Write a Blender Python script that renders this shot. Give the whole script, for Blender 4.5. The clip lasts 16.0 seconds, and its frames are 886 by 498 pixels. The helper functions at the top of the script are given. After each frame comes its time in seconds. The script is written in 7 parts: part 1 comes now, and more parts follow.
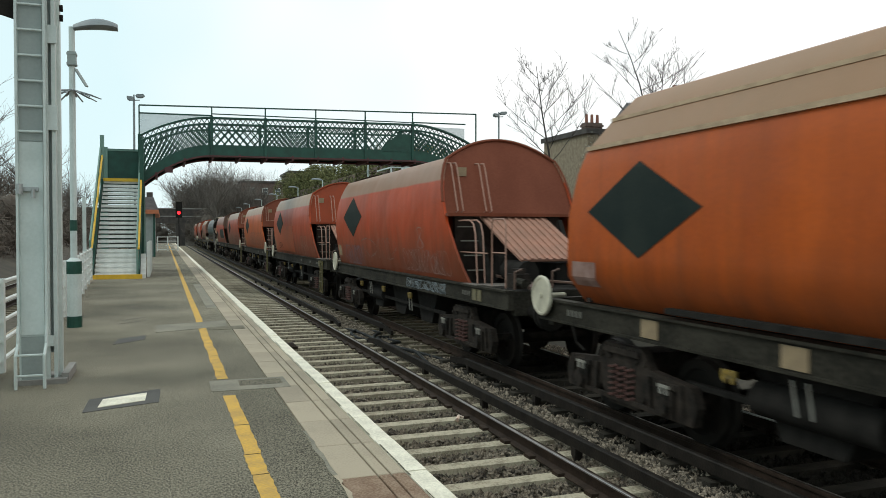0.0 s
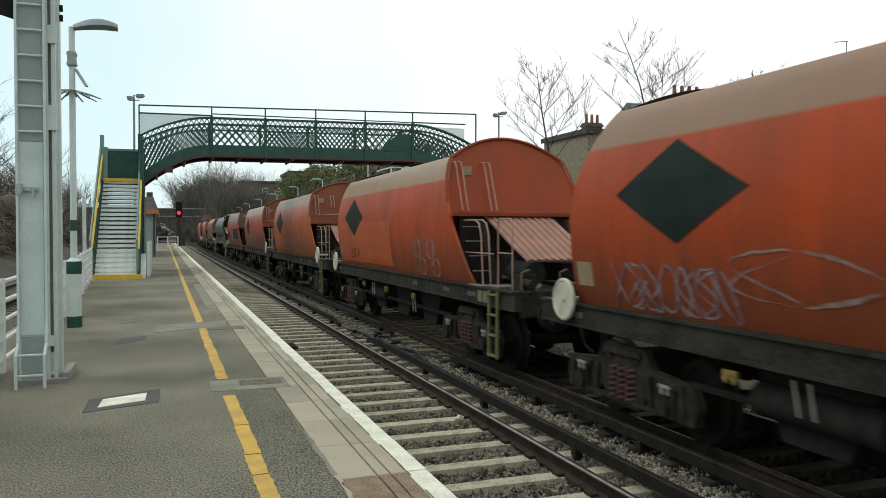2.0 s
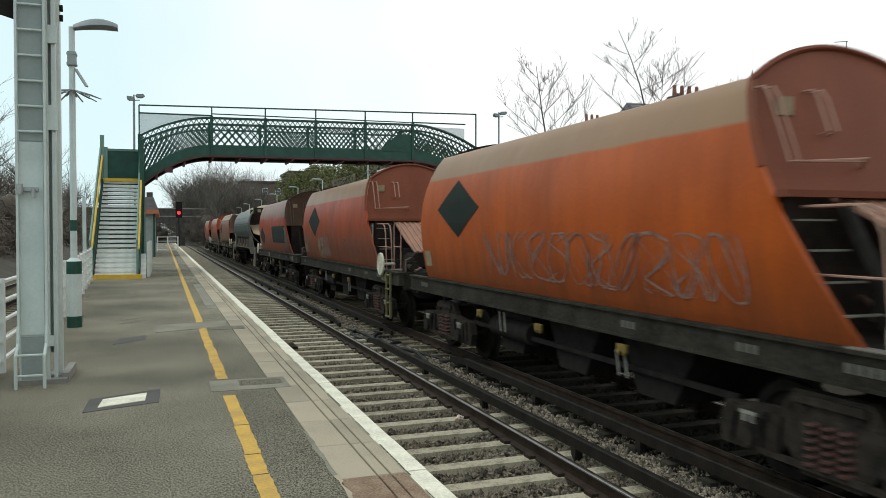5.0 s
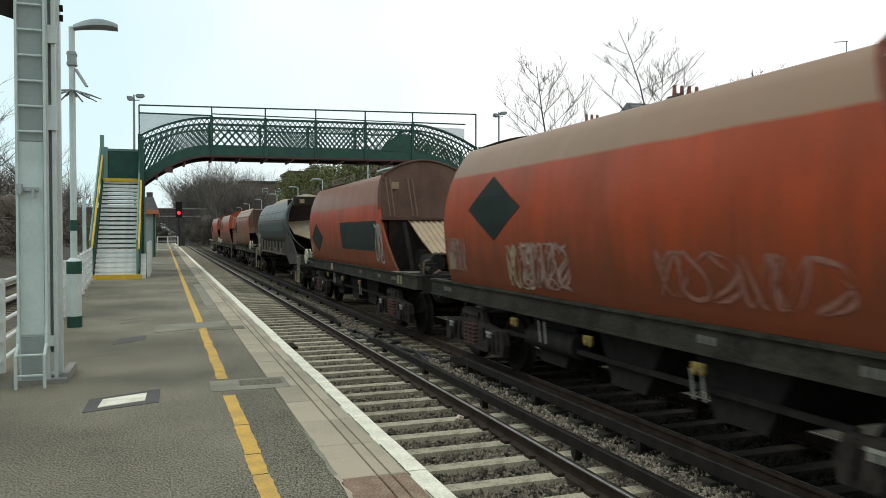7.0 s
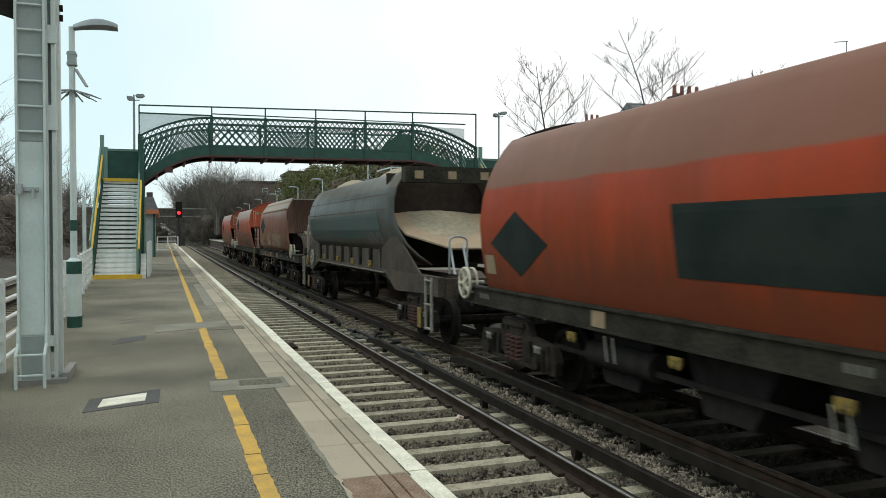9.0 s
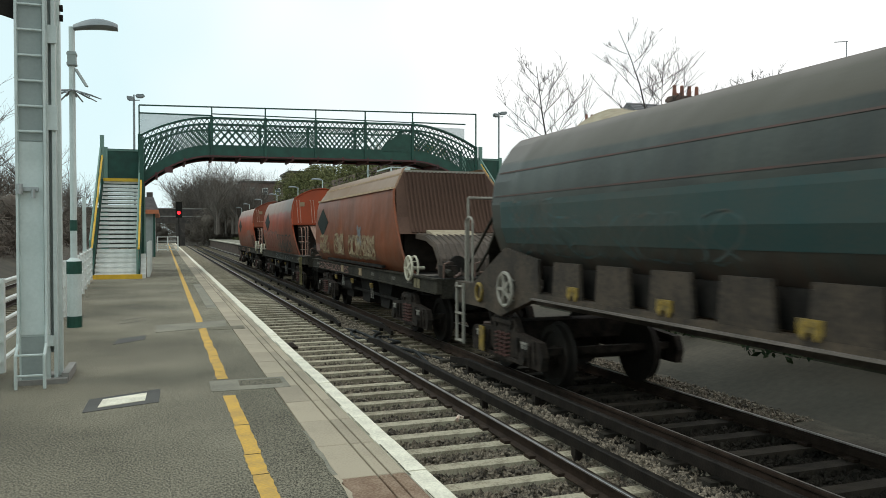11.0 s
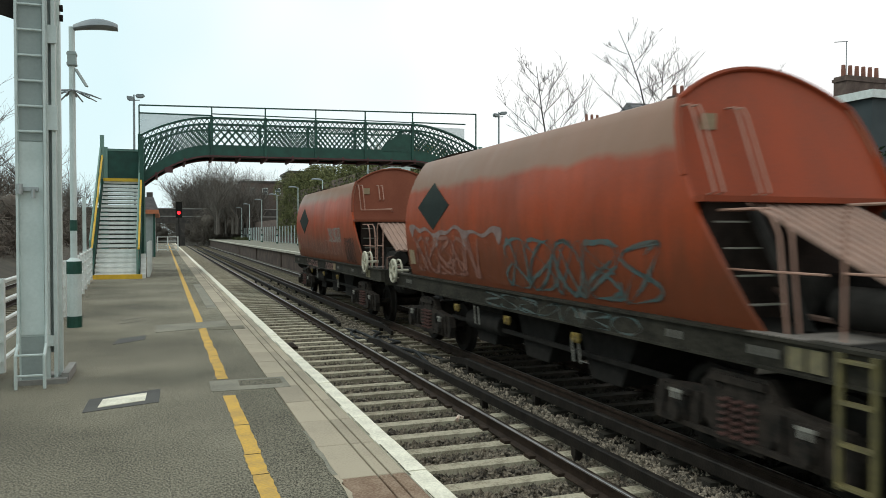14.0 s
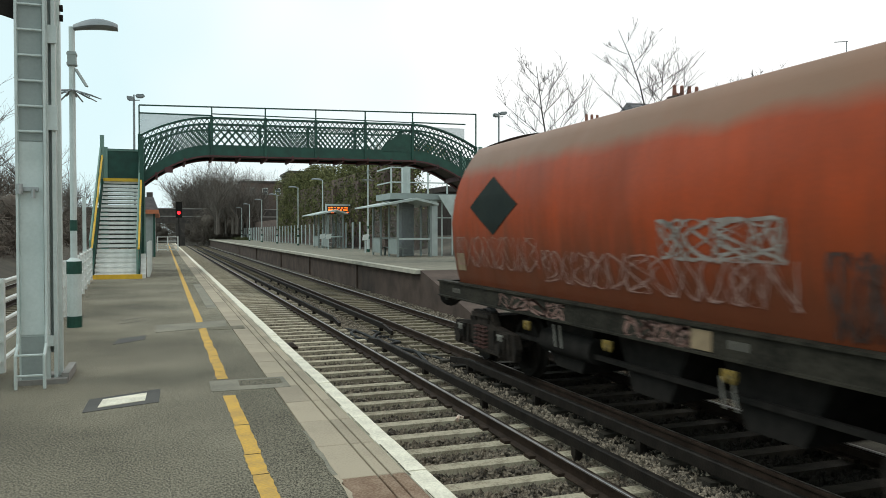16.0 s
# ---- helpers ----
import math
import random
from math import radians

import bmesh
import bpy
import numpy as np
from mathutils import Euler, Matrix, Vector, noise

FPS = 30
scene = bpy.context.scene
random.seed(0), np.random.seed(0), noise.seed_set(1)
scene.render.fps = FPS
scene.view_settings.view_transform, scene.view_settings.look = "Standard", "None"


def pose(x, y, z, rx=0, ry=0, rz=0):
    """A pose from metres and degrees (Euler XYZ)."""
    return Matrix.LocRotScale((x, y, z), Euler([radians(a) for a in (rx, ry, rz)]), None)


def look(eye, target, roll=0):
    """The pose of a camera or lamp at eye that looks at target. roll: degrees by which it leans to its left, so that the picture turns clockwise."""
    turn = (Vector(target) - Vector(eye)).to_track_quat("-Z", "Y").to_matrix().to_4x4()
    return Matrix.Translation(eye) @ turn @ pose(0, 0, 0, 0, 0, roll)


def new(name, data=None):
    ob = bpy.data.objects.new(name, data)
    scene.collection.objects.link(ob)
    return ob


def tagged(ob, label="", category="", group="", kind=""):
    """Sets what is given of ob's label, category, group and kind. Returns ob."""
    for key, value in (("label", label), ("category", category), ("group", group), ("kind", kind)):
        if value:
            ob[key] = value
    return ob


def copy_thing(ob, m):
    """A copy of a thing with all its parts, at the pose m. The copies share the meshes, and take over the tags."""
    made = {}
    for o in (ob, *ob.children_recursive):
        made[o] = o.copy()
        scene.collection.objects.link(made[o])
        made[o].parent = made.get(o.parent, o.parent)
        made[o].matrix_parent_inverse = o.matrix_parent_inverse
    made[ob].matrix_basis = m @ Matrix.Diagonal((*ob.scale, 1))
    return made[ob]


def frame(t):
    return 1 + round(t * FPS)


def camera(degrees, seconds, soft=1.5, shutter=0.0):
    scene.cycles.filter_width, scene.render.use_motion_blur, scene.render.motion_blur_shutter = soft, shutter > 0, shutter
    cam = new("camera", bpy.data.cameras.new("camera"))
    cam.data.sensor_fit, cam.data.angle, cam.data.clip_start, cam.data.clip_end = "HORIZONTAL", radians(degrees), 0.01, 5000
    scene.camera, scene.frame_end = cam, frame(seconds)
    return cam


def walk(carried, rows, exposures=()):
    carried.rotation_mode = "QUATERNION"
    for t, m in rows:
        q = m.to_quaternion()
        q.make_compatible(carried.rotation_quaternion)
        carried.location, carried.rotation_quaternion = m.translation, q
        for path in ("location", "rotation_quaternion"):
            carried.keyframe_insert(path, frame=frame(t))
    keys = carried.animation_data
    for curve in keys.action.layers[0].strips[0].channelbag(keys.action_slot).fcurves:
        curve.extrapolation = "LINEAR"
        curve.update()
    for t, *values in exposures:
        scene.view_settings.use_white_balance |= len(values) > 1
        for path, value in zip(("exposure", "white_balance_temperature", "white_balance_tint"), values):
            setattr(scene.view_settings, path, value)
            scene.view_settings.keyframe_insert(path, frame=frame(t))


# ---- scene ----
# camera: one fixed tripod view along the platform
EYE = Vector((0.0, 0.0, 1.52))
YAW, TILT = math.atan(494 / 1370), math.atan(29 / 1370)
AIM = EYE + 10 * Vector((math.sin(YAW) * math.cos(TILT), math.cos(YAW) * math.cos(TILT), -math.sin(TILT)))
cam = camera(59.56, 16.0, soft=0.85, shutter=0.34)
walk(cam, [(0.0, look(EYE, AIM)), (16.0, look(EYE, AIM))], exposures=[(0.0, 0.0), (16.0, 0.0)])

# ---- overcast daylight ----
world = bpy.data.worlds.new("overcast_sky")
scene.world = world
world.use_nodes = True
wn, wl = world.node_tree.nodes, world.node_tree.links
wn.clear()
sky = wn.new("ShaderNodeTexSky")
sky.sky_type, sky.sun_disc = "NISHITA", False
sky.sun_elevation, sky.sun_rotation = radians(38), radians(75)
bg_sky = wn.new("ShaderNodeBackground")
bg_sky.inputs["Strength"].default_value = 0.09
wl.new(sky.outputs[0], bg_sky.inputs["Color"])
coord = wn.new("ShaderNodeTexCoord")
clouds = wn.new("ShaderNodeTexNoise")
clouds.inputs["Scale"].default_value, clouds.inputs["Detail"].default_value = 1.6, 3.0
wl.new(coord.outputs["Generated"], clouds.inputs["Vector"])
ramp = wn.new("ShaderNodeValToRGB")
ramp.color_ramp.elements[0].position, ramp.color_ramp.elements[0].color = 0.5, (0.7, 0.885, 0.91, 1)
ramp.color_ramp.elements[1].position, ramp.color_ramp.elements[1].color = 0.8, (1.0, 1.0, 0.98, 1)
side = wn.new("ShaderNodeSeparateXYZ")
wl.new(coord.outputs["Generated"], side.inputs[0])
lean_in = wn.new("ShaderNodeMath")
lean_in.operation = "MULTIPLY_ADD"
lean_in.inputs[1].default_value = 0.55
wl.new(side.outputs["X"], lean_in.inputs[0])
wl.new(clouds.outputs["Fac"], lean_in.inputs[2])
wl.new(lean_in.outputs[0], ramp.inputs["Fac"])
bg_cloud = wn.new("ShaderNodeBackground")
bg_cloud.inputs["Strength"].default_value = 1.16
wl.new(ramp.outputs["Color"], bg_cloud.inputs["Color"])
mixer = wn.new("ShaderNodeMixShader")
mixer.inputs["Fac"].default_value = 0.9
wl.new(bg_sky.outputs[0], mixer.inputs[1])
wl.new(bg_cloud.outputs[0], mixer.inputs[2])
wout = wn.new("ShaderNodeOutputWorld")
wl.new(mixer.outputs[0], wout.inputs["Surface"])

sun = new("sun", bpy.data.lights.new("sun", "SUN"))
sun.data.energy, sun.data.angle, sun.data.color = 0.8, radians(25), (1.0, 0.96, 0.9)
sun.matrix_world = look((-22, 14, 34), (4, 12, 0))


# ---- materials ----
def mat(name, c1, c2=None, rough=0.7, metal=0.0, scale=6.0, fine=60.0, bump=0.15, emit=0.0, rand=0.0, streak=0.0, grain=0.45, blot=1.0, crisp=0.5):
    """Two-scale mottled surface between c1 and c2."""
    m = bpy.data.materials.new(name)
    m.use_nodes = True
    n, l = m.node_tree.nodes, m.node_tree.links
    b = n["Principled BSDF"]
    c2 = c2 or tuple(v * 0.75 for v in c1)
    tc = n.new("ShaderNodeTexCoord")
    mp = n.new("ShaderNodeMapping")
    if streak:
        mp.inputs["Scale"].default_value = (1, 1, streak)
    l.new(tc.outputs["Object"], mp.inputs["Vector"])
    big = n.new("ShaderNodeTexNoise")
    big.inputs["Scale"].default_value, big.inputs["Detail"].default_value = scale, 5
    l.new(mp.outputs[0], big.inputs["Vector"])
    small = n.new("ShaderNodeTexNoise")
    small.inputs["Scale"].default_value, small.inputs["Detail"].default_value = fine, 3
    small.inputs["Roughness"].default_value = crisp
    l.new(tc.outputs["Object"], small.inputs["Vector"])
    add = n.new("ShaderNodeMath")
    add.operation = "MULTIPLY_ADD"
    add.inputs[1].default_value, add.inputs[2].default_value = grain, -grain / 2
    l.new(small.outputs["Fac"], add.inputs[0])
    tot = n.new("ShaderNodeMath")
    tot.operation = "ADD"
    big_out = big.outputs["Fac"]
    if blot != 1.0:
        calm = n.new("ShaderNodeMath")
        calm.operation = "MULTIPLY_ADD"
        calm.inputs[1].default_value, calm.inputs[2].default_value = blot, (1 - blot) / 2
        l.new(big_out, calm.inputs[0])
        big_out = calm.outputs[0]
    l.new(big_out, tot.inputs[0])
    l.new(add.outputs[0], tot.inputs[1])
    if rand:
        oi = n.new("ShaderNodeObjectInfo")
        sc = n.new("ShaderNodeMath")
        sc.operation = "MULTIPLY_ADD"
        sc.inputs[1].default_value, sc.inputs[2].default_value = rand, -rand / 2
        l.new(oi.outputs["Random"], sc.inputs[0])
        t2 = n.new("ShaderNodeMath")
        l.new(tot.outputs[0], t2.inputs[0])
        l.new(sc.outputs[0], t2.inputs[1])
        tot = t2
    r = n.new("ShaderNodeValToRGB")
    r.color_ramp.elements[0].position, r.color_ramp.elements[0].color = 0.32, (*c1, 1)
    r.color_ramp.elements[1].position, r.color_ramp.elements[1].color = 0.68, (*c2, 1)
    l.new(tot.outputs[0], r.inputs["Fac"])
    l.new(r.outputs["Color"], b.inputs["Base Color"])
    b.inputs["Roughness"].default_value, b.inputs["Metallic"].default_value = rough, metal
    if bump:
        bp = n.new("ShaderNodeBump")
        bp.inputs["Strength"].default_value, bp.inputs["Distance"].default_value = bump, 0.02
        l.new(small.outputs["Fac"], bp.inputs["Height"])
        l.new(bp.outputs[0], b.inputs["Normal"])
    if emit:
        b.inputs["Emission Color"].default_value = (*c1, 1)
        b.inputs["Emission Strength"].default_value = emit
    return m


def mat_body(name, c1, c2, dust=(0.34, 0.24, 0.15), dust_z=3.25, rough=0.4, crust_z=0.0, crust_most=0.62, ragged=0.05, fade=0.04):
    """Painted wagon side: faded paint, rusty streaks and a crust of stone dust over the inward-rolled top."""
    m = mat(name, c1, c2, rough, 0, 1.3, 26, 0.06, streak=0.35)
    n, l = m.node_tree.nodes, m.node_tree.links
    b = n["Principled BSDF"]
    paint = b.inputs["Base Color"].links[0].from_socket
    tc = n.new("ShaderNodeTexCoord")
    mp = n.new("ShaderNodeMapping")
    mp.inputs["Scale"].default_value = (1, 3.2, 0.22)
    l.new(tc.outputs["Object"], mp.inputs["Vector"])
    st = n.new("ShaderNodeTexNoise")
    st.inputs["Scale"].default_value, st.inputs["Detail"].default_value = 2.2, 6
    l.new(mp.outputs[0], st.inputs["Vector"])
    sr = n.new("ShaderNodeValToRGB")
    sr.color_ramp.elements[0].position, sr.color_ramp.elements[0].color = 0.5, (0, 0, 0, 1)
    sr.color_ramp.elements[1].position, sr.color_ramp.elements[1].color = 0.8, (0.34, 0.34, 0.34, 1)
    l.new(st.outputs["Fac"], sr.inputs["Fac"])
    mx = n.new("ShaderNodeMixRGB")
    mx.inputs["Color2"].default_value = (c1[0] * 0.35, c1[1] * 0.5, c1[2] * 0.6, 1)
    l.new(sr.outputs["Color"], mx.inputs["Fac"])
    l.new(paint, mx.inputs["Color1"])
    sep = n.new("ShaderNodeSeparateXYZ")
    l.new(tc.outputs["Object"], sep.inputs[0])
    wob = n.new("ShaderNodeTexNoise")
    wob.inputs["Scale"].default_value, wob.inputs["Detail"].default_value = 1.1, 5
    l.new(tc.outputs["Object"], wob.inputs["Vector"])
    ma = n.new("ShaderNodeMath")
    ma.operation = "MULTIPLY_ADD"
    ma.inputs[1].default_value = ragged
    l.new(wob.outputs["Fac"], ma.inputs[0])
    l.new(sep.outputs["Z"], ma.inputs[2])
    mr = n.new("ShaderNodeMapRange")
    mr.inputs["From Min"].default_value, mr.inputs["From Max"].default_value = dust_z + ragged / 2, dust_z + ragged / 2 + fade
    mr.inputs["To Max"].default_value = 0.85
    l.new(ma.outputs[0], mr.inputs["Value"])
    mz = n.new("ShaderNodeMixRGB")
    mz.inputs["Color2"].default_value = (*dust, 1)
    l.new(mr.outputs[0], mz.inputs["Fac"])
    # ragged crust of brown brake dust thrown up from the wheels
    spray = n.new("ShaderNodeTexNoise")
    spray.inputs["Scale"].default_value, spray.inputs["Detail"].default_value = 1.6, 6
    l.new(mp.outputs[0], spray.inputs["Vector"])
    hi = n.new("ShaderNodeMath")
    hi.operation = "MULTIPLY_ADD"
    hi.inputs[1].default_value = 1.3
    l.new(spray.outputs["Fac"], hi.inputs[0])
    l.new(sep.outputs["Z"], hi.inputs[2])
    band = n.new("ShaderNodeMapRange")
    band.inputs["From Min"].default_value, band.inputs["From Max"].default_value = 2.85 + crust_z, 2.05 + crust_z
    band.inputs["To Max"].default_value = crust_most
    l.new(hi.outputs[0], band.inputs["Value"])
    crust = n.new("ShaderNodeMixRGB")
    crust.inputs["Color2"].default_value = (0.095, 0.036, 0.018, 1)
    b.inputs["Specular IOR Level"].default_value = 0.24
    l.new(band.outputs[0], crust.inputs["Fac"])
    l.new(mx.outputs["Color"], crust.inputs["Color1"])
    l.new(crust.outputs["Color"], mz.inputs["Color1"])
    l.new(mz.outputs["Color"], b.inputs["Base Color"])
    # dented plate
    dent = n.new("ShaderNodeTexNoise")
    dent.inputs["Scale"].default_value, dent.inputs["Detail"].default_value = 0.9, 2
    l.new(tc.outputs["Object"], dent.inputs["Vector"])
    bp = n.new("ShaderNodeBump")
    bp.inputs["Strength"].default_value, bp.inputs["Distance"].default_value = 0.35, 0.12
    l.new(dent.outputs["Fac"], bp.inputs["Height"])
    l.new(b.inputs["Normal"].links[0].from_socket, bp.inputs["Normal"])
    l.new(bp.outputs[0], b.inputs["Normal"])
    return m


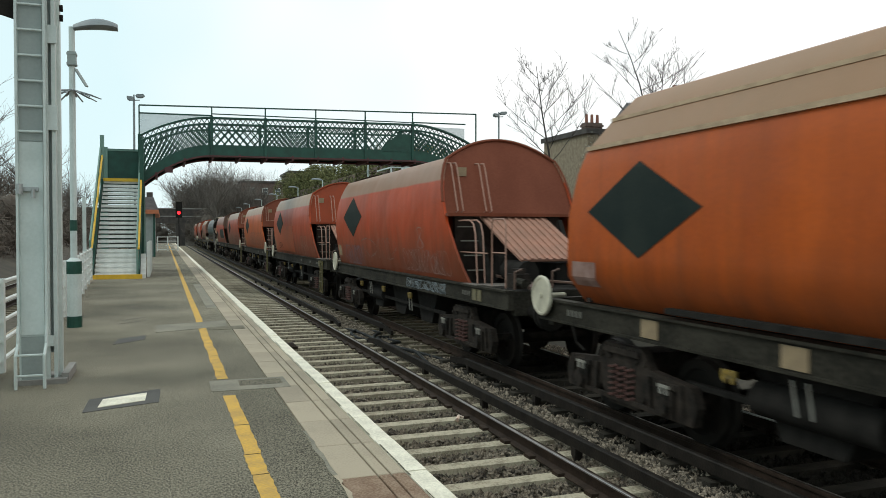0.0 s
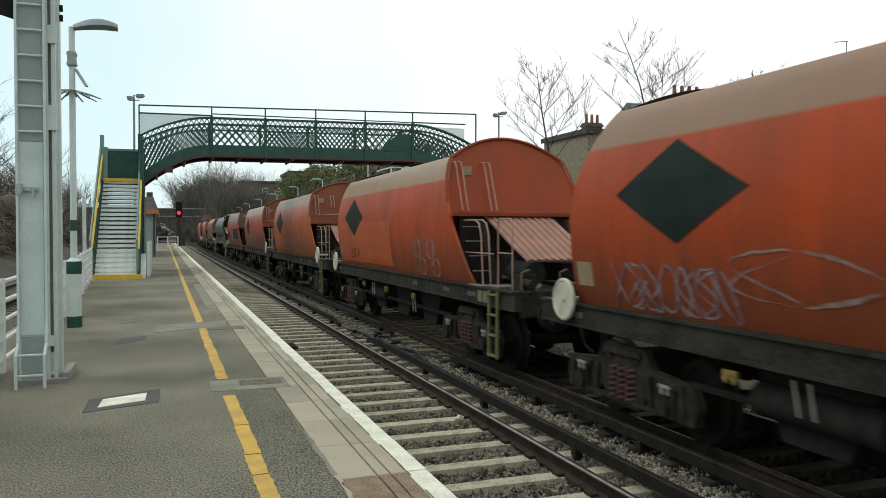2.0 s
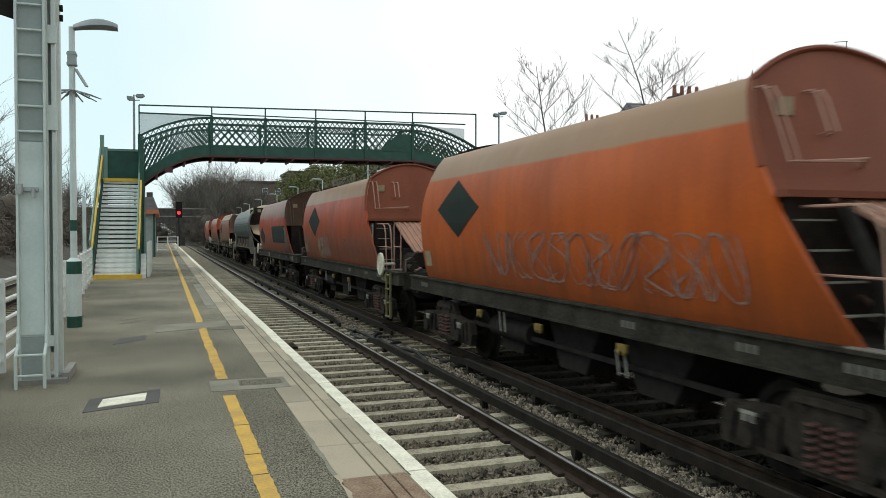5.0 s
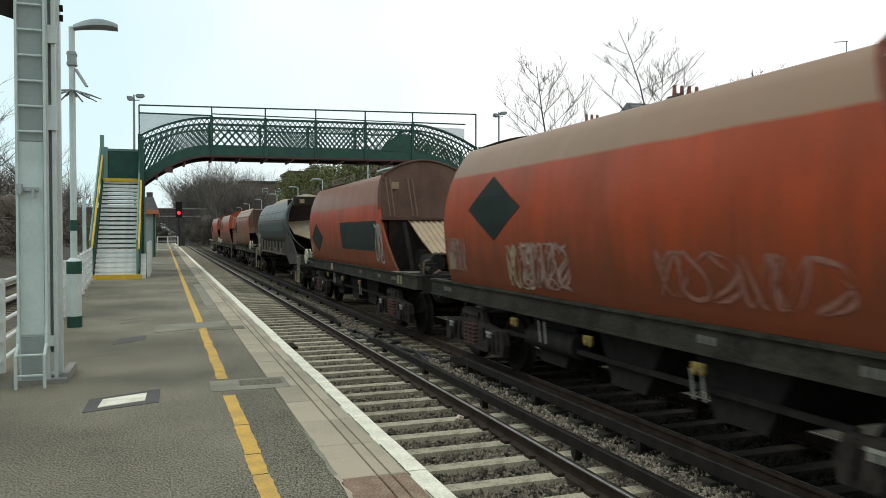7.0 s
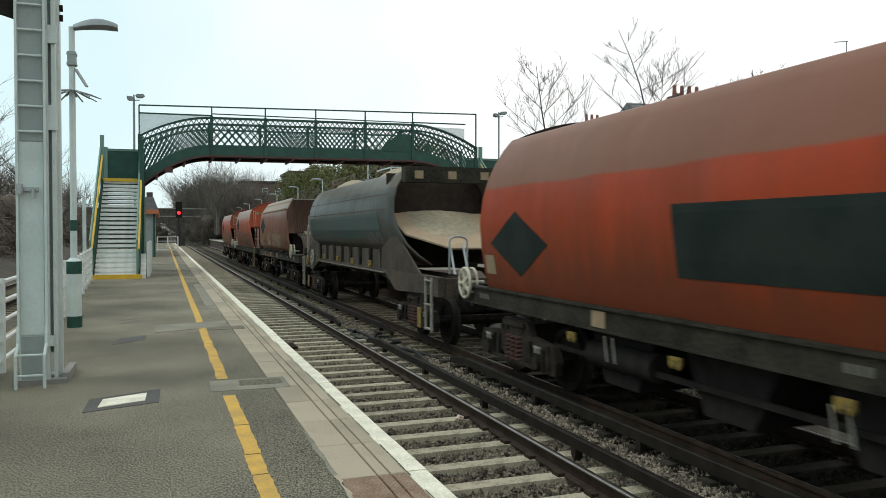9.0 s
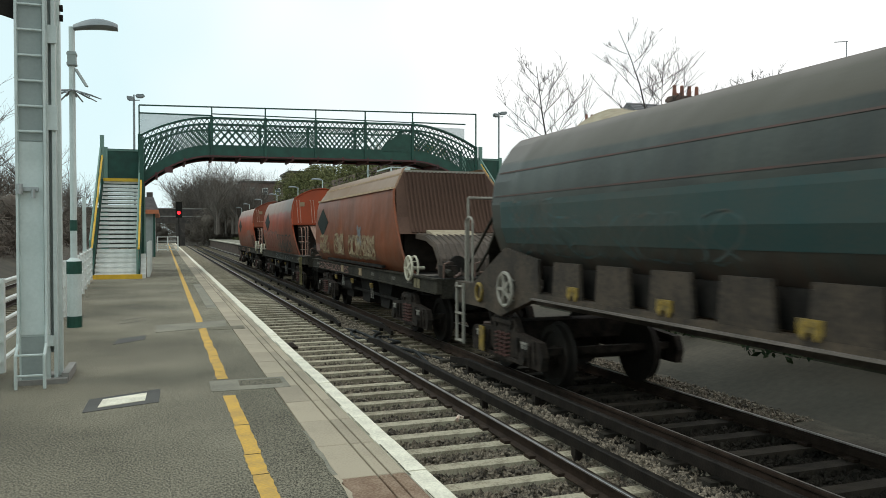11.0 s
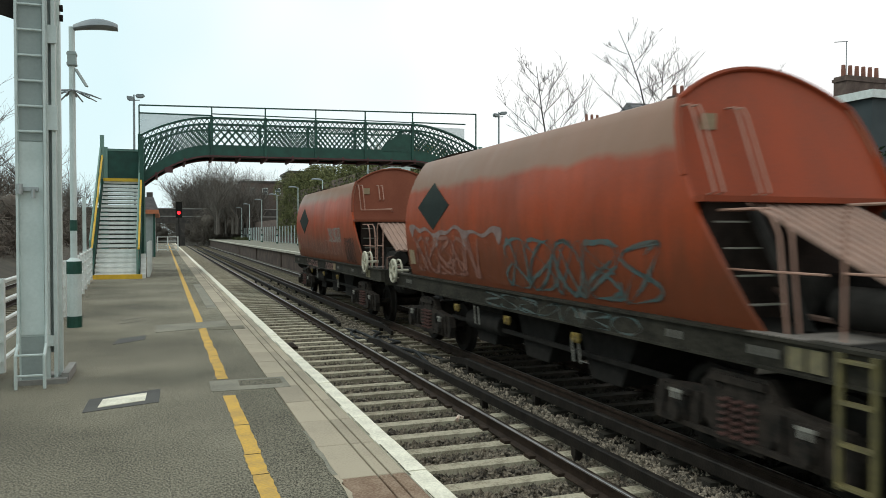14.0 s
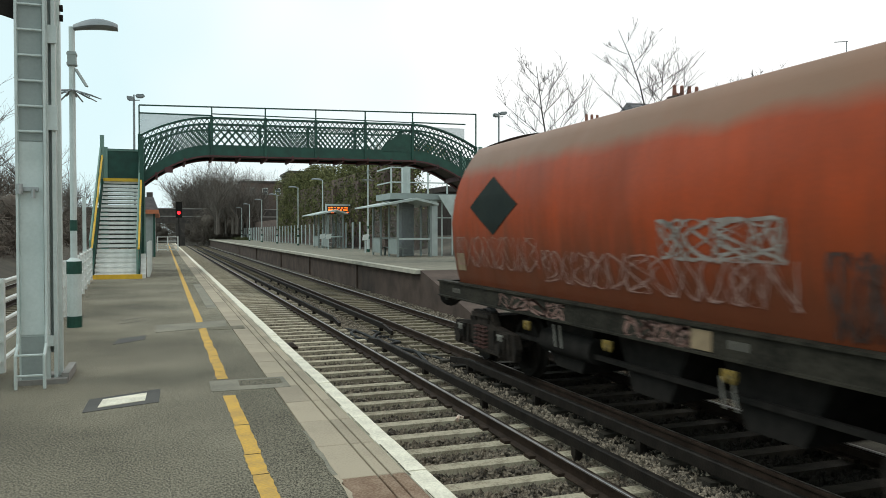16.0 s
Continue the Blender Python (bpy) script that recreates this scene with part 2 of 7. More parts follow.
M = {
    "asphalt": mat("asphalt", (0.04, 0.036, 0.027), (0.33, 0.295, 0.217), 0.9, 0, 0.5, 66, 0.5, grain=2.6, blot=0.6, crisp=0.95),
    "asphalt_patch": mat("asphalt_patch", (0.27, 0.245, 0.185), (0.17, 0.156, 0.12), 0.9, 0, 2, 70, 0.5, grain=1.0),
    "asphalt_dark": mat("asphalt_dark", (0.07, 0.066, 0.06), (0.1, 0.095, 0.085), 0.9, 0, 3, 90, 0.3),
    "paving": mat("paving", (0.41, 0.34, 0.245), (0.28, 0.232, 0.168), 0.85, 0, 1.6, 60, 0.3, rand=0.35, grain=0.7),
    "paving_rust": mat("paving_rust", (0.17, 0.095, 0.055), (0.3, 0.21, 0.14), 0.85, 0, 5, 60, 0.4, grain=1.0),
    "white_line": mat("white_line", (0.88, 0.82, 0.66), (0.62, 0.57, 0.45), 0.7, 0, 5, 60, 0.3, grain=0.7),
    "yellow_line": mat("yellow_line", (0.66, 0.38, 0.05), (0.46, 0.28, 0.07), 0.75, 0, 4, 50, 0.3, grain=0.7),
    "brick": mat("brick", (0.085, 0.055, 0.045), (0.16, 0.11, 0.088), 0.9, 0, 2, 30, 0.4),
    "brick_yellow": mat("brick_yellow", (0.3, 0.24, 0.16), (0.2, 0.15, 0.1), 0.9, 0, 3, 40, 0.3),
    "ballast": mat("ballast", (0.07, 0.058, 0.042), (0.15, 0.125, 0.092), 0.95, 0, 3, 38, 1.0),
    "stone": mat("ballast_stone", (0.045, 0.036, 0.028), (0.27, 0.215, 0.155), 0.95, 0, 9, 45, 0.3, grain=0.9),
    "sleeper": mat("sleeper_concrete", (0.5, 0.43, 0.31), (0.27, 0.225, 0.155), 0.9, 0, 5, 40, 0.5, rand=0.35, grain=1.1),
    "sleeper_dark": mat("sleeper_timber", (0.1, 0.08, 0.052), (0.2, 0.165, 0.105), 0.9, 0, 4, 40, 0.3, rand=0.3),
    "rail": mat("rail_rust", (0.026, 0.017, 0.012), (0.055, 0.036, 0.026), 0.7, 0.2, 5, 50, 0.2),
    "railtop": mat("rail_worn_steel", (0.44, 0.42, 0.39), (0.3, 0.28, 0.26), 0.42, 1.0, 3, 30, 0.0),
    "conductor": mat("conductor_rail", (0.016, 0.013, 0.011), (0.034, 0.027, 0.022), 0.6, 0.3, 5, 50, 0.2),
    "rubber": mat("cable_rubber", (0.02, 0.02, 0.02), (0.035, 0.035, 0.033), 0.6),
    "pale": mat("pale_grey_paint", (0.58, 0.64, 0.61), (0.47, 0.53, 0.5), 0.5, 0, 2.5, 30, 0.05),
    "pale_dark": mat("pale_panel", (0.3, 0.34, 0.32), (0.25, 0.285, 0.27), 0.55, 0, 3, 30, 0.05),
    "white": mat("white_paint", (0.72, 0.74, 0.7), (0.6, 0.62, 0.58), 0.5, 0, 4, 40, 0.05),
    "green": mat("green_paint", (0.003, 0.04, 0.026), (0.007, 0.07, 0.045), 0.5, 0, 3, 40, 0.05),
    "green_pale": mat("weathered_green_paint", (0.12, 0.22, 0.18), (0.16, 0.27, 0.22), 0.5, 0, 3, 40, 0.05),
    "red_brown": mat("red_oxide_paint", (0.1, 0.025, 0.025), (0.06, 0.02, 0.02), 0.6),
    "mesh_panel": mat("clouded_panel", (0.45, 0.52, 0.52), (0.38, 0.45, 0.45), 0.4, 0, 1.5, 12, 0.02),
    "yellow": mat("yellow_paint", (0.75, 0.45, 0.02), (0.6, 0.36, 0.03), 0.5, 0, 5, 40, 0.05),
    "dirty_yellow": mat("grimy_yellow_paint", (0.33, 0.215, 0.035), (0.12, 0.085, 0.035), 0.6, 0, 9, 40, 0.1),
    "tread": mat("stair_tread", (0.8, 0.8, 0.76), (0.62, 0.62, 0.58), 0.8, 0, 4, 40, 0.1),
    "galv": mat("galvanised_steel", (0.42, 0.44, 0.43), (0.33, 0.35, 0.34), 0.45, 0.5, 4, 40, 0.05),
    "lamp_grey": mat("lamp_grey", (0.2, 0.22, 0.23), (0.26, 0.28, 0.28), 0.5, 0.2),
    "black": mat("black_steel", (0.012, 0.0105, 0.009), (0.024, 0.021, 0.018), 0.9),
    "frame": mat("underframe_grime", (0.017, 0.015, 0.011), (0.048, 0.042, 0.031), 0.75, 0.1, 2.2, 25, 0.25, grain=0.8),
    "bogie": mat("bogie_grime", (0.014, 0.012, 0.01), (0.05, 0.038, 0.03), 0.8, 0.1, 6, 35, 0.25),
    # brown steel with the shade of the wagon recesses put into its colour
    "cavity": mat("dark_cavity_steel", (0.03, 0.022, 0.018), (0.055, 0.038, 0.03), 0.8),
    "wheel": mat("wheel_steel", (0.016, 0.013, 0.011), (0.03, 0.025, 0.02), 0.7, 0.1),
    "sheet": mat("end_sheet_red", (0.15, 0.04, 0.019), (0.2, 0.058, 0.03), 0.55, 0, 1.2, 30, 0.08, streak=0.4),
    "sheet_bright": mat("end_sheet_bright_red", (0.3, 0.05, 0.016), (0.21, 0.046, 0.02), 0.5, 0, 1.2, 30, 0.08, streak=0.4),
    "sheet_brown": mat("end_sheet_brown", (0.066, 0.036, 0.025), (0.115, 0.062, 0.042), 0.65, 0, 1.4, 30, 0.1, streak=0.3),
    "chute": mat("chute_pink_dust", (0.38, 0.18, 0.12), (0.27, 0.145, 0.1), 0.7, 0, 2.5, 30, 0.15),
    "chute_tan": mat("chute_tan_dust", (0.34, 0.24, 0.16), (0.42, 0.31, 0.2), 0.8, 0, 2.5, 30, 0.15),
    "handrail": mat("pink_handrail", (0.4, 0.22, 0.16), (0.32, 0.18, 0.13), 0.6),
    "handrail_grey": mat("grey_handrail", (0.32, 0.29, 0.24), (0.24, 0.22, 0.18), 0.6),
    "wheel_white": mat("white_handwheel", (0.6, 0.55, 0.42), (0.42, 0.38, 0.29), 0.6),
    "patch_black": mat("black_paint_patch", (0.01, 0.017, 0.015), (0.02, 0.027, 0.022), 0.65, 0, 2, 30, 0.03),
    "load": mat("crushed_stone", (0.3, 0.24, 0.16), (0.4, 0.34, 0.24), 0.95, 0, 8, 30, 0.6),
    "graf_white": mat("white_spray", (0.38, 0.24, 0.2), (0.26, 0.13, 0.1), 0.7, 0, 6, 30, 0),
    "graf_blue": mat("pale_blue_spray", (0.26, 0.29, 0.3), (0.17, 0.19, 0.2), 0.7, 0, 6, 30, 0),
    "graf_teal": mat("teal_spray", (0.05, 0.1, 0.1), (0.09, 0.075, 0.06), 0.7, 0, 6, 30, 0),
    "graf_grey": mat("grey_spray", (0.29, 0.18, 0.15), (0.2, 0.1, 0.075), 0.7, 0, 6, 30, 0),
    "graf_cream": mat("cream_spray", (0.38, 0.31, 0.19), (0.22, 0.13, 0.07), 0.7, 0, 6, 30, 0),
    "graf_purple": mat("violet_grey_spray", (0.27, 0.18, 0.2), (0.2, 0.12, 0.12), 0.7, 0, 6, 30, 0),
    "plate": mat("tan_plate", (0.32, 0.23, 0.13), (0.24, 0.17, 0.1), 0.7),
    "bark": mat("bark", (0.025, 0.02, 0.017), (0.05, 0.04, 0.033), 0.9, 0, 4, 30, 0.3),
    # paler copy of the bark, distance haze mixed into its colour
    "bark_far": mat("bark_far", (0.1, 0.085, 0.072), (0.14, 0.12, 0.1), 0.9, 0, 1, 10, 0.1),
    "leaf": mat("evergreen_leaf", (0.012, 0.026, 0.012), (0.05, 0.07, 0.03), 0.55, 0, 1.2, 9, 0, grain=0.9),
    "leaf_olive": mat("ivy_leaf", (0.04, 0.052, 0.018), (0.2, 0.195, 0.085), 0.55, 0, 0.8, 8, 0, grain=1.2),
    "leaf_yellow": mat("yellow_leaf", (0.4, 0.33, 0.06), (0.22, 0.2, 0.05), 0.6, 0, 1.5, 9, 0),
    "grass": mat("grass_bank", (0.06, 0.075, 0.03), (0.1, 0.095, 0.05), 0.95, 0, 0.8, 12, 0.5),
    "scrub": mat("scrub_ground", (0.075, 0.066, 0.05), (0.12, 0.1, 0.075), 0.95, 0, 0.6, 9, 0.5),
    "slate": mat("slate_roof", (0.12, 0.115, 0.12), (0.19, 0.18, 0.18), 0.7, 0, 3, 14, 0.2, streak=6),
    "dark_render": mat("dark_grey_render", (0.035, 0.045, 0.048), (0.048, 0.06, 0.062), 0.8, 0, 1, 15, 0.1),
    "terracotta": mat("chimney_pot", (0.2, 0.075, 0.05), (0.28, 0.12, 0.08), 0.8),
    "glass": mat("window_glass", (0.06, 0.075, 0.08), (0.1, 0.12, 0.125), 0.08, 0, 2, 10, 0),
    "shelter_glass": mat("dusty_glazing", (0.2, 0.21, 0.2), (0.27, 0.28, 0.27), 0.15, 0, 2, 10, 0),
    "concrete": mat("concrete", (0.2, 0.19, 0.17), (0.28, 0.265, 0.24), 0.9, 0, 1.5, 20, 0.2),
    "bridge_dark": mat("sooty_brick", (0.05, 0.043, 0.038), (0.09, 0.075, 0.065), 0.9, 0, 1.5, 20, 0.2),
    "signal_red": mat("red_signal_light", (1.0, 0.012, 0.02), (1.0, 0.012, 0.02), 0.4, emit=4.0, bump=0),
    "led": mat("orange_display", (1.0, 0.16, 0.01), (1.0, 0.16, 0.01), 0.4, emit=2.6, bump=0),
    "orange": mat("orange_fascia", (0.5, 0.16, 0.06), (0.4, 0.13, 0.06), 0.6),
    "litter": mat("litter", (0.8, 0.75, 0.68), (0.7, 0.4, 0.25), 0.6),
}
M["shelter_glass"].node_tree.nodes["Principled BSDF"].inputs["Alpha"].default_value = 0.1
M["mesh_panel"].node_tree.nodes["Principled BSDF"].inputs["Alpha"].default_value = 0.42
# near ballast of the goods line, the train's shade put into its colour
M["ballast_shaded"] = mat("oily_ballast", (0.017, 0.0145, 0.0115), (0.046, 0.039, 0.03), 0.9, 0, 3, 38, 1.0)
M["brick_soot"] = mat("sooty_platform_brick", (0.05, 0.032, 0.024), (0.105, 0.07, 0.053), 0.9, 0, 1.5, 30, 0.4)
M["asphalt_mid"] = mat("older_asphalt", (0.036, 0.032, 0.024), (0.285, 0.256, 0.188), 0.9, 0, 0.6, 66, 0.5, grain=2.4, blot=0.35, crisp=0.95)
M["ladder_olive"] = mat("grimy_olive_ladder", (0.2, 0.16, 0.06), (0.12, 0.1, 0.05), 0.7, 0, 6, 30, 0.1)
M["coping_far"] = mat("weathered_coping", (0.52, 0.48, 0.39), (0.38, 0.35, 0.28), 0.8, 0, 2, 40, 0.2)
M["rail_brown"] = mat("brown_handrail", (0.15, 0.085, 0.06), (0.1, 0.06, 0.045), 0.6)
# leaf litter of the bank, also the painted shade inside the hedge
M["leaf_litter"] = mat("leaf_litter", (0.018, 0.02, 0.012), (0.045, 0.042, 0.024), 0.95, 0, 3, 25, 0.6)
# sleeper copy with the train's shade painted in
M["sleeper_shaded"] = mat("shaded_sleeper", (0.03, 0.026, 0.02), (0.066, 0.055, 0.042), 0.85, 0, 4, 40, 0.3, rand=0.3)
for k in ("leaf", "leaf_olive", "leaf_yellow", "grass", "leaf_litter", "asphalt", "asphalt_mid"):
    M[k].node_tree.nodes["Principled BSDF"].inputs["Specular IOR Level"].default_value = 0.15
    M[k].node_tree.nodes["Principled BSDF"].inputs["Roughness"].default_value = 0.85
M["graf_band"] = mat("grey_sprayed_band", (0.25, 0.17, 0.15), (0.17, 0.1, 0.085), 0.7, 0, 5, 30, 0)
M["chute_dust"] = mat("chute_brown_dust", (0.36, 0.22, 0.165), (0.27, 0.17, 0.13), 0.75, 0, 2.5, 30, 0.15)
M["plate_olive"] = mat("dull_olive_plate", (0.2, 0.165, 0.085), (0.13, 0.11, 0.065), 0.75, 0, 9, 40, 0.05)
M["deck_dust"] = mat("dusted_deck_steel", (0.2, 0.165, 0.14), (0.11, 0.092, 0.078), 0.85, 0, 4, 30, 0.1)
M["brick_brown"] = mat("brown_stock_brick", (0.15, 0.115, 0.085), (0.09, 0.068, 0.052), 0.9, 0, 2, 30, 0.4)
M["stone_pale"] = mat("pale_ballast_stone", (0.075, 0.06, 0.046), (0.36, 0.29, 0.215), 0.95, 0, 9, 45, 0.3, grain=0.9)
M["orange_repaint"] = mat("faded_orange_repaint", (0.46, 0.076, 0.01), (0.35, 0.06, 0.011), 0.45, 0, 1.0, 26, 0.05)
M["rod"] = mat("brake_rod_steel", (0.3, 0.28, 0.24), (0.2, 0.18, 0.15), 0.7)
M["stencil"] = mat("faded_stencil", (0.17, 0.16, 0.13), (0.1, 0.09, 0.075), 0.8, 0, 12, 60, 0)
for k in ("patch_black", "sheet", "sheet_bright", "sheet_brown", "black", "bogie", "frame", "cavity", "ballast_shaded", "sleeper_shaded", "wheel", "rubber", "rail", "conductor"):
    M[k].node_tree.nodes["Principled BSDF"].inputs["Specular IOR Level"].default_value = 0.16


# ---- mesh kit ----
def quad(bm, *pts):
    bm.faces.new([bm.verts.new(p) for p in pts])


def box(bm, x0, x1, y0, y1, z0, z1):
    v = [bm.verts.new((x, y, z)) for x in (x0, x1) for y in (y0, y1) for z in (z0, z1)]
    for f in ((0, 1, 3, 2), (4, 6, 7, 5), (0, 4, 5, 1), (2, 3, 7, 6), (0, 2, 6, 4), (1, 5, 7, 3)):
        bm.faces.new([v[i] for i in f])


def bar(bm, p, q, w, h=None):
    """A square-section bar from p to q."""
    h = h or w
    p, q = Vector(p), Vector(q)
    d = (q - p).normalized()
    a = d.cross(Vector((0, 0, 1)))
    a = a.normalized() if a.length > 0.05 else Vector((1, 0, 0))
    b = a.cross(d).normalized()
    ring = [(-1, -1), (1, -1), (1, 1), (-1, 1)]
    v = [[bm.verts.new(e + a * (i * w / 2) + b * (j * h / 2)) for i, j in ring] for e in (p, q)]
    for k in range(4):
        bm.faces.new((v[0][k], v[0][(k + 1) % 4], v[1][(k + 1) % 4], v[1][k]))
    bm.faces.new(v[0][::-1])
    bm.faces.new(v[1])


def tube(bm, pts, r, n=8, r1=None, closed=False):
    """A round tube along pts, tapering from r to r1."""
    pts = [Vector(p) for p in pts]
    r1 = r if r1 is None else r1
    rings = []
    ref = None
    for i, p in enumerate(pts):
        if closed:
            d = pts[(i + 1) % len(pts)] - pts[i - 1]
        else:
            d = pts[min(i + 1, len(pts) - 1)] - pts[max(i - 1, 0)]
        d.normalize()
        if ref is None:
            ref = Vector((0, 0, 1)) if abs(d.z) < 0.9 else Vector((1, 0, 0))
        a = (ref - d * ref.dot(d)).normalized()
        ref = a
        b = d.cross(a)
        rr = r + (r1 - r) * i / max(1, len(pts) - 1)
        rings.append([bm.verts.new(p + (a * math.cos(k * 2 * math.pi / n) + b * math.sin(k * 2 * math.pi / n)) * rr) for k in range(n)])
    for i in range(len(rings) - (0 if closed else 1)):
        s, t = rings[i], rings[(i + 1) % len(rings)]
        for k in range(n):
            bm.faces.new((s[k], s[(k + 1) % n], t[(k + 1) % n], t[k]))
    if not closed:
        bm.faces.new(rings[0][::-1])
        bm.faces.new(rings[-1])


def prism(bm, poly, a0, a1, axis="y"):
    """Extrudes a 2D outline along an axis."""
    def at(u, v, a):
        return {"y": (u, a, v), "x": (a, u, v), "z": (u, v, a)}[axis]
    lo = [bm.verts.new(at(u, v, a0)) for u, v in poly]
    hi = [bm.verts.new(at(u, v, a1)) for u, v in poly]
    k = len(poly)
    for i in range(k):
        bm.faces.new((lo[i], lo[(i + 1) % k], hi[(i + 1) % k], hi[i]))
    bm.faces.new(lo[::-1])
    bm.faces.new(hi)


def mesh_of(bm, material, smooth=False):
    bmesh.ops.recalc_face_normals(bm, faces=bm.faces)
    me = bpy.data.meshes.new("mesh")
    bm.to_mesh(me)
    bm.free()
    me.materials.append(material)
    if smooth:
        for p in me.polygons:
            p.use_smooth = True
        me.set_sharp_from_angle(angle=radians(40))
    return me


def part(name, bm, material, parent=None, label="", smooth=False, loc=None):
    me = bm if isinstance(bm, bpy.types.Mesh) else mesh_of(bm, material, smooth)
    ob = new(name, me)
    if parent is not None:
        ob.parent = parent
    if loc is not None:
        ob.location = loc
    if label:
        tagged(ob, label)
    return ob


def made(fn, *args, **kw):
    bm = bmesh.new()
    fn(bm, *args, **kw)
    return bm


def boxes(*rows):
    bm = bmesh.new()
    for r in rows:
        box(bm, *r)
    return bm


SHARED = {}


def shared(key, builder, material, smooth=False):
    if key not in SHARED:
        SHARED[key] = mesh_of(builder(), material, smooth)
    return SHARED[key]


def thing(name, label, category, group="", kind="", at=(0, 0, 0)):
    ob = new(name)
    ob.location = at
    ob.empty_display_size = 0.2
    return tagged(ob, label, category, group, kind)


def soup(name, verts, faces, material, label, category="", kind="stuff", parent=None):
    me = bpy.data.meshes.new(name)
    me.from_pydata(verts, [], faces)
    me.materials.append(material)
    me.update()
    ob = new(name, me)
    if parent is not None:
        ob.parent = parent
    return tagged(ob, label, category, "", kind)


RAIL = -0.76       # rail top below platform top
BED = RAIL - 0.30  # ballast level
T1, T2, T0 = 3.05, 6.22, -5.6   # track centres
EDGE = 1.565

# ---- ground and platform ----
def ground_sheet():
    bm = bmesh.new()
    xs = [-900, -60, -14, -8.5, -2.4, 8.3, 10, 14, 20, 60, 900]
    zs = [4, 3, 1.2, BED - .02, BED - .02, BED - .02, -0.5, 0.1, 1.2, 3, 6]
    ys = [-300, -20, 0, 10, 22, 40, 80, 130, 200, 400, 1500]
    g = [[bm.verts.new((x, y, z)) for x, z in zip(xs, zs)] for y in ys]
    for i in range(len(ys) - 1):
        for j in range(len(xs) - 1):
            bm.faces.new((g[i][j], g[i][j + 1], g[i + 1][j + 1], g[i + 1][j]))
    return bm
tagged(part("ground", ground_sheet(), M["scrub"]), "brown scrubby ground of the railway cutting", "ground", kind="structure")

def ballast_bed(bm, x0, x1, stop=999):
    rng = random.Random(5)
    xs = [x0 + (x1 - x0) * i / 24 for i in range(25)]
    ys = [-4 + 0.35 * i for i in range(160)] + [54 + 4 * i for i in range(30)]
    ys = [y for y in ys if y < stop]
    g = [[bm.verts.new((x, y, BED + 0.03 + rng.uniform(-.03, .03) + 0.05 * noise.noise((x, y * .6, 0)))) for x in xs] for y in ys]
    for i in range(len(ys) - 1):
        for j in range(len(xs) - 1):
            bm.faces.new((g[i][j], g[i][j + 1], g[i + 1][j + 1], g[i + 1][j]))
tagged(part("ballast_bed", made(ballast_bed, 1.5, 8.3), M["ballast"]), "grey-brown crushed stone ballast between the platforms", "ballast", kind="structure")
tagged(part("ballast_bed", made(ballast_bed, -8.3, -2.4), M["ballast"]), "grey-brown crushed stone ballast beside the platform", "ballast", kind="structure")

def scatter_stones(x0, x1, y0, y1, count, seed, size=0.045, zoff=0.03):
    rng = np.random.RandomState(seed)
    base = np.array([(1, 0, 0), (-1, 0, 0), (0, 1, 0), (0, -1, 0), (0, 0, 1), (0, 0, -1)], float)
    tri = [(0, 2, 4), (2, 1, 4), (1, 3, 4), (3, 0, 4), (2, 0, 5), (1, 2, 5), (3, 1, 5), (0, 3, 5)]
    v, f = [], []
    u = rng.rand(count)
    yy = y0 * (y1 / y0) ** u
    for k in range(count):
        s = base * (size * rng.uniform(0.5, 1.15, 3)) + rng.uniform(-.012, .012, (6, 3))
        a, c = rng.uniform(0, 6.3), rng.uniform(-.7, .7)
        ca, sa, cc, sc = math.cos(a), math.sin(a), math.cos(c), math.sin(c)
        s = s @ np.array([[ca, -sa, 0], [sa, ca, 0], [0, 0, 1]]) @ np.array([[1, 0, 0], [0, cc, -sc], [0, sc, cc]])
        s += (rng.uniform(x0, x1), yy[k], BED + zoff + rng.uniform(-.01, .045))
        b = len(v)
        v.extend(map(tuple, s))
        f.extend((b + i, b + j, b + m) for i, j, m in tri)
    return v, f
# dark strip painting the shade under the train, near end only
tagged(part("oily_ballast", made(ballast_bed, 4.75, 7.35, 14.5), M["ballast_shaded"], loc=(0, 0, .03)), "goods line ballast coloured dark for the train's shade", "ballast", kind="structure")
soup("ballast_stones", *scatter_stones(1.6, 4.4, 3.5, 40, 42000, 3, .036, .06), M["stone"], "loose angular grey ballast stones between the sleepers", "ballast")
soup("ballast_stones", *scatter_stones(4.2, 5.25, 3.5, 40, 22000, 4, .034, .055), M["stone_pale"], "loose angular brown ballast stones between the tracks", "ballast")
soup("ballast_stones", *scatter_stones(7.0, 8.15, 8, 46, 9000, 5, .036, .05), M["stone_pale"], "loose ballast stones below the far platform", "ballast")
# stones in the same painted shade
soup("oily_stones", *scatter_stones(5.0, 7.2, 4.0, 15, 6000, 6, .045, .06), M["ballast_shaded"], "oil-blackened ballast stones", "ballast")
soup("ballast_stones", *scatter_stones(5.2, 7.2, 14.2, 46, 14000, 7, .036, .06), M["stone_pale"], "loose ballast stones on the goods line", "ballast")

plat = thing("platform", "grey asphalt island platform with white and yellow lines", "platform", kind="structure")
part("surface", boxes((-2.15, 1.0, -6, 118, -0.12, 0.0)), M["asphalt"], plat, "worn grey asphalt surface")
part("base_wall", boxes((-2.1, 1.44, -6, 118, BED - .1, -0.13)), M["brick"], plat, "sooty brick platform wall")
part("fill", boxes((0.99, 1.47, -6, 118, -0.13, -0.035)), M["asphalt_dark"], plat)
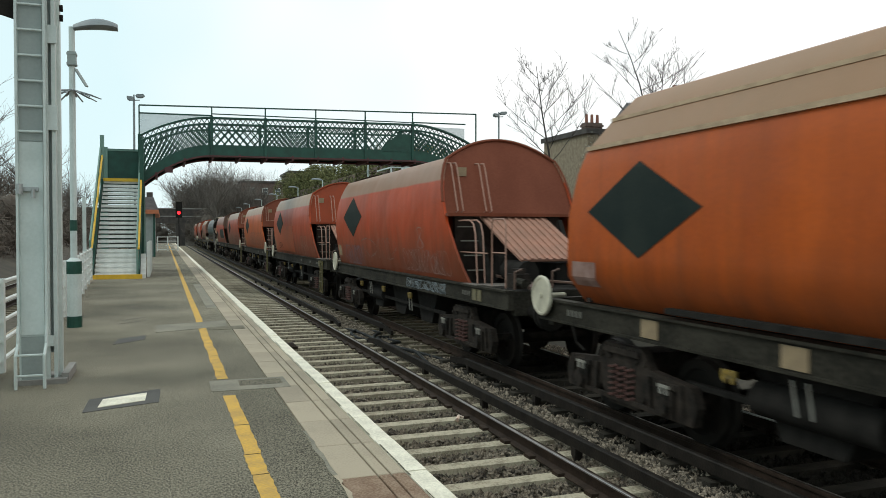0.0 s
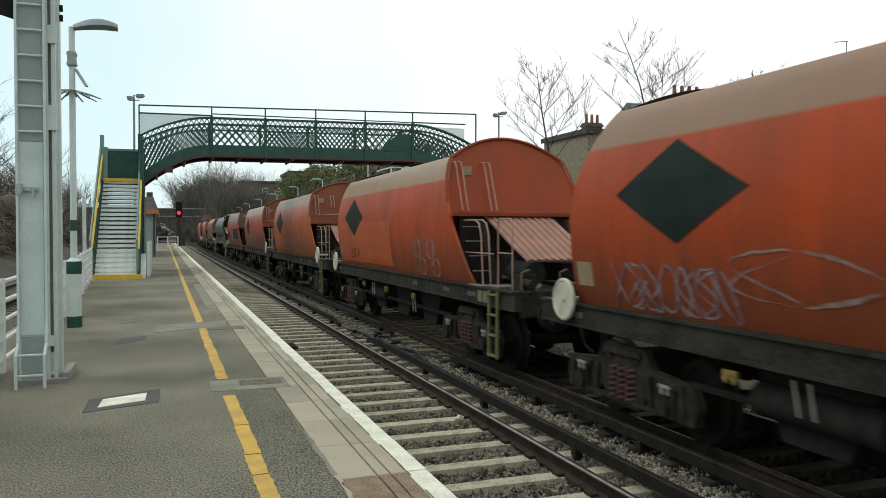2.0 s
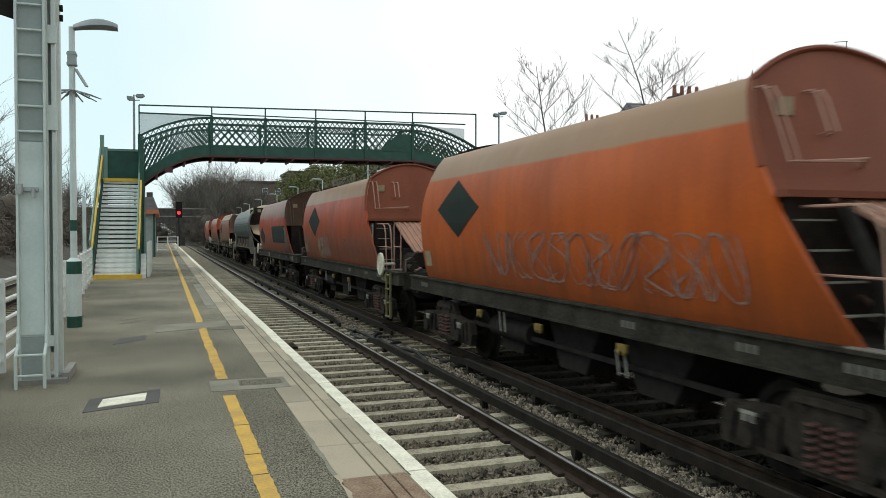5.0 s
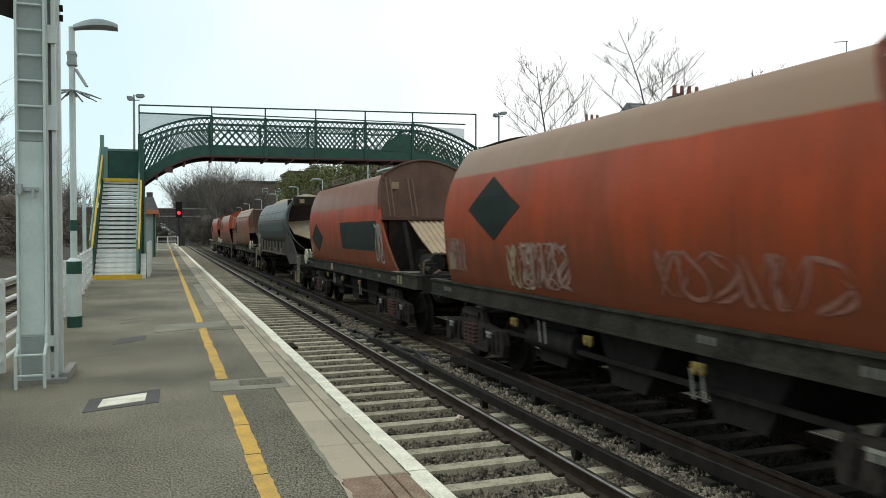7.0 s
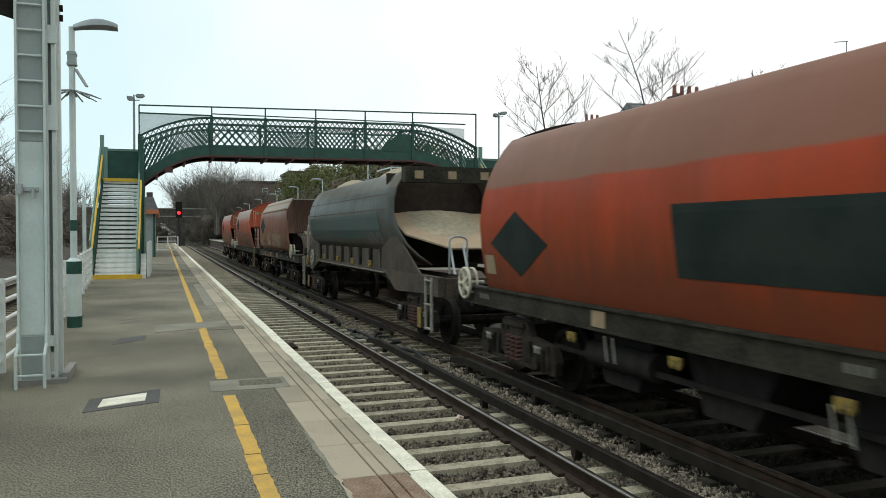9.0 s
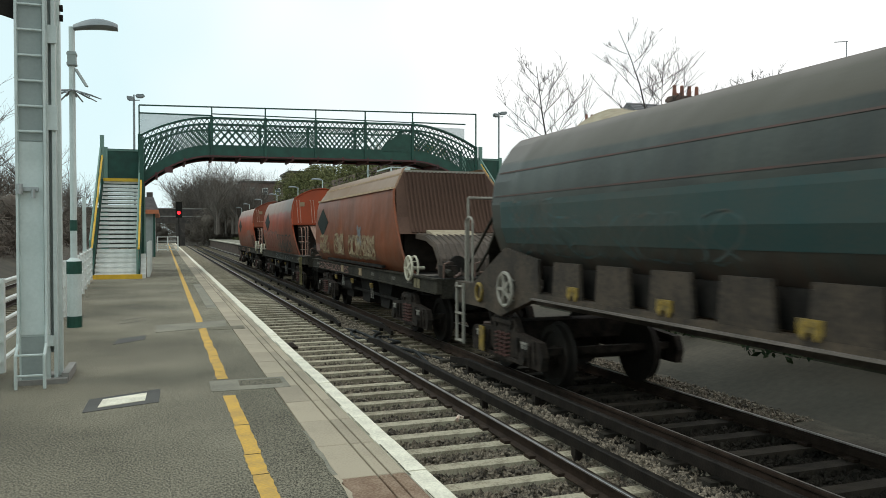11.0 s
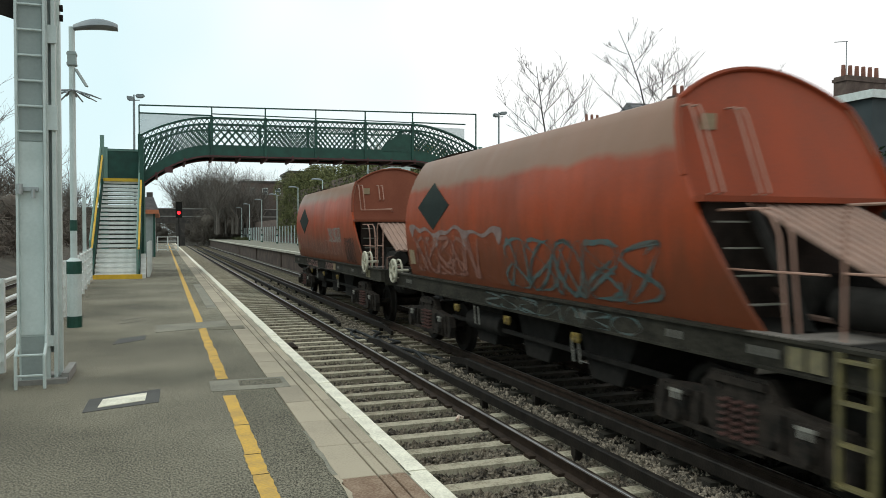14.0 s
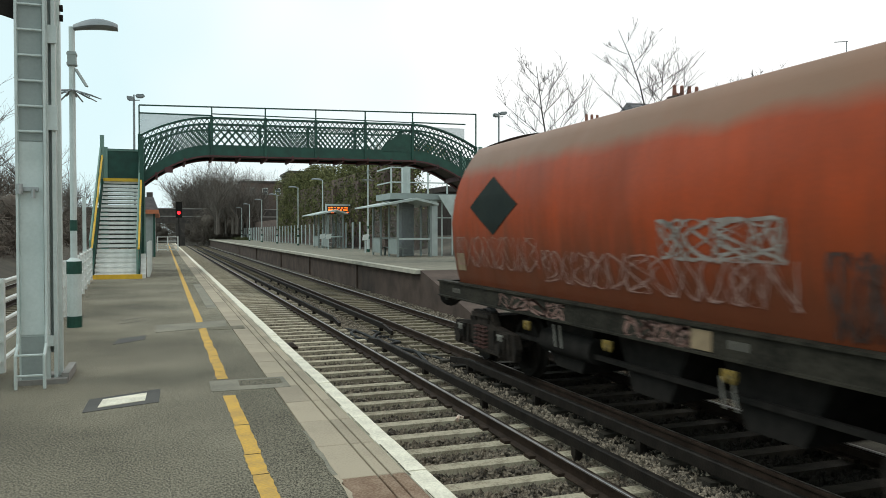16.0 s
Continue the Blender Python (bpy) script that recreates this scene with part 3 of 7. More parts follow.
def worn_strip(bm, x0, x1, y0, y1, seed, step=.07, jag=.006, z=.004):
    """A painted line with ragged edges."""
    rg_ = random.Random(seed)
    n = max(2, int((y1 - y0) / step))
    prev = None
    for i in range(n + 1):
        y = y0 + (y1 - y0) * i / n
        a = bm.verts.new((x0 + rg_.uniform(-jag, jag), y + rg_.uniform(-.01, .01), z))
        b = bm.verts.new((x1 + rg_.uniform(-jag, jag), y + rg_.uniform(-.01, .01), z))
        if prev:
            bm.faces.new((prev[0], prev[1], b, a))
        prev = (a, b)
def yellow_line():
    rg_ = random.Random(6)
    y = -6.0
    while y < 26:
        ln = rg_.uniform(.28, .75)
        if not (7.55 < y + ln / 2 < 8.25):
            off = rg_.uniform(-.006, .006)
            part("yellow_line", made(worn_strip, .507 + off, .618 + off, y, y + ln - rg_.uniform(.002, .012), rg_.random()), M["yellow_line"], plat, "worn yellow safety line")
        y += ln
    part("yellow_line", made(worn_strip, .507, .618, y, 118, 3, .5), M["yellow_line"], plat, "worn yellow safety line")
yellow_line()
def grime_edges():
    rg_ = random.Random(31)
    y = 2.0
    while y < 34:
        ln = rg_.uniform(.08, .6)
        w_ = rg_.uniform(.002, .008)
        part("grime_edge", made(worn_strip, 1.436 - rg_.uniform(0, .008), 1.438 + w_, y, y + ln, rg_.random(), .1, .0025, .0095), M["asphalt_mid"], plat, "dark grime along the white edge")
        y += ln + rg_.uniform(0, .35)
grime_edges()
part("mortar_edge", made(worn_strip, .985, 1.012, 2.4, 4.75, 12, .06, .014, .0045), M["paving"], plat, "ragged pale mortar")
part("mortar_edge", made(worn_strip, .985, 1.012, 4.75, 5.9, 13, .16, .012, .0045), M["asphalt_patch"], plat)
part("left_edge_line", boxes((-2.25, -2.1, -6, 118, -0.12, 0.003)), M["paving"], plat)

def slab_mesh(w, l):
    bm = boxes((0.006, w - 0.006, 0.005, l - 0.005, -0.05, 0.0))
    bmesh.ops.bevel(bm, geom=[e for e in bm.edges if e.verts[0].co.z > -.01 and e.verts[1].co.z > -.01], offset=0.004, segments=1, affect="EDGES")
    return bm

def platform_slabs():
    rng = random.Random(8)
    y, k = -6.0, 0
    while y < 40:
        rusty = 2.6 < y < 4.5
        m = "paving_rust" if rusty else "paving"
        for x0, w, key in ((1.005, 0.245, "a"), (1.25, 0.085, "b")):
            me = shared("slab" + key + m, lambda w=w: slab_mesh(w, 0.762), M[m])
            part("paving_slab", me, None, plat, loc=(x0, y, 0.003 + rng.uniform(-.002, .002)))
        me = shared("slabc" + m, lambda: slab_mesh(0.1, 0.762), M[m])
        part("paving_slab", me, None, plat, loc=(1.335, y, 0.003))
        me = shared("coping", lambda: boxes((0, 0.135, 0.002, 0.76, -0.11, 0.006)), M["white_line"])
        part("coping_stone", me, None, plat, loc=(1.435 + rng.uniform(-.0015, .0015), y, rng.uniform(-.003, .003)))
        y += 0.762
    part("paving_rest", boxes((1.005, 1.25, y, 118, -0.05, 0.003), (1.25, 1.42, y, 118, -0.05, 0.0)), M["paving"], plat)
    part("coping_rest", boxes((1.435, 1.57, y, 118, -0.11, 0.006)), M["white_line"], plat)

part("asphalt_patch", boxes((0.42, 1.17, 7.66, 8.22, 0.0, 0.005)), M["asphalt_patch"], plat, "pale relaid asphalt strip")
part("asphalt_patch", boxes((0.64, 1.2, 12.55, 12.95, 0.0, 0.007)), M["asphalt_mid"], plat)
part("asphalt_patch", made(prism, [(-.13, 12.5), (.93, 12.95), (1.0, 13.85), (-.13, 13.45)], 0, .006, "z"), M["asphalt_patch"], plat)
part("asphalt_patch", made(prism, [(-.66, 11.35), (-.27, 11.75), (-.25, 12.25), (-.62, 11.95)], 0, .004, "z"), M["asphalt_dark"], plat)
for k in range(2):
    part("crack_line", made(prism, [(-.72, 13.9 + k * .55), (-.3, 14.3 + k * .55), (-.3, 14.34 + k * .55), (-.72, 13.94 + k * .55)], 0, .003, "z"), M["asphalt_dark"], plat)
part("asphalt_patch", boxes((.7, 1.12, 7.86, 8.14, 0.0, 0.007)), M["asphalt_mid"], plat)
part("dark_seam", boxes((.625, .98, -6, 7.6, 0, .0025)), M["asphalt_mid"], plat, "darker asphalt strip beside the paving")
part("asphalt_patch", boxes((0.8, 1.0, 16.2, 24.0, 0.0, 0.005)), M["asphalt_patch"], plat)
cover = thing("manhole_cover", "white-painted access cover in a dark frame set in the asphalt", "manhole cover")
part("frame", made(prism, [(-.66, 7.13), (-.05, 7.36), (-.04, 7.98), (-.65, 7.68)], 0, .005, "z"), M["asphalt_dark"], cover)
part("lid", made(prism, [(-.55, 7.28), (-.17, 7.45), (-.16, 7.8), (-.53, 7.62)], 0, .01, "z"), M["white_line"], cover, "worn white lid")

# ---- tracks ----
def rail_section(cx, flat=0.0):
    return [(cx - .07, -.159), (cx + .07, -.159), (cx + .07, -.145), (cx + .012, -.12), (cx + .012, -.045), (cx + .035, -.032), (cx + .035, -.004), (cx + .028, 0),
            (cx - .028, 0), (cx - .035, -.004), (cx - .035, -.032), (cx - .012, -.045), (cx - .012, -.12), (cx - .07, -.145)]

def sleeper_mesh(dark):
    bm = boxes((-1.25, 1.25, -.115, .115, -.2, -.01))
    for v in bm.verts:
        if v.co.z > -.1:
            v.co.y *= 0.85
    return bm

def track(cx, near_mat, label, y0=-4, y1=150, step=0.64, pieces=True, shiny=True):
    tr = thing("track", label, "railway track", kind="structure", at=(cx, 0, RAIL))
    for s in (-1, 1):
        bm = bmesh.new()
        prism(bm, rail_section(s * .7525), y0, y1)
        r = part("rail", bm, M["rail"], tr, "rusty steel rail with a worn shiny head")
        inner = -s
        k = s * .7525
        part("rail_head", made(prism, [(k + inner * .0365, -.012), (k + inner * .034, -.003), (k + inner * .024, .003), (k + inner * .004, .003), (k + inner * .004, -.001), (k + inner * .02, -.002)], y0, y1), M["railtop"], r)
    y, far = y0, bmesh.new()
    me = shared("sleeper" + near_mat, lambda: sleeper_mesh(0), M[near_mat])
    shade_me = shared("sleeper_shaded", lambda: sleeper_mesh(0), M["sleeper_shaded"])
    chair = shared("chair", lambda: boxes((-.13, -.055, -.07, .07, -.18, -.12), (.055, .13, -.07, .07, -.18, -.12)), M["rail"])
    while y < y1:
        if pieces and y < 46:
            # goods line sleepers near the camera take the painted-shade colour
            sl = part("sleeper", shade_me if (cx == T2 and y < 14.5) else me, None, tr, loc=(0, y, -.145))
            if y < 25:
                for s in (-1, 1):
                    part("rail_clip", chair, None, sl, loc=(s * .7525, 0, .145))
        else:
            box(far, -1.25, 1.25, y - .12, y + .12, -.345, -.165)
        y += step
    tagged(part("far_sleepers", far, M[near_mat], tr), kind="stuff")
    return tr

track(T1, "sleeper", "near track of concrete sleepers on stone ballast")
track(T2, "sleeper_dark", "goods train track, near sleepers coloured dark for the train's shade")
track(T0, "sleeper_dark", "third track behind the platform fence", pieces=False)

def conductor(x, y0, y1):
    c = thing("conductor_rail", "dark electrified third rail on insulators", "third rail", group="conductor rails", at=(x, 0, RAIL))
    bm = bmesh.new()
    prism(bm, [(-.035, -.07), (.035, -.07), (.035, .045), (.025, .06), (-.025, .06), (-.035, .045)], y0 + .8, y1 - .8)
    bar(bm, (0, y0 + .8, 0), (0, y0, -.08), .06, .1)
    bar(bm, (0, y1 - .8, 0), (0, y1, -.08), .06, .1)
    part("rail", bm, M["conductor"], c)
    y = y0 + 1
    me = shared("insulator", lambda: boxes((-.045, .045, -.045, .045, -.27, -.06)), M["conductor"])
    while y < min(y1, 40):
        part("insulator", me, None, c, loc=(0, y, 0))
        y += 2.6
conductor(4.22, -4, 16.5)
conductor(4.22, 19.5, 110)
conductor(5.04, 17.5, 110)
conductor(5.04, -4, 13.5)

def cables():
    for i, (xa, ya, xb, yb) in enumerate(((4.22, 16.6, 5.0, 17.6), (4.25, 19.4, 5.05, 13.8), (4.3, 16.9, 4.4, 19.3), (4.5, 16.2, 4.9, 19.0), (4.35, 15.4, 5.0, 17.2), (4.8, 13.6, 4.5, 16.8))):
        pts = []
        for k in range(13):
            u = k / 12
            pts.append((xa + (xb - xa) * u + .15 * math.sin(u * 6.28 + i), ya + (yb - ya) * u + .15 * math.sin(u * 9 + i), BED + .1 + .05 * math.sin(u * 3.14)))
        ob = part("traction_cable", made(tube, pts, .035, 6), M["rubber"])
        tagged(ob, "black rubber traction cable lying on the ballast", "cable", "traction cables")
cables()
grid_ = thing("drain_grate", "rusty drain grating lying between the sleepers", "grating", at=(2.35, 16.4, BED + .12))
for k in range(6):
    part("slat", shared("grate", lambda: boxes((-.3, .3, -.03, .03, 0, .05)), M["rail"]), None, grid_, loc=(0, k * .13, 0))
bm = made(tube, [(3.55, 9.3, BED + .16), (3.6, 9.38, BED + .19), (3.66, 9.36, BED + .17)], .03, 6, .015)
tagged(part("litter", bm, M["litter"]), "scrap of pale litter lying beside the rail", "litter")

# ---- footbridge ----
BY = 32.0            # near girder
BX0, BX1 = -0.86, 13.1
FLAT0, FLAT1 = 1.82, 10.15

def deck_z(x):
    """Underside of the lattice girder: level in the middle, curving down at both ends."""
    if x < FLAT0:
        u = (FLAT0 - x) / (FLAT0 - BX0)
        return 4.58 - 1.25 * u ** 1.9
    if x > FLAT1:
        u = (x - FLAT1) / (BX1 - FLAT1)
        return 4.64 - 1.2 * u ** 1.9
    return 4.58 + .06 * (x - FLAT0) / (FLAT1 - FLAT0)

def top_z(x):
    if x < FLAT0:
        return 6.02 - .82 * ((FLAT0 - x) / (FLAT0 - BX0)) ** 1.9
    if x > FLAT1:
        return 6.14 - .9 * ((x - FLAT1) / (BX1 - FLAT1)) ** 1.9
    return 6.02 + .12 * (x - FLAT0) / (FLAT1 - FLAT0)

def strip(bm, xs, lo, hi, y0, y1):
    """A curved plate between two height functions."""
    rows = []
    for x in xs:
        rows.append([bm.verts.new(p) for p in ((x, y0, lo(x)), (x, y1, lo(x)), (x, y1, hi(x)), (x, y0, hi(x)))])
    for a, b in zip(rows, rows[1:]):
        for k in range(4):
            bm.faces.new((a[k], a[(k + 1) % 4], b[(k + 1) % 4], b[k]))
    bm.faces.new(rows[0][::-1])
    bm.faces.new(rows[-1])

def footbridge():
    fb = thing("footbridge", "green lattice iron station footbridge with curved ends", "footbridge")
    n = 70
    xs = [BX0 + (BX1 - BX0) * i / n for i in range(n + 1)]
    posts = [BX0, FLAT0, 3.9, 5.95, 8.05, FLAT1, BX1]
    for gy, nm in ((BY, "near"), (BY + 1.9, "far")):
        g = part("girder", made(strip, xs, deck_z, lambda x: deck_z(x) + .42, gy, gy + .05), M["green"], fb, "green plate girder")
        part("bottom_flange", made(strip, xs, lambda x: deck_z(x) - .06, lambda x: deck_z(x) - .004, gy - .1, gy + .16), M["red_brown"], g, "dark red oxide flange")
        part("top_chord", made(strip, xs, lambda x: top_z(x), lambda x: top_z(x) + .07, gy - .08, gy + .13), M["green"], g)
        part("middle_chord", made(strip, xs, lambda x: top_z(x) - .24, lambda x: top_z(x) - .17, gy - .02, gy + .07), M["green"], g)
        for a, b in zip(posts, posts[1:]):
            bm = bmesh.new()
            step = .3 if (a == FLAT0 or 7 < a < 9) else .2
            span = .72
            x = a - span
            while x < b + span:
                for d in (-1, 1):
                    p0, p1 = x - d * span / 2, x + d * span / 2
                    c = []
                    for i in range(7):
                        u = i / 6
                        xx = p0 + (p1 - p0) * u
                        if a <= xx <= b:
                            zz = (deck_z(xx) + .4) * (1 - u) + (top_z(xx) - .2) * u
                            c.append((xx, gy + .025 + d * .014, zz))
                    if len(c) > 1:
                        bar(bm, c[0], c[-1], .03, .045)
                x += step
            x = a
            while x < b - .05:
                xa, xb = x, min(x + .2, b)
                xm = (xa + xb) / 2
                bar(bm, (xa, gy + .03, top_z(xa) - .17), (xm, gy + .03, top_z(xm)), .02, .03)
                bar(bm, (xm, gy + .03, top_z(xm)), (xb, gy + .03, top_z(xb) - .17), .02, .03)
                x += .2
            part("lattice", bm, M["green"], g, "green diagonal lattice bars")
        for x in posts:
            part("post", boxes((x - .05, x + .05, gy - .06, gy + .11, deck_z(x) - .02, top_z(x) + .1)), M["green"], fb)
        # tall screen rail above the chord
        zt0, zt1 = 6.42, 6.78
        if nm == "far":
            continue
        bm = bmesh.new()
        for x in posts:
            box(bm, x - .025, x + .025, gy, gy + .05, top_z(x), zt0 + (zt1 - zt0) * (x - BX0) / (BX1 - BX0))
        bar(bm, (BX0, gy + .025, zt0), (BX1, gy + .025, zt1), .05)
        for xa, xb in ((BX0, FLAT0), (FLAT1, 12.6)):
            ze = 6.12 + .2 * (xa - BX0) / (BX1 - BX0)
            bar(bm, (xa, gy + .025, ze), (xb, gy + .025, ze + .03), .05)
        part("screen_rail", bm, M["green"], fb, "thin dark screen frame above the lattice")
        for xa, xb in ((BX0 + .03, FLAT0), (FLAT1, 12.55)):
            pts = [xa + (xb - xa) * i / 12 for i in range(13)]
            part("screen_panel", made(strip, pts, lambda x: top_z(x) + .09, lambda x: max(top_z(x) + .1, 6.12), gy + .02, gy + .03), M["mesh_panel"], fb, "clouded translucent screen")
        part("mid_rail", made(bar, (FLAT0, gy + .03, top_z(FLAT0) + .2), (FLAT1, gy + .03, top_z(FLAT1) + .13), .04), M["green"], fb)
    # solid gusset by the far end of the level part
    part("gusset", made(prism, [(8.75, 4.98), (FLAT1, 5.0), (FLAT1, 5.75), (9.5, 5.75), (9.05, 5.4)], BY - .02, BY - .005), M["green"], fb)
    part("deck", made(strip, xs, lambda x: deck_z(x) + .06, lambda x: deck_z(x) + .14, BY + .06, BY + 1.9), M["bridge_dark"], fb, "dark timber deck")
    x = BX0 + .6
    while x < BX1:
        part("cross_beam", boxes((x - .04, x + .04, BY - .04, BY + 1.95, deck_z(x) - .14, deck_z(x) + .05)), M["red_brown"], fb)
        x += 1.05
    part("cable_box", boxes((0.05, .35, BY - .15, BY - .02, 3.85, 4.05)), M["red_brown"], fb)
    return fb
footbridge()

def stairs(x0, x1, ybase, zbase, ztop, label, run=4.9):
    st = thing("stairs", label, "stairs")
    n = 22
    rise, going = (ztop - zbase) / n, run / n
    tread = shared("tread%.2f" % (x1 - x0), lambda: boxes((x0 + .06, x1 - .06, 0, .3, -.03, 0), (x0 + .06, x1 - .06, 0, .03, -.1, -.0301)), M["tread"])
    nose = shared("nose%.2f" % (x1 - x0), lambda: boxes((x0 + .06, x1 - .06, -.02, 0.0, -.05, .004)), M["white"])
    for k in range(1, n + 1):
        t = part("tread", tread, None, st, loc=(0, ybase + going * (k - 1), zbase + rise * k))
        yr = ybase + going * (k - 1)
        if k <= 6:
            part("riser", boxes((x0 + .06, x1 - .06, yr + .035, yr + .06, zbase + rise * (k - 1), zbase + rise * k - .032)), M["tread"], st, "white-painted solid riser")
        else:
            # plate added behind each open tread to stand for the dark gap
            part("riser", boxes((x0 + .06, x1 - .06, yr + .2, yr + .215, zbase + rise * (k - 1) + .03, zbase + rise * k - .032 - (.03 if k % 3 else .05))), M["green"], st, "added green plate that darkens the open tread gap")
        if k <= 5 and x0 < 0:
            part("side_step", boxes((x1 + .04, x1 + .2, yr - .02, yr + going - .024, zbase, zbase + rise * k)), M["tread"], st)
    part("bottom_step", boxes((x0, x1 + .1, ybase - .12, ybase - .01, zbase, zbase + rise * .9)), M["yellow"], st, "yellow-painted bottom step")
    part("top_nosing", boxes((x0 + .05, x1 - .05, ybase + run - .3, ybase + run - .22, ztop - .02, ztop + .1)), M["yellow"], st)
    for x, nm in ((x0, "l"), (x1, "r")):
        bm = bmesh.new()
        prism(bm, [(ybase, zbase), (ybase + .35, zbase), (ybase + run + .2, ztop - .2), (ybase + run + .2, ztop + .12), (ybase + run, ztop + .12), (ybase, zbase + .3)], x - .03, x + .03, "x")
        part("stringer", bm, M["green"], st)
        part("handrail", made(tube, [(x, ybase - .3, zbase + 1.0), (x, ybase, zbase + 1.05), (x, ybase + run, ztop + 1.0)], .035, 8), M["yellow"], st, "yellow handrail")
        bm = bmesh.new()
        tube(bm, [(x - .06, ybase, zbase + 1.25), (x - .06, ybase + run, ztop + 1.3)], .03, 6)
        for k in range(0, 5):
            u = k / 4
            bar(bm, (x - .05, ybase + run * u, zbase + (ztop - zbase) * u), (x - .05, ybase + run * u, zbase + (ztop - zbase) * u + 1.28), .06)
        prism(bm, [(ybase + .5, zbase + .55), (ybase + run, ztop + .2), (ybase + run, ztop + 1.1), (ybase + .5, zbase + 1.2)], x - .075, x - .065, "x")
        part("side_panel", bm, M["green_pale"], st)
    # landing and its panels
    yl = ybase + run
    if x0 < 0:
        part("dark_post", boxes((x1 - .06, x1 + .09, 30.9, 31.05, zbase, 4.9)), M["green"], st, "dark green upright beside the stairs")
    part("landing", boxes((x0 - .05, x1 + .05, yl, yl + 2.1, ztop - .15, ztop)), M["green"], st)
    part("landing_panel", boxes((x0, x1, yl + 2.0, yl + 2.06, ztop, ztop + 1.45)), M["green"], st, "solid green landing panel")
    part("landing_rail", boxes((x0, x1, yl + 1.96, yl + 2.0, ztop + 1.36, ztop + 1.42)), M["green_pale"], st)
    for x in (x0, x1):
        for y in (yl, yl + 2.0):
            part("post", boxes((x - .07, x + .07, y - .07, y + .07, zbase, ztop + (1.75 if y == yl else 1.5))), M["green_pale"], st)
    return st
stairs(-2.2, -.78, 27.5, 0.0, 3.5, "white-nosed open stairs with yellow handrails up to the footbridge")
stairs(13.35, 15.2, 27.2, 0.24, 3.6, "green footbridge stairs down to the far platform")

def floodlight(x, y, z, zb):
    f = thing("floodlight_mast", "slim mast with a pair of grey floodlights", "floodlight", group="floodlight masts")
    part("pole", made(tube, [(x, y, zb), (x, y, z)], .045, 8), M["lamp_grey"], f)
    part("lamp_head", made(prism, [(x - .25, z - .08), (x - .02, z - .09), (x + .0, z), (x - .04, z + .06), (x - .27, z + .08), (x - .29, z + .02)], y - .12, y + .12), M["lamp_grey"], f)
    part("lamp_head", made(prism, [(x + .06, z + .12), (x + .12, z + .03), (x + .34, z + .04), (x + .44, z + .12), (x + .38, z + .2), (x + .12, z + .18)], y - .1, y + .12), M["lamp_grey"], f)
    part("bracket", made(tube, [(x - .2, y, z - .1), (x + .25, y, z - .06)], .02, 6), M["lamp_grey"], f)
    part("bracket_stay", made(tube, [(x, y, z - .3), (x, y, z + .16)], .03, 6), M["lamp_grey"], f)
floodlight(-1.17, 36, 7.3, 0.0)
floodlight(15.98, 36, 7.45, 0.24)


# ---- goods train ----
ROUND = [(1.2, 1.392), (1.265, 1.62), (1.325, 2.0), (1.37, 2.45), (1.37, 2.85), (1.345, 3.12), (1.3, 3.36), (1.235, 3.56), (1.17, 3.69), (1.13, 3.71)]
ANGLED = [(1.14, 1.39), (1.34, 1.68), (1.37, 2.0), (1.37, 2.5), (1.36, 3.0), (1.33, 3.22), (1.3, 3.3), (1.1, 3.64), (1.02, 3.77), (.96, 3.79)]
ANGLED_A = [(1.1, 1.39), (1.36, 1.72), (1.37, 2.0), (1.37, 2.5), (1.36, 3.0), (1.33, 3.28), (1.28, 3.38), (1.16, 3.62), (1.02, 3.85), (.95, 3.88)]
BARREL = [(.75, 1.55), (1.0, 1.75), (1.22, 2.0), (1.36, 2.35), (1.4, 2.7), (1.36, 3.05), (1.25, 3.35), (1.08, 3.6), (.95, 3.72), (.9, 3.73)]
BODY_L = 9.62

def near_y(z, k=1.0):
    return .1 + k * (.42 if z > 2.63 else .66) * (z - 2.63)

def far_y(z):
    return BODY_L - .37 * max(0.0, z - 2.2) ** 1.95

def side_x(prof, z):
    for (a, z0), (b, z1) in zip(prof, prof[1:]):
        if z0 <= z <= z1:
            return a + (b - a) * (z - z0) / (z1 - z0)
    return prof[-1][0]

def shell(prof, lean):
    """The two rolled sides of the hopper as one skin with thickness, closed at the far end."""
    bm = bmesh.new()
    n = 14
    for s in (-1, 1):
        rows = []
        for hw, z in prof:
            y0, y1 = near_y(z, lean), far_y(z)
            rows.append([bm.verts.new((s * hw, y0 + (y1 - y0) * i / n, z)) for i in range(n + 1)])
        inner = []
        for hw, z in prof:
            y0, y1 = near_y(z, lean), far_y(z)
            inner.append([bm.verts.new((s * (hw - .05), y0 + (y1 - y0) * i / n, z + .001)) for i in range(n + 1)])
        for a, b in zip(rows, rows[1:]):
            for i in range(n):
                bm.faces.new((a[i], a[i + 1], b[i + 1], b[i]))
        for a, b in zip(inner, inner[1:]):
            for i in range(n):
                bm.faces.new((a[i], b[i], b[i + 1], a[i + 1]))
        for i in range(n):
            bm.faces.new((rows[-1][i], rows[-1][i + 1], inner[-1][i + 1], inner[-1][i]))
            bm.faces.new((rows[0][i], inner[0][i], inner[0][i + 1], rows[0][i + 1]))
        for a, b, c, d in zip(rows, rows[1:], inner, inner[1:]):
            bm.faces.new((a[0], b[0], d[0], c[0]))
            bm.faces.new((a[n], c[n], d[n], b[n]))
    return bm

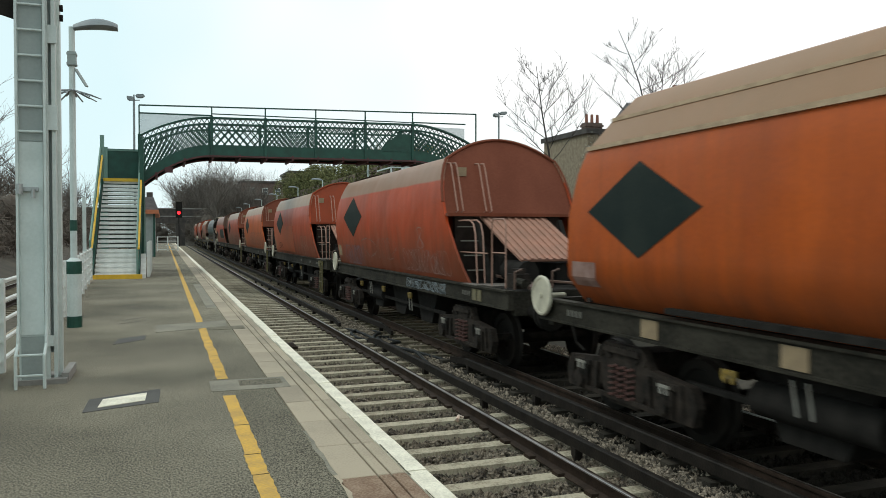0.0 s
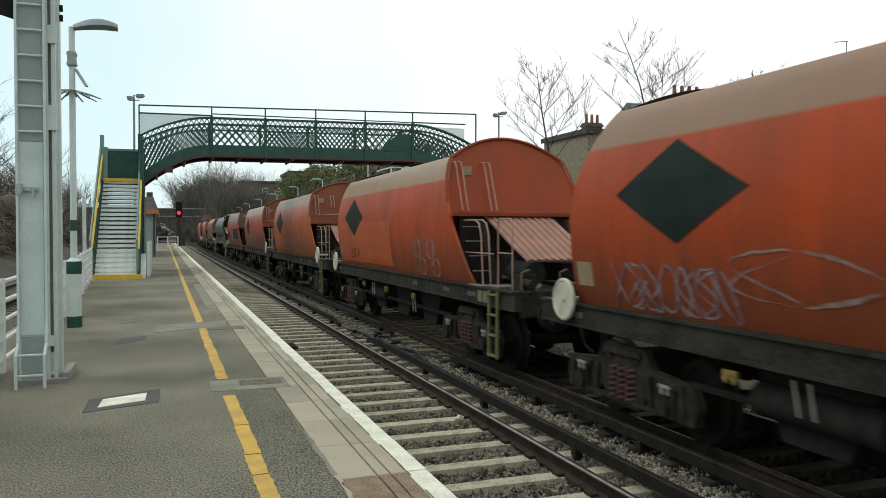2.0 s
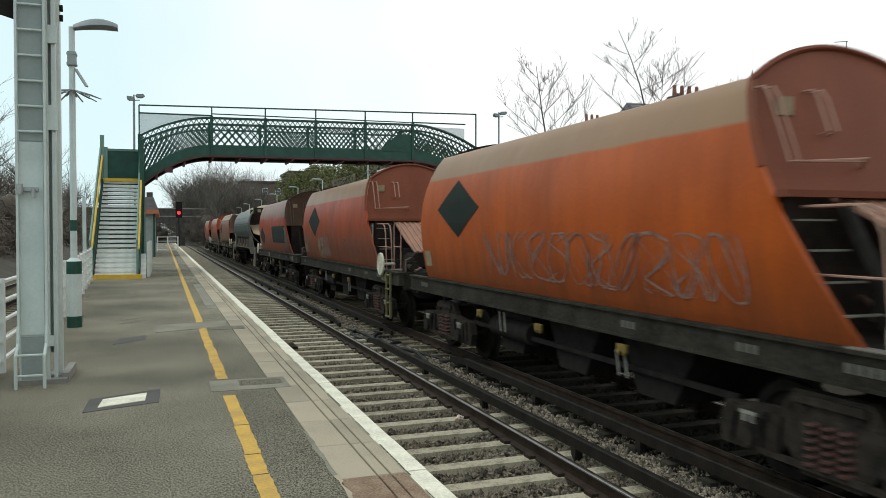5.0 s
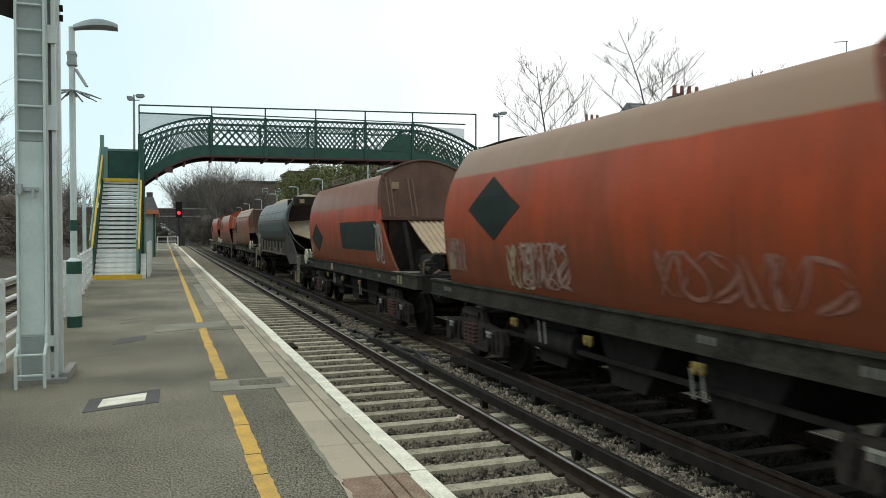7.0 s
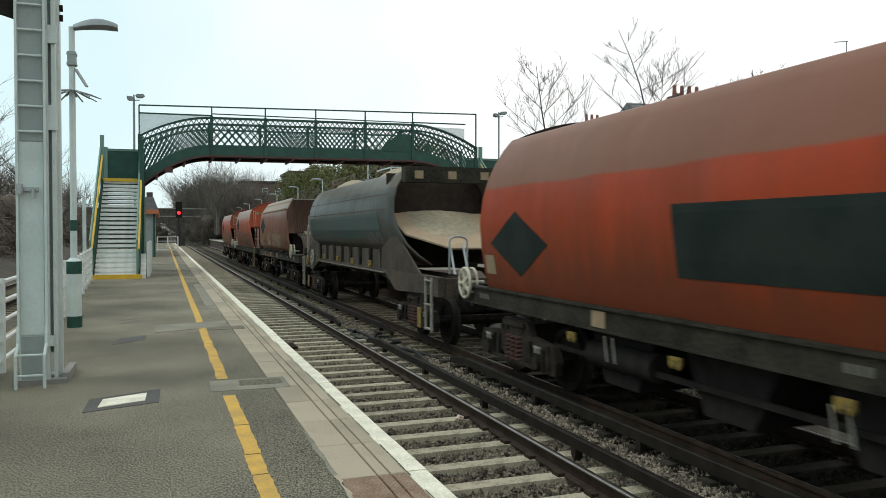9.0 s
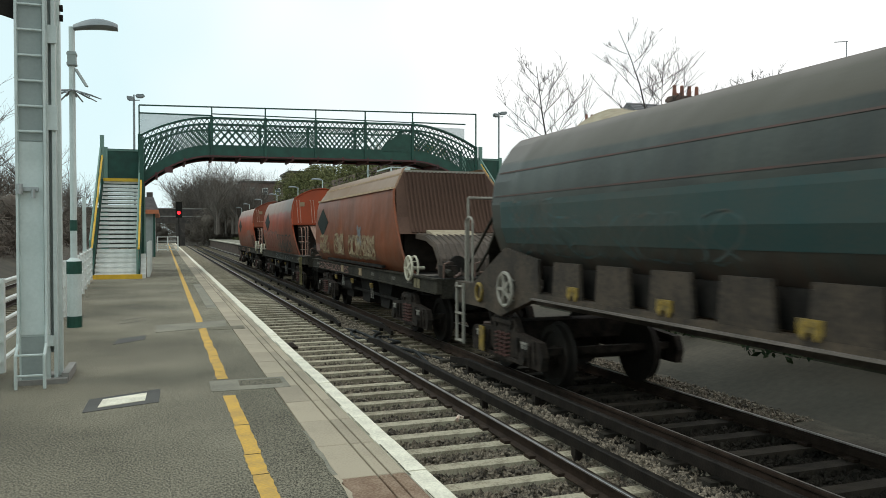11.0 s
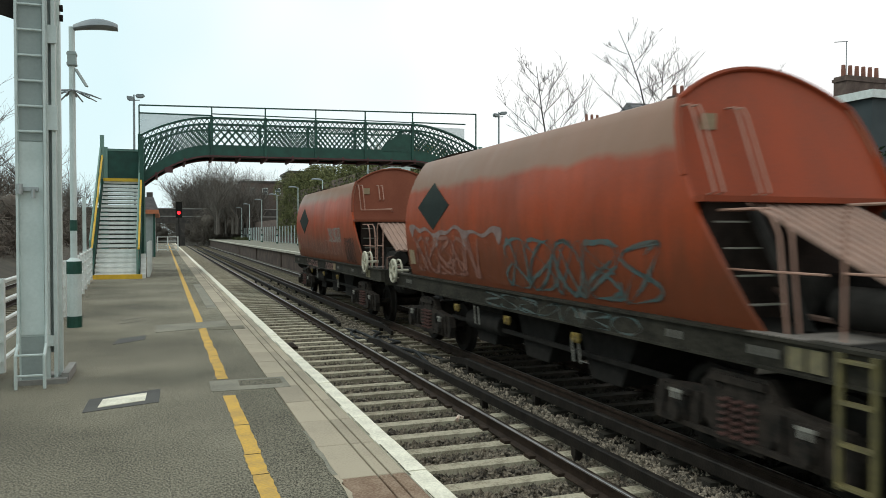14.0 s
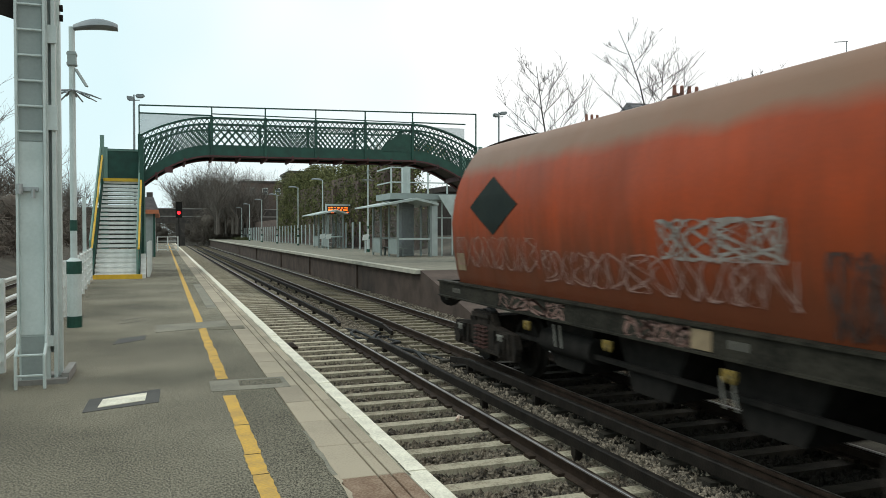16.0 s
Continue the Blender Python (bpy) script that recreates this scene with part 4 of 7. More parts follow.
def end_sheet(prof, lean, far, arch=.34, zlow=2.63):
    """Upper end sheet with an arched crown, as a thin plate on the sloping end."""
    pr = [(a - .012, z) for a, z in prof if z > zlow]
    pr = [(side_x(prof, zlow) - .012, zlow)] + pr
    crown = []
    w, zt = pr[-1]
    for i in range(1, 16):
        u = 1 - 2 * i / 16
        crown.append((w * u, zt + arch * (1 - u * u)))
    # crown runs from -w to +w
    loop = [(-a, z) for a, z in pr] + [(-x, z) for x, z in reversed(crown)][::-1] + [(a, z) for a, z in reversed(pr)]
    bm = bmesh.new()
    yy = (lambda z: far_y(z) - .03) if far else (lambda z: near_y(z, lean) + .03)
    s = 1 if far else -1
    f0 = [bm.verts.new((x, yy(min(z, 4.2)), z)) for x, z in loop]
    f1 = [bm.verts.new((x, yy(min(z, 4.2)) - s * .04, z)) for x, z in loop]
    bm.faces.new(f0)
    bm.faces.new(f1[::-1])
    k = len(loop)
    for i in range(k):
        bm.faces.new((f0[i], f0[(i + 1) % k], f1[(i + 1) % k], f1[i]))
    return bm, loop, yy

def ribbed_slope(bm, p_top, p_bot, hw_top, hw_mid, hw_bot, ribs, th=.04):
    """A sloping plate, narrowing at its foot, with shallow ribs running down it."""
    (yt, zt), (yb, zb) = p_top, p_bot
    ym, zm = yt + (yb - yt) * .62, zt + (zb - zt) * .62
    pts = [(-hw_top, yt, zt), (hw_top, yt, zt), (hw_mid, ym, zm), (hw_bot, yb, zb), (-hw_bot, yb, zb), (-hw_mid, ym, zm)]
    up = Vector((0, -(zt - zb), -(yb - yt))).normalized()
    up = up if up.z > 0 else -up
    a = [bm.verts.new(p) for p in pts]
    b = [bm.verts.new(Vector(p) - up * th) for p in pts]
    bm.faces.new(a)
    bm.faces.new(b[::-1])
    for i in range(6):
        bm.faces.new((a[i], a[(i + 1) % 6], b[(i + 1) % 6], b[i]))
    return up

def slope_plate(w, name, p_top, p_bot, hw_top, hw_mid, hw_bot, ribs, material, label):
    bm = bmesh.new()
    up = ribbed_slope(bm, p_top, p_bot, hw_top, hw_mid, hw_bot, ribs)
    plate = part(name, bm, material, w, label)
    for k in range(ribs):
        u = -hw_bot + (k + .5) * 2 * hw_bot / ribs
        part("rib", made(bar, Vector((u, *p_top)) + up * .008, Vector((u, *p_bot)) + up * .008, .045, .03), material, plate)

def bogie_frame(bm):
    for s in (-1, 1):
        x0, x1 = (s * 1.09, s * 1.2) if s > 0 else (s * 1.2, s * 1.09)
        prism(bm, [(-1.46, .5), (-1.36, .7), (-.6, .76), (-.42, .97), (.42, .97), (.6, .76), (1.36, .7), (1.46, .5), (1.4, .3), (.66, .3), (.52, .46), (.34, .26), (-.34, .26), (-.52, .46), (-.66, .3), (-1.4, .3)], x0, x1, "x")
        for y in (-.95, .95):
            box(bm, s * 1.16 - .09, s * 1.16 + .09, y - .14, y + .14, .32, .62)
            tube(bm, [(s * 1.2, y, .45), (s * 1.31, y, .45)], .11, 12)
            bar(bm, (s * 1.2, y - .2, .66), (s * 1.2, y + .2, .66), .1, .06)
        bar(bm, (s * 1.22, -.8, .34), (s * 1.22, .8, .34), .05, .05)
        for y in (-1.25, -.62, .62, 1.25):
            bar(bm, (s * 1.215, y, .38), (s * 1.215, y * .96, .7), .05, .06)
        for y in (-.5, -.3, .3, .5):
            tube(bm, [(s * 1.19, y, .82), (s * 1.225, y, .82)], .035, 6)
        bar(bm, (s * 1.225, -.4, .9), (s * 1.225, .4, .9), .04, .07)
    box(bm, -1.1, 1.1, -.25, .25, .6, .9)
    for y in (-1.2, 1.2):
        box(bm, -1.1, 1.1, y - .05, y + .05, .5, .6)

def bogie_mesh():
    bm = made(bogie_frame)
    for v in bm.verts:
        v.co.y *= .86 / .95
    return bm

def coil_spring(bm):
    tube(bm, [(.064 * math.cos(k * .9), .064 * math.sin(k * .9), k * .0095) for k in range(41)], .018, 5)

def wheelset_mesh(bm):
    prof = [(.5, .655), (.48, .69), (.46, .70), (.455, .79), (.36, .79), (.34, .75), (.14, .74), (.12, .8), (.07, .8)]
    for s in (-1, 1):
        rings = []
        for r, x in prof:
            rings.append([bm.verts.new((s * x, r * math.cos(k * math.tau / 24), r * math.sin(k * math.tau / 24))) for k in range(24)])
        for a, b in zip(rings, rings[1:]):
            for k in range(24):
                bm.faces.new((a[k], a[(k + 1) % 24], b[(k + 1) % 24], b[k]))
        bm.faces.new(rings[0])
        bm.faces.new(rings[-1])
    tube(bm, [(-1.1, 0, 0), (1.1, 0, 0)], .08, 10)

WAGONS, WHEELSETS = [], []
M["spring"] = mat("rusty_spring", (0.1, 0.035, 0.026), (0.05, 0.026, 0.02), 0.75, 0, 8, 40, 0.2)

def add_bogies(w, ya, yb):
    for y in (ya, yb):
        b = part("bogie", shared("bogie", bogie_mesh, M["bogie"]), None, w, "grimy cast steel bogie", loc=(0, y, 0))
        for s in (-1, 1):
            for dy in (-.17, 0, .17):
                part("coil_spring", shared("springs", lambda: made(coil_spring), M["spring"]), None, b, "rust-red coil spring", loc=(s * 1.2, dy, .34))
        for dy in (-.86, .86):
            ws = part("wheelset", shared("wheelset", lambda: made(wheelset_mesh), M["wheel"], True), None, b, loc=(0, dy, .46))
            WHEELSETS.append((ws, dy))
            for s in (-1, 1):
                part("axle_tag", shared("axletag", lambda: boxes((-.01, .01, -.1, .1, .02, .05), (-.01, .01, -.07, -.03, -.05, .02), (-.01, .01, .03, .07, -.05, .02)), M["rod"]), None, b, loc=(s * 1.262, dy, .62))

def handwheel(w, y, z, spokes=True, x=-1.36, r=.25, mat_="wheel_white"):
    def build():
        bm = bmesh.new()
        ring = [(0, r * math.cos(k * math.tau / 28), r * math.sin(k * math.tau / 28)) for k in range(28)]
        tube(bm, ring, .028, 7, closed=True)
        if spokes:
            tube(bm, [(.13, p[1], p[2]) for p in ring], .022, 6, closed=True)
            tube(bm, [(-.01, 0, 0), (.02, 0, 0)], r * .42, 16)
            for k in range(5):
                a = k * math.tau / 5
                bar(bm, (0, 0, 0), (0, r * math.cos(a), r * math.sin(a)), .05, .04)
                bar(bm, (0, r * math.cos(a), r * math.sin(a)), (.13, r * math.cos(a), r * math.sin(a)), .025)
        else:
            tube(bm, [(-.012, 0, 0), (.012, 0, 0)], r - .01, 28)
        tube(bm, [(-.03, 0, 0), (.35, 0, 0)], .035, 8)
        return bm
    part("handwheel", shared("handwheel%d%s" % (spokes, mat_), build, M[mat_], True), None, w, "off-white brake handwheel", loc=(x, y, z))

def hoop(bm, x, y, z0, z1, w=.3, axis="x", r=.022, bow=0.0):
    """An inverted-U grab rail."""
    pts = []
    for k in range(9):
        a = math.pi * k / 8
        u = -math.cos(a) * w / 2
        v = z1 - .1 + .1 * math.sin(a)
        pts.append((x + u, y + bow, v) if axis == "x" else (x, y + u + bow, v))
    first, last = pts[0], pts[-1]
    pts = [(first[0], first[1] - bow, z0)] + pts + [(last[0], last[1] - bow, z0)]
    tube(bm, pts, r, 6)

def ladder(bm, x, y, z0, z1, w=.36, steps=4, th=.05):
    for s in (-1, 1):
        box(bm, x - .02, x + .02, y + s * w / 2 - th / 2, y + s * w / 2 + th / 2, z0, z1)
    for k in range(steps):
        z = z0 + .04 + k * (z1 - z0 - .1) / max(1, steps - 1)
        box(bm, x - .04, x + .04, y - w / 2, y + w / 2, z - .012, z + .012)

def underframe(w, ya=-2.55, yb=10.5):
    def sole(bm, s):
        x0, x1 = (s * 1.18, s * 1.29) if s > 0 else (s * 1.29, s * 1.18)
        prism(bm, [(x0 - .03, 1.09), (x1 + .03, 1.09), (x1 + .03, 1.115), (x1, 1.12), (x1, 1.355), (x1 + .004, 1.36), (x1 + .004, 1.39), (x0 - .04, 1.39), (x0 - .04, 1.36), (x0, 1.355), (x0, 1.12), (x0 - .03, 1.115)], ya, yb)
    for s in (-1, 1):
        part("solebar", shared("sole%d" % s, lambda s=s: made(sole, s), M["frame"]), None, w, "dark grimy steel solebar")
    for y in (ya, yb - .12):
        part("headstock", shared("headstock", lambda: boxes((-1.17, 1.17, 0, .12, 1.0, 1.38)), M["frame"]), None, w, loc=(0, y, 0))
    part("centre_sill", shared("sill", lambda: boxes((-.25, .25, ya + .13, yb - .13, 1.02, 1.3)), M["black"]), None, w)
    # deck coloured black for the shade among the crowded brake gear
    part("end_deck", shared("deck", lambda: boxes((-1.13, 1.13, -2.5, .6, 1.372, 1.388)), M["black"]), None, w)
    # clutter on the end deck
    part("valve_box", shared("valvebox", lambda: made(tube, [(-.95, -2.45, 1.48), (-.95, -2.2, 1.5), (-.9, -1.9, 1.46)], .07, 8), M["frame"]), None, w)
    part("valve_box", shared("valvebox2", lambda: made(tube, [(.1, -2.1, 1.53), (.75, -2.1, 1.53)], .13, 10), M["bogie"]), None, w)
    part("brake_pipe", shared("pipe1", lambda: made(tube, [(-.9, -2.5, 1.42), (-.6, -2.0, 1.45), (-.6, -.6, 1.5), (-.3, .1, 1.7)], .03, 6), M["rail_brown"]), None, w)
    part("brake_pipe", shared("pipe2", lambda: made(tube, [(.9, -2.5, 1.42), (.1, -2.4, 1.46), (-.2, -1.2, 1.46), (-.2, .1, 1.5)], .025, 6), M["rail_brown"]), None, w)
    part("deck_plate", shared("deckplate", lambda: boxes((-1.16, -.2, -1.6, -1.0, 1.39, 1.402)), M["deck_dust"]), None, w)
    # brake equipment crowding the end platform
    part("brake_cylinder", shared("brakecyl", lambda: made(tube, [(-.55, -1.0, 1.62), (-.55, -1.75, 1.62)], .19, 12), M["black"], True), None, w)
    part("brake_box", shared("brakebox", lambda: boxes((.1, .8, -1.5, -.6, 1.39, 1.75)), M["black"]), None, w)
    part("relay_valve", shared("relayvalve", lambda: boxes((-1.0, -.72, -2.2, -1.85, 1.39, 1.62), (-.95, -.78, -2.12, -1.92, 1.62, 1.7)), M["bogie"]), None, w)
    for x in (-1.06, -.4):
        part("deck_stand", shared("deckstand%.2f" % x, lambda x=x: made(tube, [(x, -2.3, 1.39), (x, -2.3, 1.66), (x + .12, -2.3, 1.7)], .02, 6), M["rail_brown"], True), None, w)
    def buffer_(bm):
        tube(bm, [(0, .5, 0), (0, .12, 0)], .1, 12)
        tube(bm, [(0, .14, 0), (0, 0, 0)], .065, 10)
        tube(bm, [(0, .03, 0), (0, -.02, 0)], .23, 16)
    for x in (-.87, .87):
        part("buffer", shared("buffer", lambda: made(buffer_), M["black"], True), None, w, loc=(x, ya - .5, 1.06))
        b = part("buffer", shared("buffer", lambda: made(buffer_), M["black"], True), None, w, loc=(x, yb + .5, 1.06))
        b.rotation_euler = (0, 0, math.pi)
    def hoses(bm):
        for x in (-.35, .3, .45):
            tube(bm, [(x, ya, 1.05), (x, ya - .25, .95), (x + .05, ya - .35, .6), (x + .1, ya - .5, .5)], .025, 6)
        bar(bm, (0, ya, 1.05), (0, ya - .5, 1.03), .1, .12)
    part("coupling", shared("hoses%.1f" % ya, lambda: made(hoses), M["black"]), None, w)
    # hopper doors and brake gear under the middle
    for yc in (2.2, 4.1, 6.0):
        part("hopper_door", shared("hopdoor", lambda: made(prism, [(-.85, 1.35), (.85, 1.35), (.35, .4), (-.35, .4)], -1.0, 1.0, "x"), M["black"]), None, w, loc=(0, yc, 0))
    part("air_tank", shared("tank", lambda: made(tube, [(-1.0, 5.2, .75), (-1.0, 6.6, .75)], .17, 12), M["black"], True), None, w)
    part("brake_shaft", shared("shaft", lambda: made(bar, (-1.05, .8, .7), (-1.05, 7.6, .7), .06), M["black"]), None, w)
    for y in (6.7, 4.55, 2.45):
        part("door_lever", shared("lever_small", lambda: made(lever, .72), M["dirty_yellow"]), None, w, "grimy yellow door lever", loc=(-1.29, y, .96))
    for y in (5.85, 2.5):
        for dy in (-.085, .085):
            part("brake_rod", shared("twinbar", lambda: made(bar, (0, .03, 0), (0, -.03, -.3), .017), M["rod"]), None, w, "pale brake rod", loc=(-1.26, y + dy, .92 if y < 5 else 1.04))
    for y in (-1.42, -1.2):
        part("label_plate", shared("lplate", lambda: boxes((-.005, .005, -.085, .085, -.095, .095)), M["plate_olive"]), None, w, "dull olive data plate", loc=(-1.297, y, 1.235))
    # dusty top edge of the end deck
    part("deck_edge", shared("deckedge", lambda: boxes((-1.3, -1.14, -1.3, -.62, 1.3905, 1.4)), M["deck_dust"]), None, w, "stone-dusted deck edge")
    for y0, k in ((-1.0, 4), (.3, 3), (9.4, 4), (2.2, 3)):
        for i in range(k):
            part("stencil_bar", shared("stencil", lambda: boxes((-1.296, -1.292, 0, .06, 1.2, 1.28)), M["stencil"]), None, w, loc=(0, y0 + i * .1, 0))

def lever(bm, k=1.0):
    prism(bm, [(y * k, z * k) for y, z in ((-.13, .06), (.13, .06), (.12, -.06), (.07, -.12), (.03, -.05), (-.03, -.05), (-.07, -.12), (-.12, -.06))], -.02, .02, "x")
    for y in (-.05, .05):
        tube(bm, [(-.035, y * k, .02 * k), (.03, y * k, .02 * k)], .026 * k, 8)

def solebar_plates(w, *ys):
    for y in ys:
        part("label_plate", shared("tanplate", lambda: boxes((-.005, .005, -.15, .15, -.1, .1)), M["plate"]), None, w, "tan data plate", loc=(-1.297, y, 1.235))

def diamond(w, prof, y, z, r, lab="black diamond panel on the side", material="patch_black"):
    """A painted diamond that follows the curve of the side."""
    bm = bmesh.new()
    rows = 16
    ring = []
    for i in range(rows + 1):
        v = -1 + 2 * i / rows
        zz = z + v * r
        hw = max(.004, (1 - abs(v)) * r * 2.0)
        xs = -(side_x(prof, zz) + .008)
        ring.append((bm.verts.new((xs, y - hw, zz)), bm.verts.new((xs, y + hw, zz)), bm.verts.new((xs + .006, y + hw, zz)), bm.verts.new((xs + .006, y - hw, zz))))
    for a, b in zip(ring, ring[1:]):
        for k in range(4):
            bm.faces.new((a[k], a[(k + 1) % 4], b[(k + 1) % 4], b[k]))
    bm.faces.new(ring[0])
    bm.faces.new(ring[-1][::-1])
    part("diamond_panel", bm, M[material], w, lab)

def side_patch(w, prof, y0, y1, z0, z1, material, slant=0.0, name="painted_panel"):
    bm = bmesh.new()
    rows = 8
    ring = []
    for i in range(rows + 1):
        zz = z0 + (z1 - z0) * i / rows
        xs = -(side_x(prof, zz) + .007)
        a, b = y0 + slant * (zz - z0), y1 - slant * .3 * (zz - z0)
        ring.append((bm.verts.new((xs, a, zz)), bm.verts.new((xs, b, zz)), bm.verts.new((xs + .006, b, zz)), bm.verts.new((xs + .006, a, zz))))
    for a, b in zip(ring, ring[1:]):
        for k in range(4):
            bm.faces.new((a[k], a[(k + 1) % 4], b[(k + 1) % 4], b[k]))
    bm.faces.new(ring[0])
    bm.faces.new(ring[-1][::-1])
    part(name, bm, material, w)

def graffiti(w, prof, y0, y1, z0, z1, material, seed, letters=5, width=.035, passes=1, form=None):
    """Illegible sprayed loops and strokes, as a thin film on the side."""
    rng = random.Random(seed)
    lw = (y1 - y0) / letters
    for k in range(letters):
        bm = bmesh.new()
        for ps in range(passes):
            cy = y1 - (k + .5) * lw
            pts = []
            a0, kx, kz = rng.uniform(0, 6.3), rng.choice((1, 2, 2, 3)), rng.choice((1, 1, 2, 3))
            ph = rng.uniform(0, 6.3)
            turn = rng.uniform(.75, 1.15)
            amp = rng.uniform(.5, 1.0) if form else 1.0
            if form:
                kx, kz, ph, turn = form[0], form[1], rng.uniform(-.15, .15), 1.02
            for i in range(40):
                a = a0 + i / 39 * math.tau * turn
                u = math.sin(kx * a + ph) * .48 * lw * amp * rng.uniform(.93, 1.03)
                v = math.sin(kz * a) * .48 * (z1 - z0) * rng.uniform(.93, 1.03)
                pts.append((cy + u, (z0 + z1) / 2 + v))
            prev = None
            for i in range(len(pts) - 1):
                d = Vector((pts[i + 1][0] - pts[i][0], pts[i + 1][1] - pts[i][1]))
                if d.length < 1e-5:
                    continue
                nrm = Vector((-d.y, d.x)).normalized() * width / 2 * (.6 + .5 * math.sin(i * .5 + k))
                pr = []
                for sgn in (-1, 1):
                    yy, zz = pts[i][0] + sgn * nrm.x, pts[i][1] + sgn * nrm.y
                    if zz < 1.375:
                        xs = 1.297
                    else:
                        xs = side_x(prof, zz) + .009 + .002 * ps
                    pr.append(bm.verts.new((-xs, yy, zz)))
                if prev and (pts[i][1] > 1.42 or pts[i][1] < 1.33):
                    bm.faces.new((prev[0], prev[1], pr[1], pr[0]))
                prev = pr
        part("graffiti", bm, material, w, "illegible sprayed graffiti")

def wavy_band(w, prof, y0, y1, z, material):
    """A hand-sprayed wavering band with a few runs hanging from it."""
    bm = bmesh.new()
    prev = None
    n = 60
    for i in range(n + 1):
        y = y0 + (y1 - y0) * i / n
        m = z + .05 * math.sin(y * 3.1) + .03 * math.sin(y * 7.7 + 1) + (.16 * max(0, y - 8.6))
        t_ = .035 + .02 * math.sin(y * 5.3) + (.22 * max(0, math.sin(y * 4.3)) ** 8)
        pr = [bm.verts.new((-(side_x(prof, q) + .009), y, q)) for q in (m - t_, m + .035)]
        if prev:
            bm.faces.new((prev[0], prev[1], pr[1], pr[0]))
        prev = pr
    part("graffiti", bm, material, w, "wavering grey sprayed band")

def loop_tag(w, prof, y, z, material):
    """A sprayed tag of thin overlapping loops: a tight upper coil over wide lower rings."""
    bm = bmesh.new()
    prev, turns = None, 9
    for i in range(turns * 30):
        k = i / 30
        a = k * math.tau
        top = k < 6
        ry = (.1 + .15 * abs(math.sin(k * 1.3))) if top else .22 + .05 * math.sin(k * 4)
        rz = .2 if top else .18
        cy, cz = (y + .05 * math.sin(k * 2.1), z) if top else (y - .3 + .06 * math.sin(k * 3), z - .36)
        pr = []
        for t_ in (0, .014):
            zz = cz + (rz - t_) * math.sin(a)
            pr.append(bm.verts.new((-(side_x(prof, zz) + .01), cy + (ry - t_) * math.cos(a) - .25 * (zz - z), zz)))
        if prev:
            bm.faces.new((prev[0], prev[1], pr[1], pr[0]))
        prev = pr
    part("graffiti", bm, material, w, "tag of thin sprayed loops")

def load_heap(w, seed, rise=.12, ends=None):
    rng = random.Random(seed)
    bm = bmesh.new()
    nx, ny = 10, 40
    y0, y1 = ends or (near_y(3.7) + .1, far_y(3.7) - .1)
    ph = rng.uniform(0, 6)
    g = []
    for j in range(ny + 1):
        y = y0 + (y1 - y0) * j / ny
        row = []
        for i in range(nx + 1):
            x = -1.06 + 2.12 * i / nx
            edge = max(0, 1 - (x / 1.06) ** 2) * min(1, j / 5, (ny - j) / 5)
            crest = max(0.0, math.sin(j / ny * 9.4 + ph)) ** 2
            z = 3.5 + edge * (.16 + rise * (.4 + 1.6 * crest)) + rng.uniform(-.02, .02) * edge
            row.append(bm.verts.new((x, y, z)))
        g.append(row)
    for a, b in zip(g, g[1:]):
        for i in range(nx):
            bm.faces.new((a[i], a[i + 1], b[i + 1], b[i]))
    part("stone_load", bm, M["load"], w, "heaped crushed stone")

